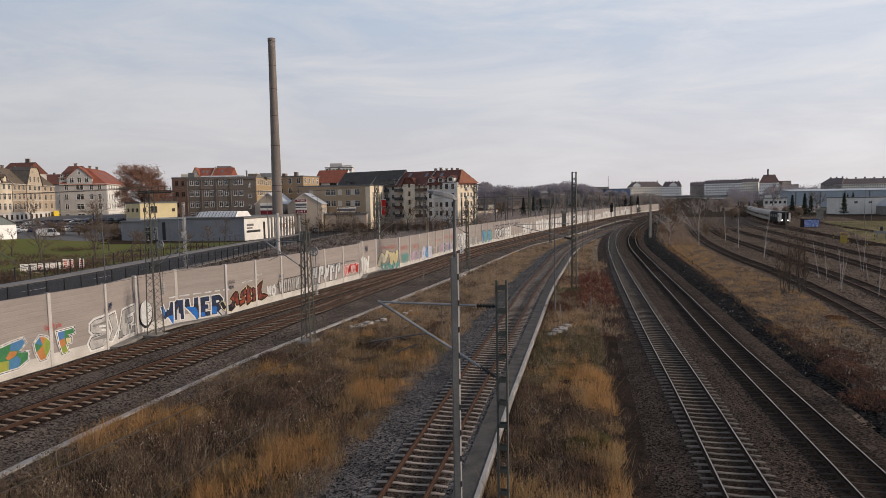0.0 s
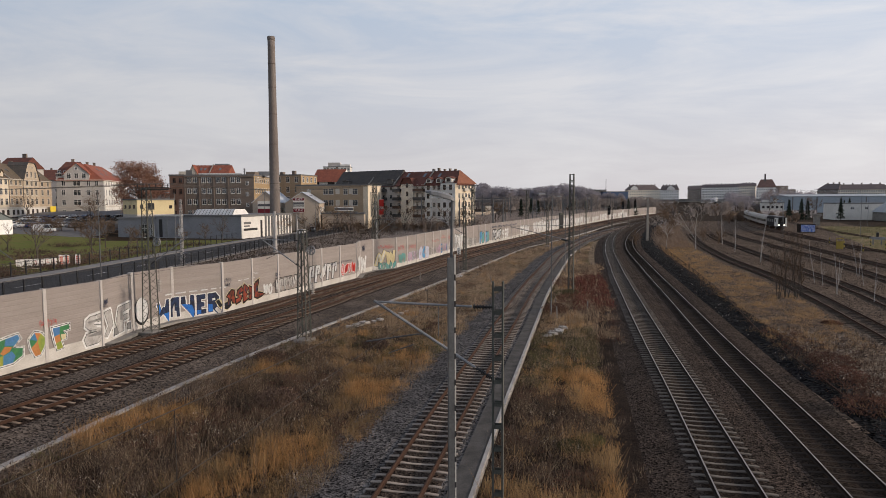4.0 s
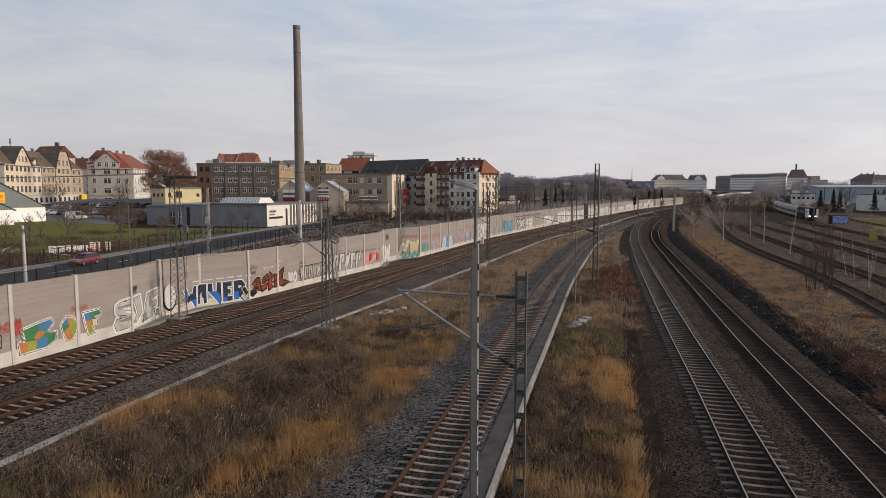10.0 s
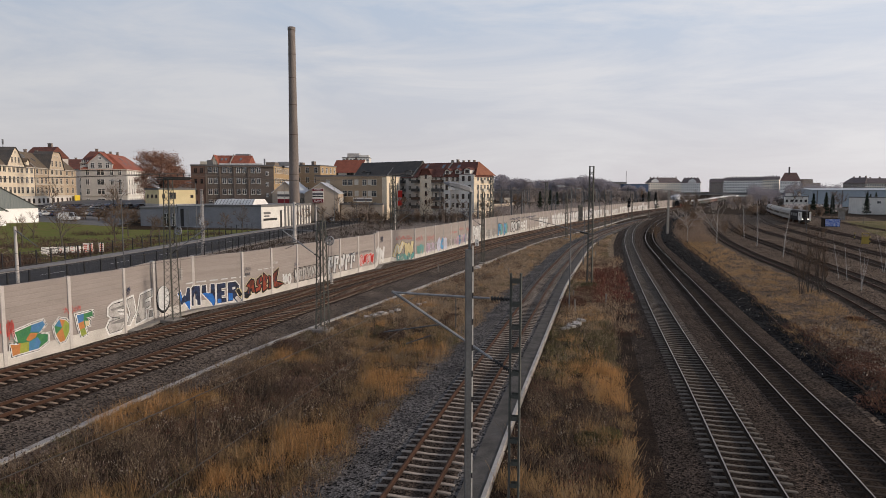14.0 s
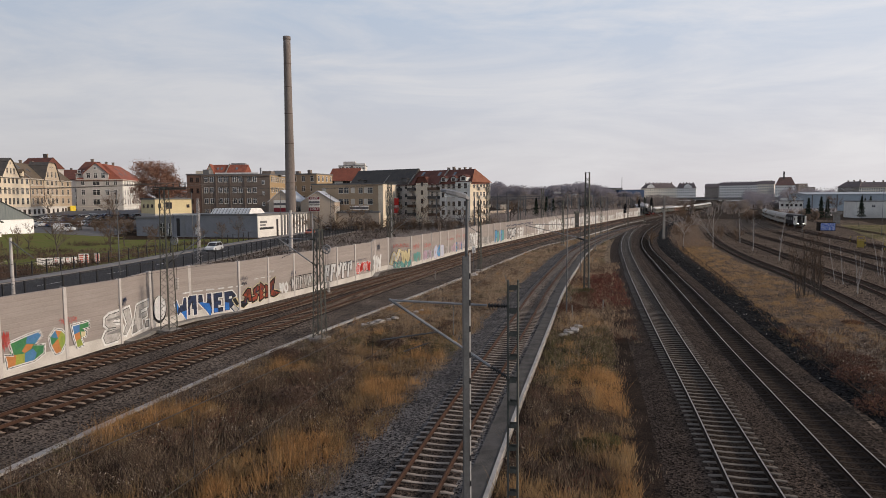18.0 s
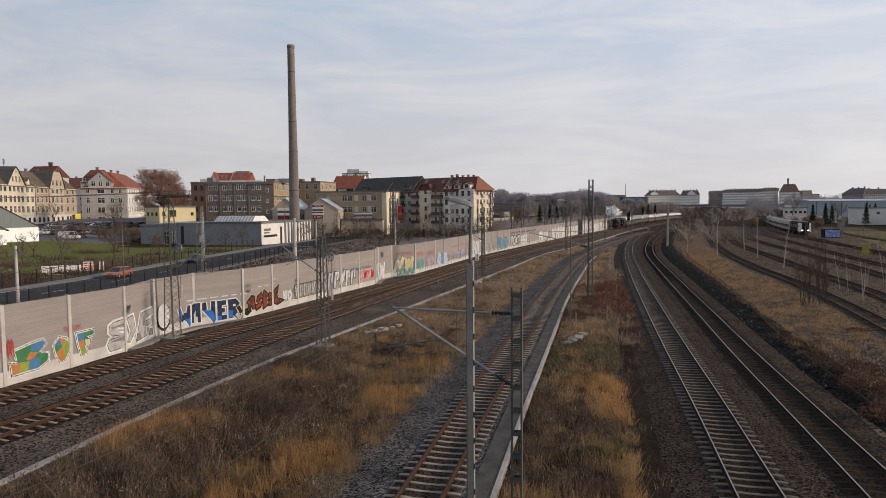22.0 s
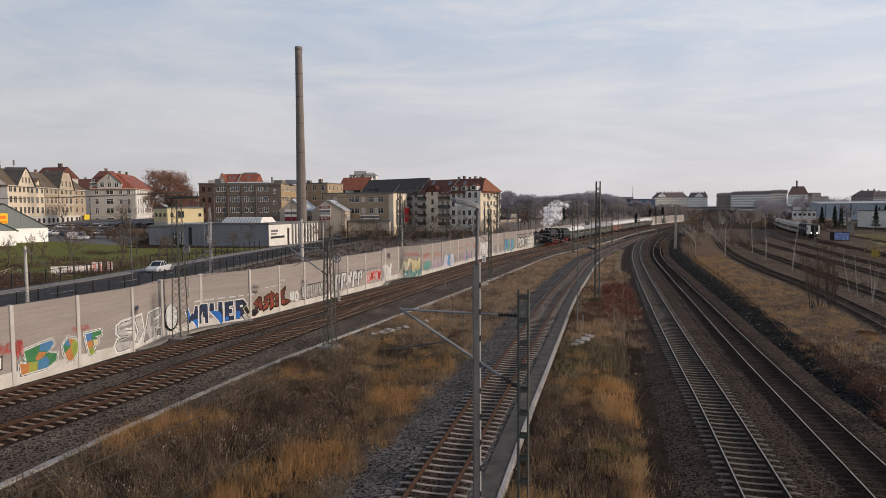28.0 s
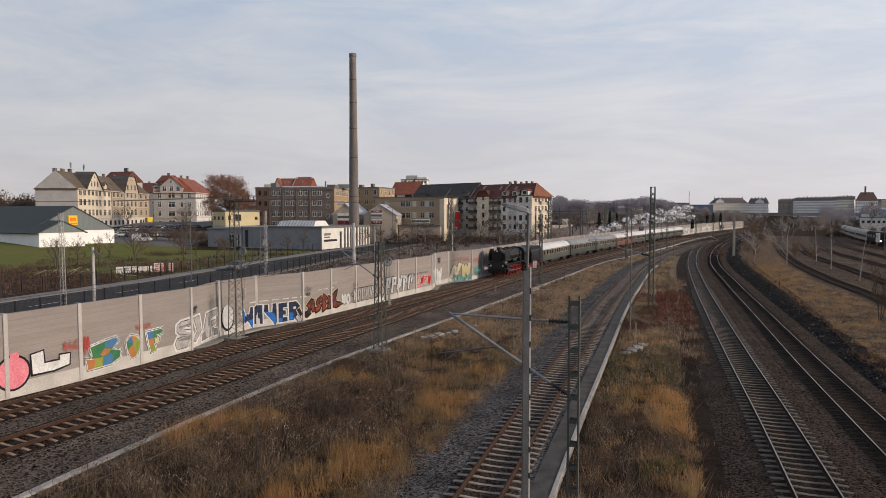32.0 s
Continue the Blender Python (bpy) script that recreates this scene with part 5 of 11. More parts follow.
    bm = bmesh.new(); box(bm, -0.095, 0.095, 0, 0.012, 0, 0.11); first = part("batten", bm, M["steel_green"], t); first.matrix_basis = pose(0, -0.098, 0.4)
    for i in range(26):
        if i:
            again("batten", first, pose(0, (-0.098, 0.086)[i % 2], 0.4 + (i // 2) * 0.62), t)
    bm = bmesh.new(); soft_box(bm, -0.5, 0.5, -0.5, 0.5, -0.3, 0.3, 0.04); part("foundation", bm, M["concrete_dirty"], t)
    cantilever(t, 3.45, 5.5, 7.0, -1, 0.032, z0=-0.5)
    # concrete mast on the far side of the curve
    t = empty("concrete_mast", pose(54.8, 152.8, -0.5, 0, 0, 0), "square pale concrete mast beside the curving track", "mast")
    bm = bmesh.new()
    loft(bm, [[(sx * w, sy * w, z) for sx, sy in ((-1, -1), (1, -1), (1, 1), (-1, 1))] for z, w in ((-0.3, 0.27), (10.7, 0.16))]); part("shaft", bm, M["concrete_dirty"], t)
    cantilever(t, 3.6, 5.6, 7.2, -1, z0=-0.5)
    # far masts beyond the barrier, over other tracks
    rng = random.Random(4)
    made = None
    for i in range(34):
        y = 190 + i * 8.5 + rng.uniform(-3, 3)
        xw = float(np.interp(y, WALL_Y, WALL_X))
        x = xw - 14 - (i * 13 % 44) - rng.uniform(0, 6)
        if x < -8 + (y - 190) * 0.1 and y < 280:
            continue
        m = pose(x, y, ground_z(x, y), 0, 0, rng.uniform(-30, 0))
        if made is None:
            made = empty("far_mast", m, "slim dark mast with a bracket over distant tracks", "mast", "far masts")
            bm = bmesh.new(); loft(bm, [[(sx * w, sy * w, z) for sx, sy in ((-1, -1), (1, -1), (1, 1), (-1, 1))] for z, w in ((-0.3, 0.22), (10.2, 0.14))]); part("shaft", bm, M["steel"], made)
            bm = bmesh.new(); rod(bm, (0, 0, 7.2), (3.3, 0, 7.4), 0.05, sides=4); rod(bm, (0, 0, 5.6), (3.3, 0, 7.3), 0.06, sides=4); part("bracket", bm, M["steel"], made)
        else:
            copy_thing(made, m)
    # gantry bars across the distant tracks
    for x0, y0, x1, y1, z in ((-2, 330, 44, 312, 9.0), (6, 390, 66, 372, 9.4)):
        g = empty("signal_gantry", None, "dark lattice gantry spanning distant tracks", "gantry", "gantries")
        bm = bmesh.new()
        bar(bm, (x0, y0, z), (x1, y1, z), 0.3); bar(bm, (x0, y0, z + 1.3), (x1, y1, z + 1.3), 0.25)
        n = 22
        for i in range(n):
            a, b = i / n, (i + 1) / n
            bar(bm, (x0 + (x1 - x0) * a, y0 + (y1 - y0) * a, z + 1.3 * (i % 2)), (x0 + (x1 - x0) * b, y0 + (y1 - y0) * b, z + 1.3 * (1 - i % 2)), 0.14)
        part("beam", bm, M["steel"], g)
        for x, y in ((x0, y0), (x1, y1)):
            bm = bmesh.new(); bar(bm, (x, y, -0.6), (x, y, z + 1.5), 0.4); part("leg", bm, M["steel"], g)


overhead()


def wire(name, pts, r, label, sag=0.0, group="overhead wires"):
    c = bpy.data.curves.new(name, "CURVE")
    c.dimensions, c.bevel_depth, c.bevel_resolution = "3D", r, 0
    s = c.splines.new("POLY")
    out = []
    for a, b in zip(pts, pts[1:]):
        for k in range(8):
            t = k / 8
            p = Vector(a).lerp(Vector(b), t); p.z -= sag * 4 * t * (1 - t); out.append(p)
    out.append(Vector(pts[-1]))
    s.points.add(len(out) - 1)
    for q, p in zip(s.points, out):
        q.co = (*p, 1)
    c.materials.append(M["wire"])
    return tagged(new(name, c), label, "wire", group)


def wires():
    for line, y1, name in ((L1, 420, "main"), (L2, 420, "main"), (TM, 118, "siding")):
        ss = np.arange(line.near_y(2), line.near_y(y1), 48.0)
        top, low = [], []
        for i, s in enumerate(ss):
            x, y = line.at(s, 0.25 if i % 2 else -0.25)
            top.append((x, y, 7.0)); low.append((x, y, 5.5))
        wire("messenger_wire", top, 0.009, "thin messenger wire over the track", 0.75)
        wire("contact_wire", low, 0.009, "thin contact wire over the track", 0.02)
        for i in range(len(ss) - 1):
            bm = bmesh.new()
            for k in (1, 2, 3, 4, 5):
                a, b = Vector(top[i]).lerp(Vector(top[i + 1]), k / 6), Vector(low[i]).lerp(Vector(low[i + 1]), k / 6)
                a.z -= 0.75 * 4 * k / 6 * (1 - k / 6)
                rod(bm, a, b, 0.007, sides=3)
            tagged(part("dropper_wires", bm, M["wire"]), "fine droppers between the overhead wires", "wire", kind="stuff")
    masts = [(-34.5, 8, 11.1), (-20.45, 50.1, 11.1), (-6.1, 93.6, 12.3), (12.6, 146.9, 13.2), (33.0, 194.5, 12.7), (61, 253, 12.3), (95, 322, 12.3)]
    for dx in (-0.6, 0.9, 1.7):
        wire("feeder_wire", [(x + dx, y - 0.3 * dx, z) for x, y, z in masts], 0.013, "slack feeder wire from mast to mast", 0.8)


wires()


def lamp_mast():
    """The near lamp: a slotted square post, a thin pole and a long flat head."""
    t = empty("platform_lamp", pose(0.66, 12.6, -0.5, 0, 0, 8), "grey slotted steel lamp post with a long flat lamp head", "street lamp")
    bm = bmesh.new(); box(bm, -0.075, 0.035, -0.06, 0.06, -0.2, 9.12); part("post", bm, M["steel"], t)
    bm = bmesh.new(); box(bm, 0.039, 0.068, -0.05, 0.05, -0.2, 9.12); part("rail_strip", bm, M["black"], t)
    bm = bmesh.new(); box(bm, 0.043, 0.072, -0.056, -0.03, 0, 0.40); slot = part("slot", bm, M["plinth"], t, "white slot in the post"); slot.matrix_basis = pose(0, 0, 1.0)
    for i in range(1, 16):
        again("slot", slot, pose(0, 0, 1.0 + i * 0.52), t)
    bm = bmesh.new(); rod(bm, (0.0, 0, 9.1), (0.02, 0, 10.3), 0.03, 0.03, 10); part("pole", bm, M["steel"], t)
    bm = bmesh.new()
    rings = []
    for x, z, w, h in ((0.06, 10.24, 0.05, 0.05), (-0.02, 10.30, 0.09, 0.10), (-0.22, 10.36, 0.12, 0.10), (-0.42, 10.40, 0.11, 0.08), (-0.5, 10.41, 0.06, 0.03)):
        rings.append([(x, -w, z - h / 2), (x, w, z - h / 2), (x, w, z + h * 0.2), (x, w * 0.55, z + h / 2), (x, -w * 0.55, z + h / 2), (x, -w, z + h * 0.2)])
    loft(bm, rings); part("lamp_head", bm, M["steel_light"], t, "pale blue-grey lamp head")
    bm = bmesh.new(); box(bm, -0.42, -0.08, -0.08, 0.08, 10.28, 10.335); part("lens", bm, M["frame_white"], t)


def pole_lamp(x, y, top, reach, label, r=0.07, turn=0.0, material="steel", base=None, group="lamp posts"):
    z = ground_z(x, y) if base is None else base
    t = empty("street_lamp", pose(x, y, z, 0, 0, turn), label, "street lamp", group)
    h = top - z
    bm = bmesh.new(); rod(bm, (0, 0, -0.3), (0, 0, h * 0.35), r, r * 0.85, 8); rod(bm, (0, 0, h * 0.35), (0, 0, h), r * 0.85, r * 0.55, 8); part("pole", bm, M[material], t)
    bm = bmesh.new(); rod(bm, (0, 0, h), (-reach, 0, h + 0.12), 0.035); part("arm", bm, M[material], t)
    bm = bmesh.new(); soft_box(bm, -reach - 0.55, -reach + 0.1, -0.13, 0.13, h + 0.08, h + 0.22, 0.05); part("lamp_head", bm, M["steel_light"], t)
    return t


def lamps():
    lamp_mast()
    for x, y, top in ((11.6, 55.7, 10.05), (20.2, 88, 10.0), (30.5, 121, 10.0), (42, 155, 9.8)):
        pole_lamp(x, y, top, 0.75, "slim grey track lamp beside the walkway", turn=10)
    for x, y, top in ((-41.2, 85.8, 10.9), (-33.2, 143.2, 11.5), (-39.6, 108, 11.0), (-28, 180, 11.0)):
        pole_lamp(x, y, top, 0.9, "tall slim street lamp by the road", 0.08, 0)
    for x, y, top, r in ((-43.9, 68.2, 6.0, 0.16), (-27.0, 124.4, 7.7, 0.33), (-23.5, 128, 7.0, 0.13), (-9.5, 152, 8.4, 0.13)):
        z = ground_z(x, y)
        t = empty("concrete_post", pose(x, y, z), "round pale concrete post behind the barrier", "post", "concrete posts")
        bm = bmesh.new(); rod(bm, (0, 0, -0.3), (0, 0, top - z), r * 1.15, r * 0.8, 12); part("shaft", bm, M["post"], t)
        bm = bmesh.new(); bar(bm, (-0.1, 0, top - z - 0.3), (3.2, -1.5, top - z - 2.0), 0.06); insulator(bm, (0.3, -0.1, top - z - 0.5), (0.9, -0.4, top - z - 0.8), 0.1, 5); part("bracket", bm, M["steel"], t)
    lattice_mast(-36.5, 102, 10.0, 0.38, 0.28, "slim pale lattice pole behind the barrier", -10, "post", 0.45, thick=0.05)
    lattice_mast(-43.5, 62.5, 9.7, 0.36, 0.28, "slim pale lattice pole beside the road", -10, "post", 0.45, thick=0.05)


lamps()


M["signal_black"] = mat("matt_black_screen", (0.006, 0.006, 0.007), (0.009, 0.009, 0.010), 1.0, 0.95, spec=0.05)


def signal(x, y, top, label, boxes=1, white=True):
    t = empty("rail_signal", pose(x, y, -0.5, 0, 0, 20), label, "rail signal", "rail signals")
    h = top + 0.5
    bm = bmesh.new(); rod(bm, (0, 0, -0.2), (0, 0, h), 0.12, 0.10, 8); part("pole", bm, M["steel"], t)
    bm = bmesh.new(); soft_box(bm, -0.6, 0.6, -0.3, 0.15, h - 3.4, h - 0.4, 0.08); part("signal_head", bm, M["signal_black"], t, "black signal screen")
    bm = bmesh.new(); loft(bm, [[(-0.6, yy, h - 0.38), (0.6, yy, h - 0.38), (0, yy, h + 0.5)] for yy in (-0.25, -0.2)]); part("triangle_board", bm, M["signal_black"], t)
    for k in range(3):
        bm = bmesh.new(); rod(bm, (-0.25 + 0.25 * k, -0.34, h - 2.3 + 0.6 * k), (-0.25 + 0.25 * k, -0.31, h - 2.3 + 0.6 * k), 0.13, sides=10); part("lens", bm, M["pane_dark"], t)
    if white:
        bm = bmesh.new(); box(bm, -0.35, 0.35, -0.16, -0.12, h - 5.6, h - 4.0); part("mast_plate", bm, M["frame_white"], t, "white and red mast plate")
    return t


signal(112, 331, 9.2, "tall rail signal with a black screen and triangular top")
signal(97, 304, 8.6, "rail signal with a black screen on a grey pole")
signal(75.9, 255.2, 7.0, "low rail signal beside the main tracks", white=False)


def track_bits():
    # number board on a post beside the track
    t = empty("kilometre_board", pose(5.75, 90.4, -0.5, 0, 0, 0), "small white kilometre board on a thin post", "sign")
    bm = bmesh.new(); rod(bm, (0, 0, 0), (0, 0, 3.6), 0.04); part("post", bm, M["steel"], t)
    bm = bmesh.new(); soft_box(bm, -0.25, 0.25, -0.06, -0.02, 2.65, 3.6, 0.02); part("board", bm, M["frame_white"], t)
    for k, ch in enumerate("20"):
        c = bpy.data.curves.new("digit", "FONT"); c.body, c.size, c.extrude, c.align_x = ch, 0.5, 0.004, "CENTER"
        c.materials.append(M["black"])
        d = new("digit", c); d.parent = t; d.matrix_basis = pose(0, -0.068, 3.17 - 0.44 * k, 90, 0, 0)
    # switch box, stakes and slabs near the siding
    t = empty("barrier_cabinet", pose(*L1.at(L1.near_y(220), -2.2), -0.5, 0, 0, 24), "dark narrow cabinet standing before the noise barrier", "cabinet")
    bm = bmesh.new(); soft_box(bm, -0.8, 0.8, -0.3, 0.3, 0, 5.6, 0.05); part("body", bm, M["steel_green"], t)
    bm = bmesh.new(); box(bm, -0.6, 0.6, -0.33, -0.3, 0.5, 5.0); part("door", bm, M["black"], t)
    rng = random.Random(2)
    for x, y in ((11.9, 54.6), (13.3, 62), (15.4, 58), (20.5, 90), (25, 101), (0.3, 81), (3.5, 66), (17.2, 77), (23.4, 104), (8.9, 78)):
        bm = bmesh.new(); soft_box(bm, -0.05, 0.05, -0.05, 0.05, -0.2, rng.uniform(0.7, 1.2), 0.01)
        o = tagged(part("marker_stake", bm, M["concrete_dirty"]), "short pale marker stake in dry grass", "stake", "marker stakes"); o.matrix_basis = pose(x, y, -0.5, rng.uniform(-4, 4), rng.uniform(-4, 4), 0)
    for x, y, s, r in ((9.7, 47.6, 0.8, 20), (10.3, 49.0, 0.7, 50), (-5.4, 52, 0.8, 10), (-4.2, 53.4, 0.6, 70), (-2.0, 57, 0.5, 40), (4.6, 84, 0.7, 15)):
        for k in range(3):
            bm = bmesh.new(); soft_box(bm, -s / 2, s / 2, -s * 0.35, s * 0.35, -0.05, 0.12, 0.03)
            o = tagged(part("concrete_slab", bm, M["concrete"]), "broken pale concrete slab lying in the grass", "slab", "concrete slabs"); o.matrix_basis = pose(x + 0.5 * k, y + 0.35 * k, -0.44 + 0.1 * k, rng.uniform(-6, 6), rng.uniform(-6, 6), r + 25 * k)


track_bits()


# ---- graffiti: thick painted strokes, a hair proud of the barrier ----
def flat(name, c, c2=None, size=0.7):
    return mat(name, c, c2 or tuple(0.75 * v for v in c), size, 0.7, fine=0.1, spec=0.2)


PAINT = {"black": flat("black_spray", (0.012, 0.012, 0.014)), "white": flat("white_spray", (0.66, 0.66, 0.64), (0.5, 0.5, 0.49)), "silver": flat("silver_spray", (0.42, 0.43, 0.43), (0.56, 0.56, 0.55)),
         "blue": flat("blue_spray", (0.02, 0.15, 0.47), (0.018, 0.09, 0.32), 0.6), "pale": flat("pale_blue_spray", (0.36, 0.42, 0.52), (0.46, 0.44, 0.5)), "mauve": flat("mauve_spray", (0.42, 0.28, 0.34), (0.30, 0.22, 0.27)), "dark_grey": flat("dark_grey_spray", (0.15, 0.145, 0.14), (0.22, 0.215, 0.21), 0.5), "grey": flat("grey_spray", (0.27, 0.255, 0.24), (0.42, 0.41, 0.39), 0.5), "orange": flat("orange_spray", (0.42, 0.17, 0.06), (0.35, 0.15, 0.05)), "leaf": flat("leaf_green_spray", (0.05, 0.18, 0.06), (0.03, 0.13, 0.07)), "lime": flat("lime_spray", (0.30, 0.29, 0.05), (0.17, 0.24, 0.05)), "royal": flat("royal_spray", (0.06, 0.15, 0.32), (0.05, 0.17, 0.25)), "dark": flat("navy_spray", (0.013, 0.015, 0.024), (0.022, 0.036, 0.085), 0.4), "sky": flat("sky_spray", (0.10, 0.28, 0.48)),
         "red": flat("red_spray", (0.50, 0.05, 0.04)), "brick": flat("brick_red_spray", (0.27, 0.055, 0.03), (0.10, 0.03, 0.02), 0.5), "rust": flat("rust_spray", (0.25, 0.05, 0.025), (0.05, 0.02, 0.015), 0.5), "pink": flat("pink_spray", (0.62, 0.17, 0.22), (0.7, 0.24, 0.28)),
         "teal": flat("teal_spray", (0.10, 0.30, 0.28), (0.12, 0.24, 0.23)), "yellow": flat("yellow_spray", (0.52, 0.45, 0.27), (0.44, 0.38, 0.22)), "green": flat("green_spray", (0.11, 0.27, 0.23), (0.16, 0.27, 0.22))}


def ribbon(bm, pts, w, m, y):
    """A flat stroke of width w along points in the wall's plane."""
    fine = []
    for p, q in zip(pts, pts[1:]):
        p, q = Vector((p[0], p[1])), Vector((q[0], q[1]))
        n = max(1, int((q - p).length / 0.4))
        fine += [p.lerp(q, i / n) for i in range(n)]
    pts = fine + [Vector((pts[-1][0], pts[-1][1]))]
    left, right = [], []
    for i, p in enumerate(pts):
        d = (pts[min(i + 1, len(pts) - 1)] - pts[max(i - 1, 0)]).normalized()
        n = Vector((-d.y, d.x)) * w / 2
        e = d * (w * 0.35) * (-1 if i == 0 else 1 if i == len(pts) - 1 else 0)
        left.append(p + n + e); right.append(p - n + e)
    lv, rv = [bm.verts.new(m @ Vector((v.x, y, v.y))) for v in left], [bm.verts.new(m @ Vector((v.x, y, v.y))) for v in right]
    for i in range(len(pts) - 1):
        bm.faces.new((lv[i], rv[i], rv[i + 1], lv[i + 1]))


LAYER = [0]


def sheet(bm, pts, m, y):
    bm.faces.new([bm.verts.new(m @ Vector((x, y, z))) for x, z in pts])


def curl(pts, n=4):
    """A soft line through a few points."""
    p = [Vector((a, b)) for a, b in pts]
    p = [2 * p[0] - p[1]] + p + [2 * p[-1] - p[-2]]
    out = []
    for i in range(1, len(p) - 2):
        for k in range(n):
            t = k / n
            out.append(0.5 * (2 * p[i] + (p[i + 1] - p[i - 1]) * t + (2 * p[i - 1] - 5 * p[i] + 4 * p[i + 1] - p[i + 2]) * t * t + (3 * p[i] - p[i - 1] - 3 * p[i + 1] + p[i + 2]) * t ** 3))
    return [(v.x, v.y) for v in out + [p[-2]]]


def shapes(s, label, items, edges=(), dy=-0.060):
    """Sprayed pieces cut as outlines: each (colour, points), edged by ribbons of (colour, width) from the widest in."""
    th = empty("graffiti", None, label, "graffiti", "sprayed letters")
    m = OnWall(s)
    for colour, pts in items:
        for k, (c, w) in enumerate(edges):
            bm = bmesh.new(); ribbon(bm, list(pts) + [pts[0]], w, m, dy + 0.006 - 0.002 * k); part("letter_edge", bm, PAINT[c], th)
        bm = bmesh.new(); sheet(bm, pts, m, dy - 0.002); part("letter", bm, PAINT[colour], th)
    return th


# marks of no alphabet: arches, hooks and bars in a unit box
MARKS = ([[(0, 0), (0.05, 1), (0.5, 0.85), (0.45, 0.1)]], [[(0, 1), (0.2, 0.1), (0.55, 0.9), (0.8, 0.05), (1, 0.95)]], [[(0.9, 0.9), (0.1, 0.95), (0.15, 0.45), (0.9, 0.5), (0.85, 0.0), (0.1, 0.05)]],
         [[(0.1, 0), (0.15, 1)], [(0.15, 0.95), (0.95, 1.0), (0.8, 0.5)]], [[(0.5, 1), (0.05, 0.7), (0.1, 0.15), (0.6, 0.0), (0.95, 0.4), (0.85, 0.85), (0.5, 1)]], [[(0, 0.1), (0.35, 0.95), (0.55, 0.3), (1.0, 1.05)], [(0.2, 0.45), (0.8, 0.5)]])


def throw_up(s0, s1, z0, z1, fill, outline, label, seed, n=4, thick=0.34, edge=0.12, lean=0.1, round_=True):
    """A piece that cannot be read: thick abstract strokes with an outline."""
    rng = random.Random(seed)
    th = empty("graffiti", None, label, "graffiti", "sprayed letters")
    m, pitch, h = OnWall(s0), (s1 - s0) / n, z1 - z0
    fills = fill if isinstance(fill, (list, tuple)) else [fill]
    for k in range(n):
        mark = MARKS[rng.randrange(len(MARKS))]
        w = pitch * rng.uniform(0.72, 0.95)
        jit = [[(pitch * k + 0.1 + (u + lean * v + rng.uniform(-0.08, 0.08)) * w * 0.8, z0 + 0.1 + min(1.05, max(0, v + rng.uniform(-0.08, 0.1))) * (h - 0.2)) for u, v in st] for st in mark]
        t = thick * min(pitch, h) * rng.uniform(0.85, 1.15)
        LAYER[0] = (LAYER[0] + 1) % 4
        for name, c, width, dy in (("letter_outline", outline, t + edge, -0.054), ("letter", fills[(k + seed) % len(fills)], t, -0.058)):
            bm = bmesh.new()
            for st in jit:
                ribbon(bm, curl(st) if round_ else st, width, m, dy - 0.0006 * LAYER[0])
            part(name, bm, PAINT[c], th)
        if k % 2 == 0:
            bm = bmesh.new(); ribbon(bm, curl(jit[0]), t * 0.25, m, -0.064); part("letter_shade", bm, PAINT[fills[k % len(fills)] if len(fills) > 1 else "silver"], th)
    return th


def scrawl(s, z, w, h, colour, seed, label, thick=0.022, n=14):
    """An unreadable tag: one looping line."""
    rng = random.Random(seed)
    pts = []
    for i in range(n * 3):
        t = i / (n * 3 - 1)
        pts.append((w * t + 0.12 * w / n * 4 * math.sin(i * 2.1), z + h * (0.5 + 0.5 * math.sin(i * 1.7 + rng.uniform(-0.6, 0.6)) * rng.uniform(0.5, 1))))
    bm = bmesh.new(); ribbon(bm, pts, thick, OnWall(s), -0.0665 - 0.0004 * (seed % 6))
    return tagged(part("graffiti_tag", bm, PAINT[colour]), label, "graffiti", "sprayed tags")


def blot(s, z, pts, colour, label, name="graffiti_shape", dy=-0.0665, parent=None):
    bm = bmesh.new(); sheet(bm, [(x, z + v) for x, v in pts], OnWall(s), dy)
    o = part(name, bm, PAINT[colour], parent)
    if parent is None:
        tagged(o, label, "graffiti", "sprayed shapes")
    return o


def quilt(s, label, shapes_):
    """Letters of colour patches inside a white edge with black dashes."""
    th = empty("graffiti", None, label, "graffiti", "sprayed letters")
    m = OnWall(s)
    for outline, patches in shapes_:
        ring = outline + [outline[0]]
        bm = bmesh.new(); sheet(bm, outline, m, -0.0655); part("letter", bm, PAINT["leaf"], th)
        bm = bmesh.new(); ribbon(bm, ring, 0.17, m, -0.0668); part("letter_edge", bm, PAINT["white"], th)
        bm = bmesh.new(); ribbon(bm, ring, 0.03, m, -0.0671)
        for a, b in zip(ring, ring[1:]):
            a, b = Vector(a), Vector(b)
            n = max(2, int((b - a).length / 0.33))
            for i in range(n):
                ribbon(bm, [a.lerp(b, i / n), a.lerp(b, (i + 0.3) / n)], 0.06, m, -0.0674)
        tagged(part("dash_line", bm, PAINT["black"], th), kind="stuff")
        for colour, pts in patches:
            bm = bmesh.new(); sheet(bm, pts, m, -0.0662); part("colour_patch", bm, PAINT[colour], th)


def bar_row(s, z, n, colour, label, h=0.22):
    """A line of small words that cannot be read: plain bars."""
    th = empty("graffiti_line", None, label, "graffiti", "sprayed lines")
    x = 0.0
    rng = random.Random(n)
    for k in range(n):
        w = rng.uniform(0.5, 0.95)
        blot(s + x, z, [(0, 0), (w, 0), (w, h), (0, h)], colour, "", "word_bar", -0.068, th)
        x += w + 0.3


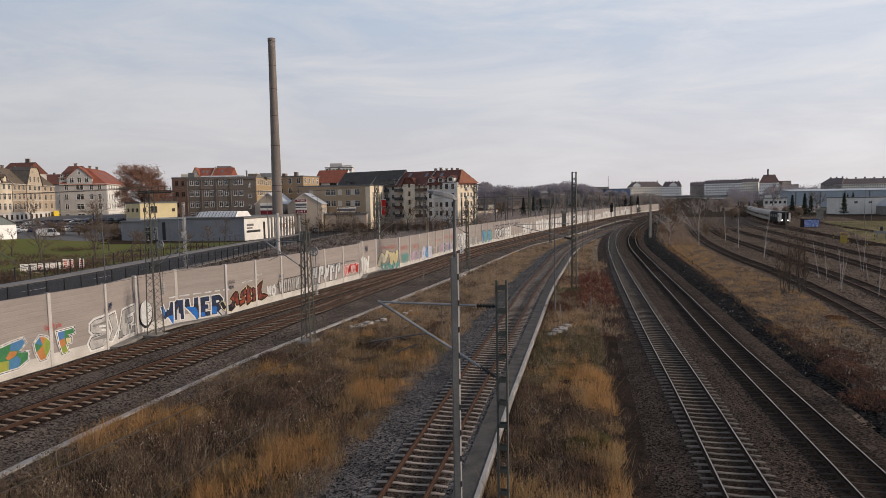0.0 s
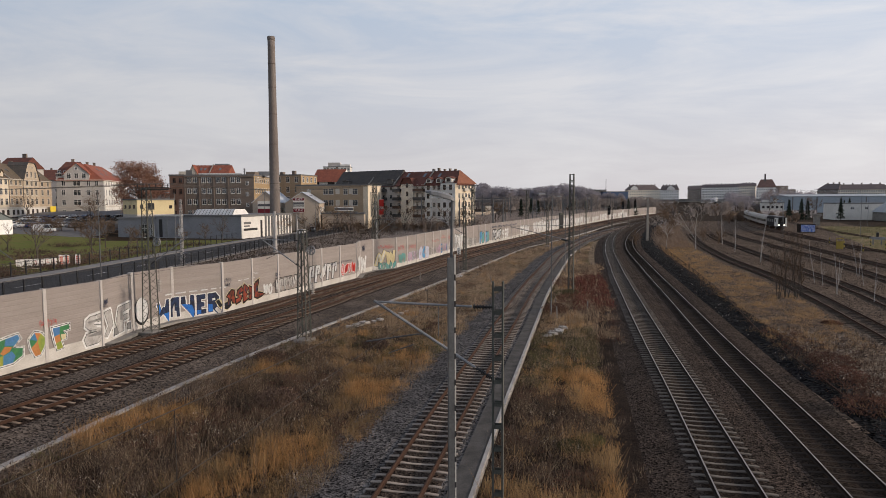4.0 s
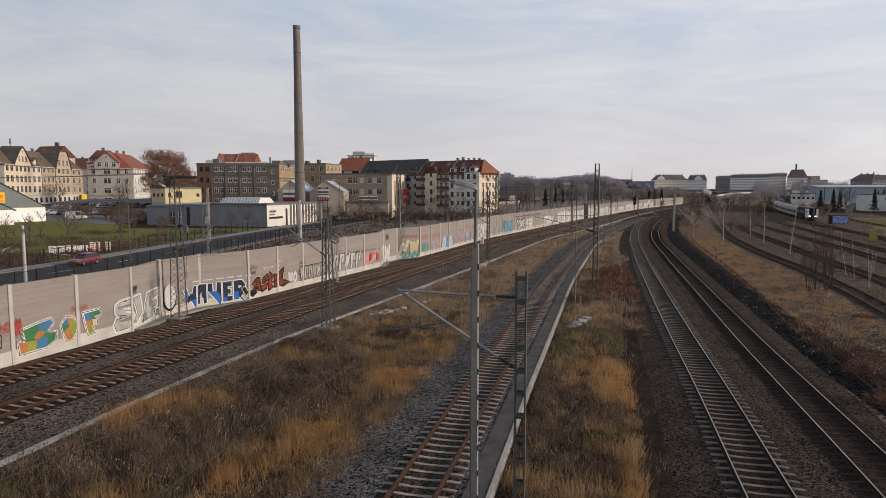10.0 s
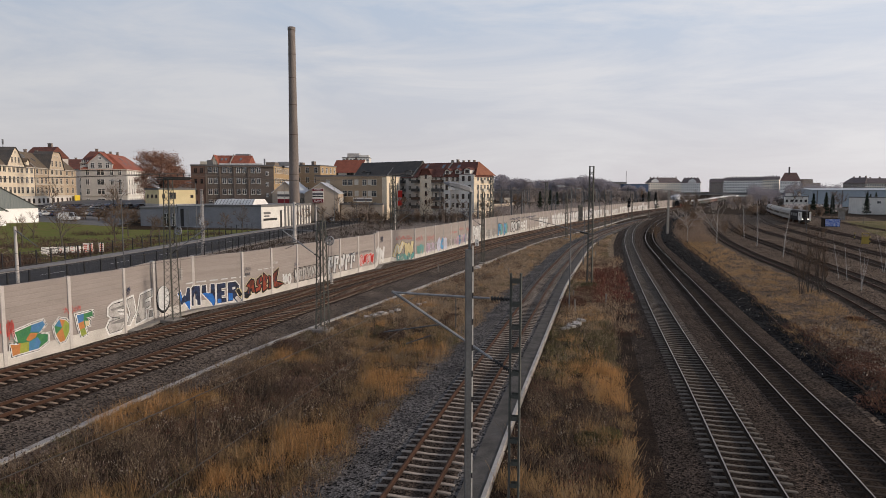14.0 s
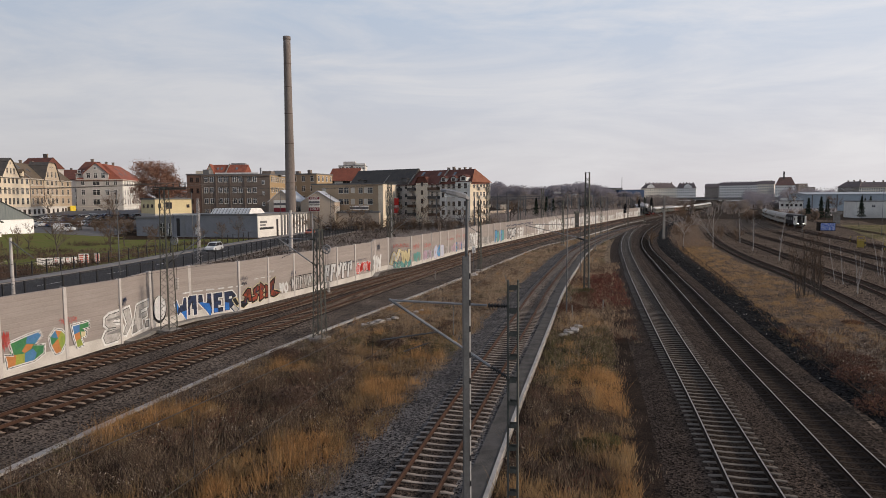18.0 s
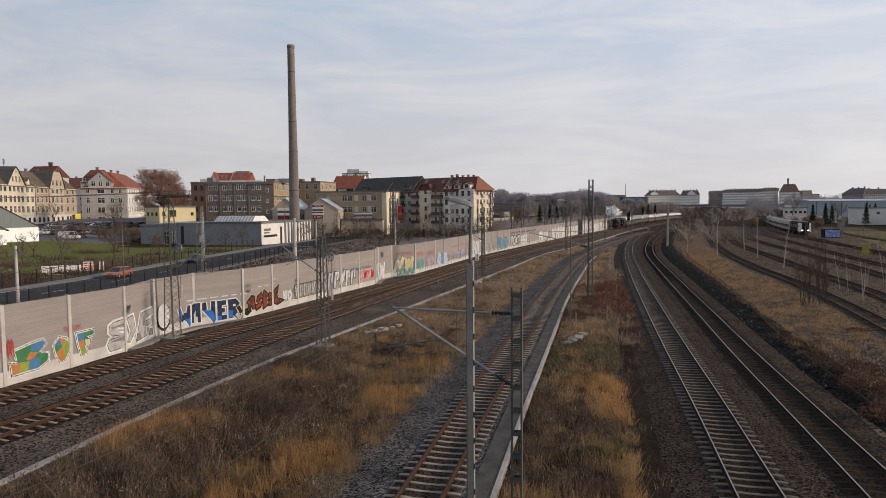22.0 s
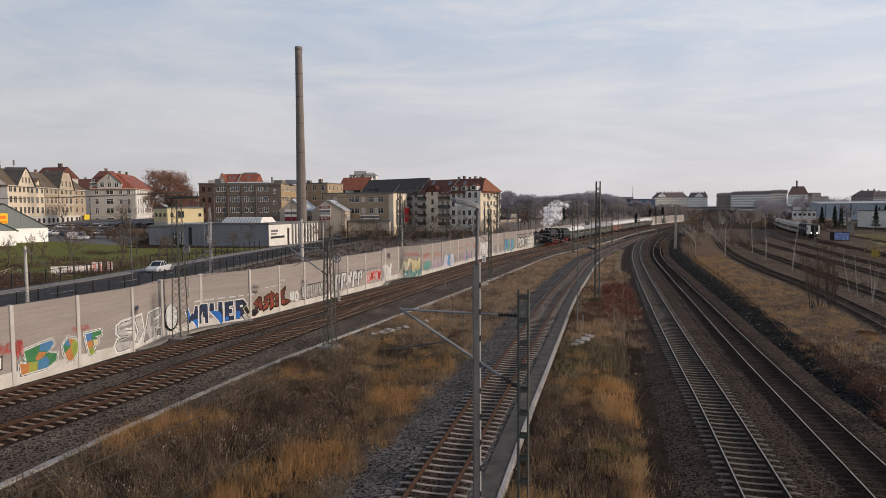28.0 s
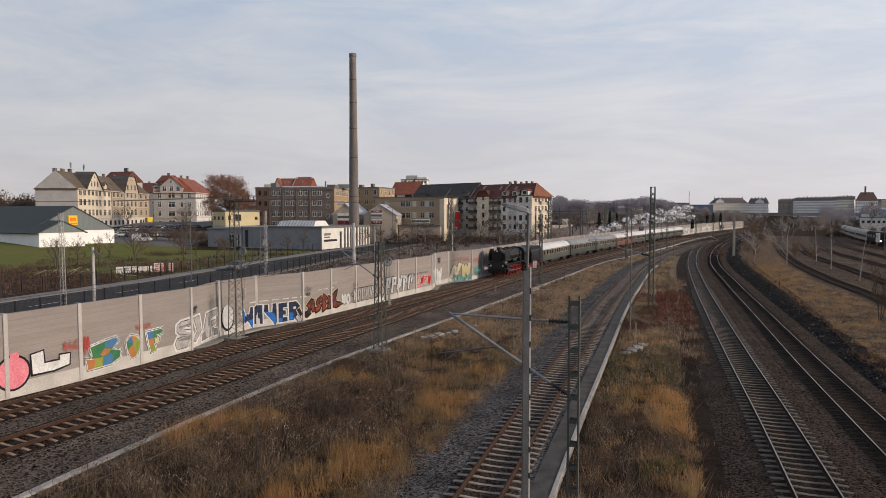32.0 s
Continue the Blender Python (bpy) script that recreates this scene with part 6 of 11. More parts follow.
def disc(cx, cz, r, n=20, squash=1.0):
    return [(cx + r * math.cos(2 * math.pi * i / n), cz + squash * r * math.sin(2 * math.pi * i / n)) for i in range(n)]


def graffiti():
    # a round pink bomb and two strokes beside it
    th = empty("graffiti_bomb", None, "round pink cartoon bomb sprayed with a black outline", "graffiti")
    s0 = 43.3
    for c, r, dy in (("black", 1.0, -0.062), ("pink", 0.88, -0.066)):
        blot(s0, 0.0, disc(0.95, 0.95, r, 24, 1.0), c, "", "bomb_outline" if c == "black" else "bomb", dy, th)
    blot(s0, 0.0, [(0.8, 1.75), (1.3, 1.8), (1.26, 2.1), (0.84, 2.04)], "pink", "", "bomb_cap", -0.067, th)
    shapes(45.25, "white letter stroke with a thick black shadow", [("white", [(0.1, 0.62), (0.05, 1.75), (0.75, 1.85), (0.8, 1.12), (1.75, 1.1), (1.75, 1.4), (2.4, 1.38), (2.35, 0.75), (1.4, 0.6)])], [("black", 0.22)])
    first_edge = [(0.9, 1.5), (2.1, 1.75), (2.9, 1.85), (3.1, 1.5), (2.6, 1.05), (3.25, 0.95), (3.2, 0.4), (2.5, 0.05), (0.75, 0.0), (0.65, 0.85), (1.15, 0.72)]
    first_fill = (('leaf', [(0.9, 1.5), (2.1, 1.72), (2.0, 1.25), (1.0, 0.8)]), ('royal', [(2.1, 1.72), (2.85, 1.82), (3.05, 1.5), (2.6, 1.12), (2.0, 1.25)]), ('orange', [(1.7, 0.85), (2.0, 1.2), (2.5, 1.1), (2.3, 0.85), (1.9, 0.7)]), ('orange', [(0.68, 0.82), (1.35, 0.72), (1.25, 0.06), (0.78, 0.03)]), ('lime', [(1.35, 0.72), (1.9, 0.68), (1.85, 0.08), (1.25, 0.06)]), ('royal', [(1.9, 0.68), (2.45, 0.85), (2.7, 0.5), (2.45, 0.1), (1.85, 0.08)]), ('leaf', [(2.45, 0.95), (3.2, 0.93), (3.15, 0.45), (2.7, 0.32)]))
    second_edge = [(4.0, 1.75), (4.5, 1.6), (4.85, 1.2), (4.75, 0.65), (4.4, 0.15), (3.95, 0.1), (3.65, 0.7), (3.55, 1.3)]
    second_fill = (('royal', [(3.6, 1.32), (4.0, 1.72), (4.2, 1.1)]), ('orange', [(4.0, 1.72), (4.48, 1.58), (4.2, 1.1)]), ('lime', [(4.48, 1.58), (4.82, 1.2), (4.72, 0.66), (4.4, 0.2), (4.2, 1.1)]), ('leaf', [(3.6, 1.3), (4.2, 1.1), (3.7, 0.7)]), ('orange', [(3.7, 0.7), (4.2, 1.1), (4.4, 0.2), (3.97, 0.14)]))
    third_edge = [(5.2, 1.75), (6.6, 1.8), (6.6, 1.35), (6.1, 1.3), (6.35, 1.15), (6.3, 0.8), (5.95, 0.75), (6.1, 0.25), (5.55, 0.15), (5.35, 0.9)]
    third_fill = (('royal', [(5.22, 1.72), (5.85, 1.75), (5.8, 1.2), (5.32, 1.1)]), ('leaf', [(5.85, 1.75), (6.56, 1.77), (6.56, 1.38), (5.85, 1.3)]), ('orange', [(5.32, 1.1), (5.8, 1.2), (5.9, 0.75), (5.42, 0.65)]), ('yellow', [(5.9, 1.2), (6.3, 1.13), (6.27, 0.84), (5.95, 0.8)]), ('lime', [(5.42, 0.65), (5.9, 0.75), (6.06, 0.28), (5.57, 0.2)]))
    quilt(48.0, "three patchwork letters in green, blue and orange, white edged", ((first_edge, first_fill), (second_edge, second_fill), (third_edge, third_fill)))
    # silver letters with grey shade and a pale glow, over the slanting panel
    def spread(pts):
        return [(0.88 * x, v - 0.05) if x < 1.9 else (1.68 + (x - 1.9) * 1.85, v - 0.14 * (x - 1.0)) for x, v in pts]
    silver = [
        ("grey", [(1.75, 2.05), (0.55, 1.95), (0.15, 1.75), (0.1, 1.3), (0.4, 1.05), (1.1, 1.0), (1.15, 0.85), (0.15, 0.8), (-0.1, 0.45), (0.1, 0.0), (1.2, 0.05), (1.75, 0.3), (1.85, 0.95), (1.6, 1.25), (0.9, 1.35), (0.85, 1.5), (1.75, 1.55)]),
        ("grey", [(1.95, 2.1), (2.4, 2.25), (2.55, 1.1), (2.1, 0.35), (1.85, 0.3), (2.2, 1.1)]), ("dark_grey", [(2.6, 0.3), (2.95, 0.35), (2.95, 0.85), (2.65, 0.8)]),
        ("grey", [(2.75, 1.05), (3.0, 2.25), (3.95, 2.5), (3.95, 2.1), (3.35, 1.9), (3.35, 1.6), (3.8, 1.7), (3.8, 1.35), (3.35, 1.2), (3.4, 0.5), (3.0, 0.4)]), ("dark_grey", [(3.65, 0.5), (3.95, 0.5), (3.95, 0.95), (3.7, 0.95)])]
    shapes(55.8, "large silver letters with black lines and a pale glow", [(c, spread(p)) for c, p in silver], [("white", 0.40), ("black", 0.08)])
    for pts in ([(0.3, 1.65), (1.6, 1.75), (1.6, 1.6), (0.35, 1.5)], [(0.2, 0.6), (1.5, 0.55), (1.55, 0.85), (0.4, 0.7)], [(3.1, 1.3), (3.3, 1.3), (3.3, 2.05), (3.15, 2.0)]):
        blot(55.8, 0.0, spread(pts), "dark_grey", "grey shade inside silver letters", dy=-0.0645)
    th = empty("graffiti_ring", None, "white oval sprayed with a thick black line", "graffiti")
    blot(62.05, 0.0, disc(0.6, 1.15, 0.76, 20, 1.45), "black", "", "ring", -0.062, th); blot(62.05, 0.0, disc(0.62, 1.25, 0.66, 20, 1.5), "silver", "", "ring_fill", -0.066, th)
    # dark letters with blue wedges, white edged
    letter_a = ('dark', [(0.0, 1.85), (0.35, 2.05), (0.7, 1.35), (0.95, 1.6), (1.2, 1.5), (1.45, 2.15), (1.85, 2.15), (1.85, 0.9), (1.8, 0.05), (1.2, 0.75), (0.9, 0.95), (0.5, 0.7)])
    letter_b = ('dark', [(2.05, 0.5), (2.1, 2.05), (2.35, 2.2), (3.15, 2.2), (3.2, 0.45), (2.85, 0.45), (2.83, 0.95), (2.45, 0.95), (2.42, 0.45)])
    letter_c = ('dark', [(3.35, 1.55), (3.4, 2.2), (3.85, 2.2), (3.9, 1.45), (4.35, 1.45), (4.4, 2.25), (4.85, 2.25), (4.9, 0.55), (4.7, 0.1), (4.35, 0.6)])
    letter_d = ('dark', [(5.1, 0.4), (5.1, 2.2), (6.15, 2.25), (6.15, 1.8), (5.65, 1.78), (5.65, 1.52), (6.0, 1.5), (6.0, 1.1), (5.65, 1.1), (5.65, 0.85), (6.2, 0.88), (6.2, 0.45)])
    letter_e = ('dark', [(6.4, 0.5), (6.4, 2.25), (7.35, 2.3), (7.8, 1.85), (7.6, 1.25), (7.45, 1.1), (8.15, 0.5), (7.75, 0.05), (7.0, 0.75), (7.0, 0.5)])
    def squeeze(pts):
        return [(0.773 * x, (v - 0.45) * 0.95 + 0.05 - 0.03 * max(0.0, 0.773 * x - 2.0)) for x, v in pts]
    shapes(64.3, "big letters in blue and black with white edges", [(c, squeeze(p)) for c, p in (letter_a, letter_b, letter_c, letter_d, letter_e)], [("white", 0.2)])
    wedges = (([(0.05, 1.75), (0.35, 1.95), (0.6, 1.4), (0.4, 0.95)], "blue"), ([(1.0, 0.95), (1.82, 1.0), (1.8, 0.08)], "blue"), ([(2.5, 1.35), (2.8, 1.35), (2.8, 1.75), (2.5, 1.7)], "sky"), ([(3.42, 1.5), (3.85, 1.5), (4.6, 1.35), (4.85, 0.75), (4.68, 0.15), (4.35, 0.62)], "blue"), ([(5.15, 0.45), (5.6, 0.45), (5.6, 0.8), (5.15, 0.85)], "blue"), ([(6.45, 0.55), (6.95, 0.55), (6.95, 1.2), (6.45, 1.3)], "blue"), ([(6.95, 1.55), (7.3, 1.6), (7.3, 1.8), (6.95, 1.78)], "silver"), ([(7.5, 0.95), (8.05, 0.5), (7.75, 0.15), (7.2, 0.75)], "grey"))
    for pts, c in wedges:
        blot(64.3, 0.0, squeeze(pts), c, {"blue": "blue wedge sprayed among dark letters", "sky": "bright blue gap in a dark letter", "silver": "pale gap in a dark letter", "grey": "grey tail of a dark letter"}[c], dy=-0.0645)
    bar_row(65.3, 1.98, 6, "silver", "small pale words above the big letters", 0.11)
    th = empty("graffiti", None, "wild red-brown letters with pointed black tails and pale edges", "graffiti", "sprayed letters")
    m = OnWall(70.6)
    stroke_a = ('dark_rust', [(-0.4, 0.85), (-0.15, 0.4), (0.6, 0.12), (1.15, 0.32), (0.7, 0.5), (0.25, 0.48)])
    stroke_b = ('rust', [(0.7, 0.35), (0.9, 1.0), (0.55, 1.1), (1.3, 1.6), (1.6, 1.55), (1.75, 0.4), (1.42, 0.5), (1.3, 0.85), (1.08, 0.8), (1.0, 0.4)])
    stroke_c = ('brick', [(1.95, 0.35), (2.55, 0.5), (2.8, 0.9), (2.4, 1.1), (2.95, 1.35), (2.85, 1.75), (2.2, 1.45), (2.05, 1.05), (2.45, 0.8), (1.9, 0.7)])
    stroke_d = ('brick', [(3.05, 0.3), (3.75, 0.55), (3.38, 0.75), (3.75, 0.95), (3.42, 1.1), (3.8, 1.5), (3.2, 1.95), (3.0, 1.2)])
    stroke_e = ('rust', [(3.95, 0.45), (4.0, 1.65), (4.35, 1.45), (4.75, 1.65), (5.6, 2.15), (5.2, 1.35), (5.3, 0.85), (6.4, 0.6), (5.3, 0.4), (4.87, 0.5), (4.82, 1.15), (4.5, 0.85), (4.32, 1.15), (4.27, 0.4)])
    wild = (stroke_a, stroke_b, stroke_c, stroke_d, stroke_e)
    for colour, pts in wild:
        ring = pts + [pts[0]]
        for c, w, dy, nm in (("yellow", 0.44, -0.0640, "letter_edge"), ("black", 0.33, -0.0652, "letter_shadow")):
            bm = bmesh.new(); ribbon(bm, ring, w, m, dy); part(nm, bm, PAINT[c], th)
        blot(70.6, 0.0, pts, colour if colour in PAINT else "dark", "", "letter", -0.0668, th)
    for k, (x, v) in enumerate(((0.95, 0.6), (2.5, 1.4), (3.4, 1.5), (5.1, 1.2))):
        blot(70.6, 0.0, [(x - 0.12, v - 0.3), (x + 0.1, v - 0.2), (x + 0.05, v + 0.3)], "dark", "", "letter_shade", -0.0674, th)
    bar_row(72.9, 2.35, 3, "silver", "thin pale words above the red letters", 0.07)
    throw_up(76.9, 78.5, 0.4, 1.5, "silver", "white", "white sketched strokes on a panel", 3, 2, 0.18, 0.08)
    # boxed grey letters drawn in black lines
    th = throw_up(79.1, 83.7, 0.5, 1.75, "grey", "black", "boxed grey letters drawn in black lines", 8, 6, 0.30, 0.10, 0.0, False)
    bm = bmesh.new(); m = OnWall(79.0)
    for pts in ([(0, 0.42), (4.9, 0.42)], [(0, 1.85), (4.9, 1.85)], [(0, 0.42), (0, 1.85)], [(0, 1.0), (-0.45, 1.3), (0, 1.6)]):
        ribbon(bm, pts, 0.06, m, -0.066)
    part("letter_frame", bm, PAINT["black"], th)
    throw_up(85.6, 92.2, 0.55, 2.25, "silver", "black", "bulky silver letters with thick black outlines", 12, 5, 0.30, 0.17, 0.2, False)
    throw_up(93.2, 97.1, 0.6, 1.85, "red", "white", "red letters with white edges", 5, 4, 0.36, 0.12)
    throw_up(98.6, 104.0, 0.0, 2.0, "white", "silver", "loose white loops sprayed where the wall steps back", 9, 3, 0.22, 0.1)
    shapes(100.6, "white oval with a thin dark line", [("white", disc(0.55, 1.2, 0.55, 18, 1.7))], [("dark", 0.1)])
    throw_up(106.7, 110.7, 0.3, 2.3, "yellow", "dark", "two tall cream letters with dark outlines", 26, 2, 0.30, 0.12, 0.1)
    throw_up(107.3, 110.7, -0.35, 0.75, ["teal", "green"], "dark", "teal letters below the cream ones", 6, 5, 0.32, 0.08)
    throw_up(111.7, 114.8, 0.3, 1.6, ["teal", "green"], "teal", "teal strokes on the panels", 21, 3, 0.3, 0.1)
    throw_up(115.7, 120.7, 0.2, 1.6, ["mauve", "dark_grey", "mauve"], "pale", "mauve and grey letters with pale lines", 17, 6, 0.26, 0.1)
    throw_up(121.0, 126.2, 0.3, 1.8, ["pale", "sky", "pale"], "mauve", "pale blue cloud-like letters", 30, 3, 0.45, 0.14)
    throw_up(126.6, 132.0, 0.3, 1.5, ["grey", "mauve", "dark_grey"], "grey", "mixed grey and mauve letters", 14, 6, 0.26, 0.08)
    throw_up(132.0, 140.5, 0.2, 1.8, ["mauve", "royal", "grey"], "mauve", "mauve and blue letters on the panels", 15, 7, 0.26, 0.1)
    throw_up(142.4, 148.4, 0.1, 2.9, ["white", "silver"], "black", "tall white letters with black lines", 25, 4, 0.3, 0.16)
    throw_up(149.2, 158.0, 0.2, 1.6, ["grey", "dark_grey"], "dark_grey", "grey and black letters on the panels", 33, 5, 0.26, 0.16)
    throw_up(160.2, 168.0, 0.3, 2.3, ["sky", "teal"], "black", "bright blue letters with black outlines", 40, 4, 0.36, 0.2)
    throw_up(170.0, 177.3, 0.5, 2.4, "silver", "black", "silver letters on a black ground", 44, 4, 0.26, 0.5)
    throw_up(178.2, 184.8, 0.2, 2.3, "white", "silver", "thin white letters on the far panels", 47, 3, 0.2, 0.1)
    rng = random.Random(9)
    for k, (s0, s1, z0, z1) in enumerate(((195.5, 206, 0.2, 2.4), (211, 231.5, 0.3, 2.8), (233, 250, 0.2, 2.7), (251, 268, 0.3, 3.0), (270, 286, 0.2, 2.6), (288, 300, 0.3, 2.2), (306, 322, 0.2, 2.0), (326, 345, 0.3, 2.6), (350, 372, 0.2, 2.2), (376, 400, 0.3, 2.4))):
        throw_up(s0, s1, z0, z1, ["white", "silver", "white"], "silver", "white sprayed letters on the far panels", 50 + k, max(3, int((s1 - s0) / 2.4)), 0.3, 0.16)
    scrawl(168.5, 3.05, 24.0, 0.5, "dark", 70, "long dark scribbled line across the panels", 0.16, 26)
    scrawl(228, 2.9, 18.0, 0.45, "dark", 71, "long dark scribbled line across the panels", 0.14, 20)
    tags = [(24, 1.8, 1.2, 0.6, "red"), (31.5, 1.5, 1.2, 0.6, "red"), (36.3, 1.6, 1.3, 0.6, "red"), (41.4, 2.0, 1.2, 0.6, "red"), (47.2, 1.35, 1.0, 0.9, "red"), (48.4, 1.0, 0.6, 1.3, "red"), (52.35, 1.85, 1.3, 0.55, "red"), (57.1, 2.2, 0.9, 0.5, "dark"), (57.6, 2.45, 0.5, 0.5, "dark"), (70.6, 2.3, 1.3, 0.6, "dark"), (71.0, 1.9, 0.7, 0.5, "dark"), (75, 2.6, 1.1, 0.4, "silver"), (79.0, 1.95, 0.9, 0.6, "dark"), (90.5, 2.0, 1.4, 0.4, "dark"), (92.2, 2.0, 1.2, 0.4, "dark"), (93.6, 2.1, 2.6, 0.35, "dark"), (102.6, 2.6, 0.9, 1.2, "dark"), (107.2, 2.6, 3.0, 0.8, "red"), (111.4, 2.0, 2.6, 1.2, "red"), (116.0, 1.9, 3.4, 1.1, "red"), (128, 2.3, 4.0, 0.6, "red"), (133, 2.5, 3.0, 1.0, "red"), (137.5, 2.2, 2.6, 1.0, "red")]
    for k, (s0, z, w, h, c) in enumerate(tags):
        scrawl(s0, z, w, h, c, k, {"red": "thin red scribbled tag", "dark": "thin dark blue scribbled tag", "silver": "thin grey scribbled tag"}[c], 0.022 if s0 < 90 else 0.034)


graffiti()


# ---- the road beyond the barrier ----
lay("road", ROAD, -20, 320, [(-5.6, -0.16), (-5.6, -0.035), (0, 0.0), (5.4, -0.035), (5.4, -0.2)], M["asphalt"], "grey asphalt road behind the noise barrier", "road", 4.0, up=road_z)
lay("pavement_far", ROAD, -20, 310, [(-8.2, -0.2), (-8.2, 0.09), (-5.62, 0.08), (-5.62, -0.2)], M["pavement"], "pale paved footway with a kerb", "pavement", 4.0, up=road_z)
lay("pavement_near", ROAD, -20, 310, [(5.42, -0.2), (5.42, 0.08), (6.6, 0.09), (6.6, -0.2)], M["pavement"], "narrow paved strip beside the fence", "pavement", 4.0, up=road_z)
dash = None
marks = empty("lane_marking", None, "white dashed centre line on the road", "road marking", kind="structure")
for k in range(22):
    s = ROAD.near_y(30) + k * 12.0
    x, y = ROAD.at(s, 0.0)
    m = Matrix.Translation((x, y, road_z(s) + 0.006)) @ Matrix.Rotation(ROAD.turn(s), 4, "Z")
    if dash is None:
        bm = bmesh.new(); box(bm, -2, 2, -0.08, 0.08, 0, 0.006); dash = part("dash", bm, M["white_paint"], marks); dash.matrix_basis = m
    else:
        again("dash", dash, m, marks)


def fence(name, line, side, s0, s1, height, gap, label, zfun=None, rails=2, mesh=False):
    f = empty(name, None, label, "fence", kind="structure")
    n = int((s1 - s0) / gap)
    post = rail = None
    for i in range(n):
        s = s0 + i * gap
        (x, y), (x2, y2) = line.at(s, side), line.at(s + gap, side)
        z = zfun(x, y) if zfun else road_z(s)
        m = Matrix.Translation((x, y, z)) @ Matrix.Rotation(math.atan2(y2 - y, x2 - x), 4, "Z")
        if post is None:
            bm = bmesh.new(); soft_box(bm, -0.07, 0.07, -0.07, 0.07, -0.3, height + 0.1, 0.01); post = part("post", bm, M["black"], f); post.matrix_basis = m
            bm = bmesh.new()
            for k in range(rails):
                z0 = 0.12 + (height - 0.22) * k / max(1, rails - 1)
                box(bm, 0.05, gap - 0.05, -0.02, 0.02, z0, z0 + 0.05)
            if mesh:
                for k in range(int(gap / 0.12)):
                    box(bm, 0.05 + k * 0.12, 0.064 + k * 0.12, -0.005, 0.005, 0.15, height - 0.1)
            rail = part("fence_panel", bm, M["black"], f); rail.matrix_basis = m
        else:
            again("post", post, m, f); again("fence_panel", rail, m, f)


fence("fence_near", ROAD, 6.8, ROAD.near_y(28), ROAD.near_y(290), 1.75, 2.6, "black steel bar fence beside the road", mesh=True)
fence("fence_far", ROAD, -8.5, ROAD.near_y(40), ROAD.near_y(160), 1.9, 2.8, "dark wire mesh fence along the footway", rails=3)

# lawn and car park
def patch(name, x0, x1, y0, y1, n, up, material, label, category="ground", edge=lambda x, y: True):
    vs, fs, idx = [], [], {}
    for j in range(n + 1):
        for i in range(n + 1):
            x, y = x0 + (x1 - x0) * i / n, y0 + (y1 - y0) * j / n
            idx[i, j] = len(vs); vs.append((x, y, ground_z(x, y) + up))
    for j in range(n):
        for i in range(n):
            cx, cy = x0 + (x1 - x0) * (i + 0.5) / n, y0 + (y1 - y0) * (j + 0.5) / n
            if edge(cx, cy):
                fs.append((idx[i, j], idx[i + 1, j], idx[i + 1, j + 1], idx[i, j + 1]))
    return tagged(sheet_mesh(name, vs, fs, material, smooth=True), label, category, kind="structure")


def west_of_road(x, y):
    return x < float(np.interp(y, ROAD_Y, ROAD_X)) - 9.0


patch("lawn", -128, -40, 88, 172, 50, 0.10, M["lawn"], "green winter lawn sloping up from the road", "lawn", lambda x, y: west_of_road(x, y) and not (x > -80 and y > 164))
M["verge"] = mat("rough_tan_green_verge", (0.165, 0.130, 0.068), (0.105, 0.100, 0.044), 5.0, 0.95, bump=0.5, fine=0.2, c3=(0.20, 0.15, 0.09), spec=0.03)
VERGE = Line([(60, 66), (72, 91), (87, 123), (111, 167), (137, 216), (150, 238)])
lay("lawn_right", VERGE, 84, 226, [(-0.5, -0.6), (0.6, -0.22), (6, -0.17), (20, -0.17), (46, -0.17), (50, -0.6)], M["verge"], "rough tan and green grass beside the yard", "lawn")
patch("far_track_bed", -10, 160, 170, 430, 52, 0.06, M["grey_bed"], "grey-brown bed of the far tracks beyond the barrier", "ballast", lambda x, y: 6 < float(np.interp(y, WALL_Y, WALL_X)) - x < 48 and x > -6 + (y - 200) * 0.14)
patch("car_park", -175, -84, 172, 300, 40, 0.12, M["parking"], "asphalt car park before the tenements", "car park", lambda x, y: x < -84 - (y - 172) * 0.25)


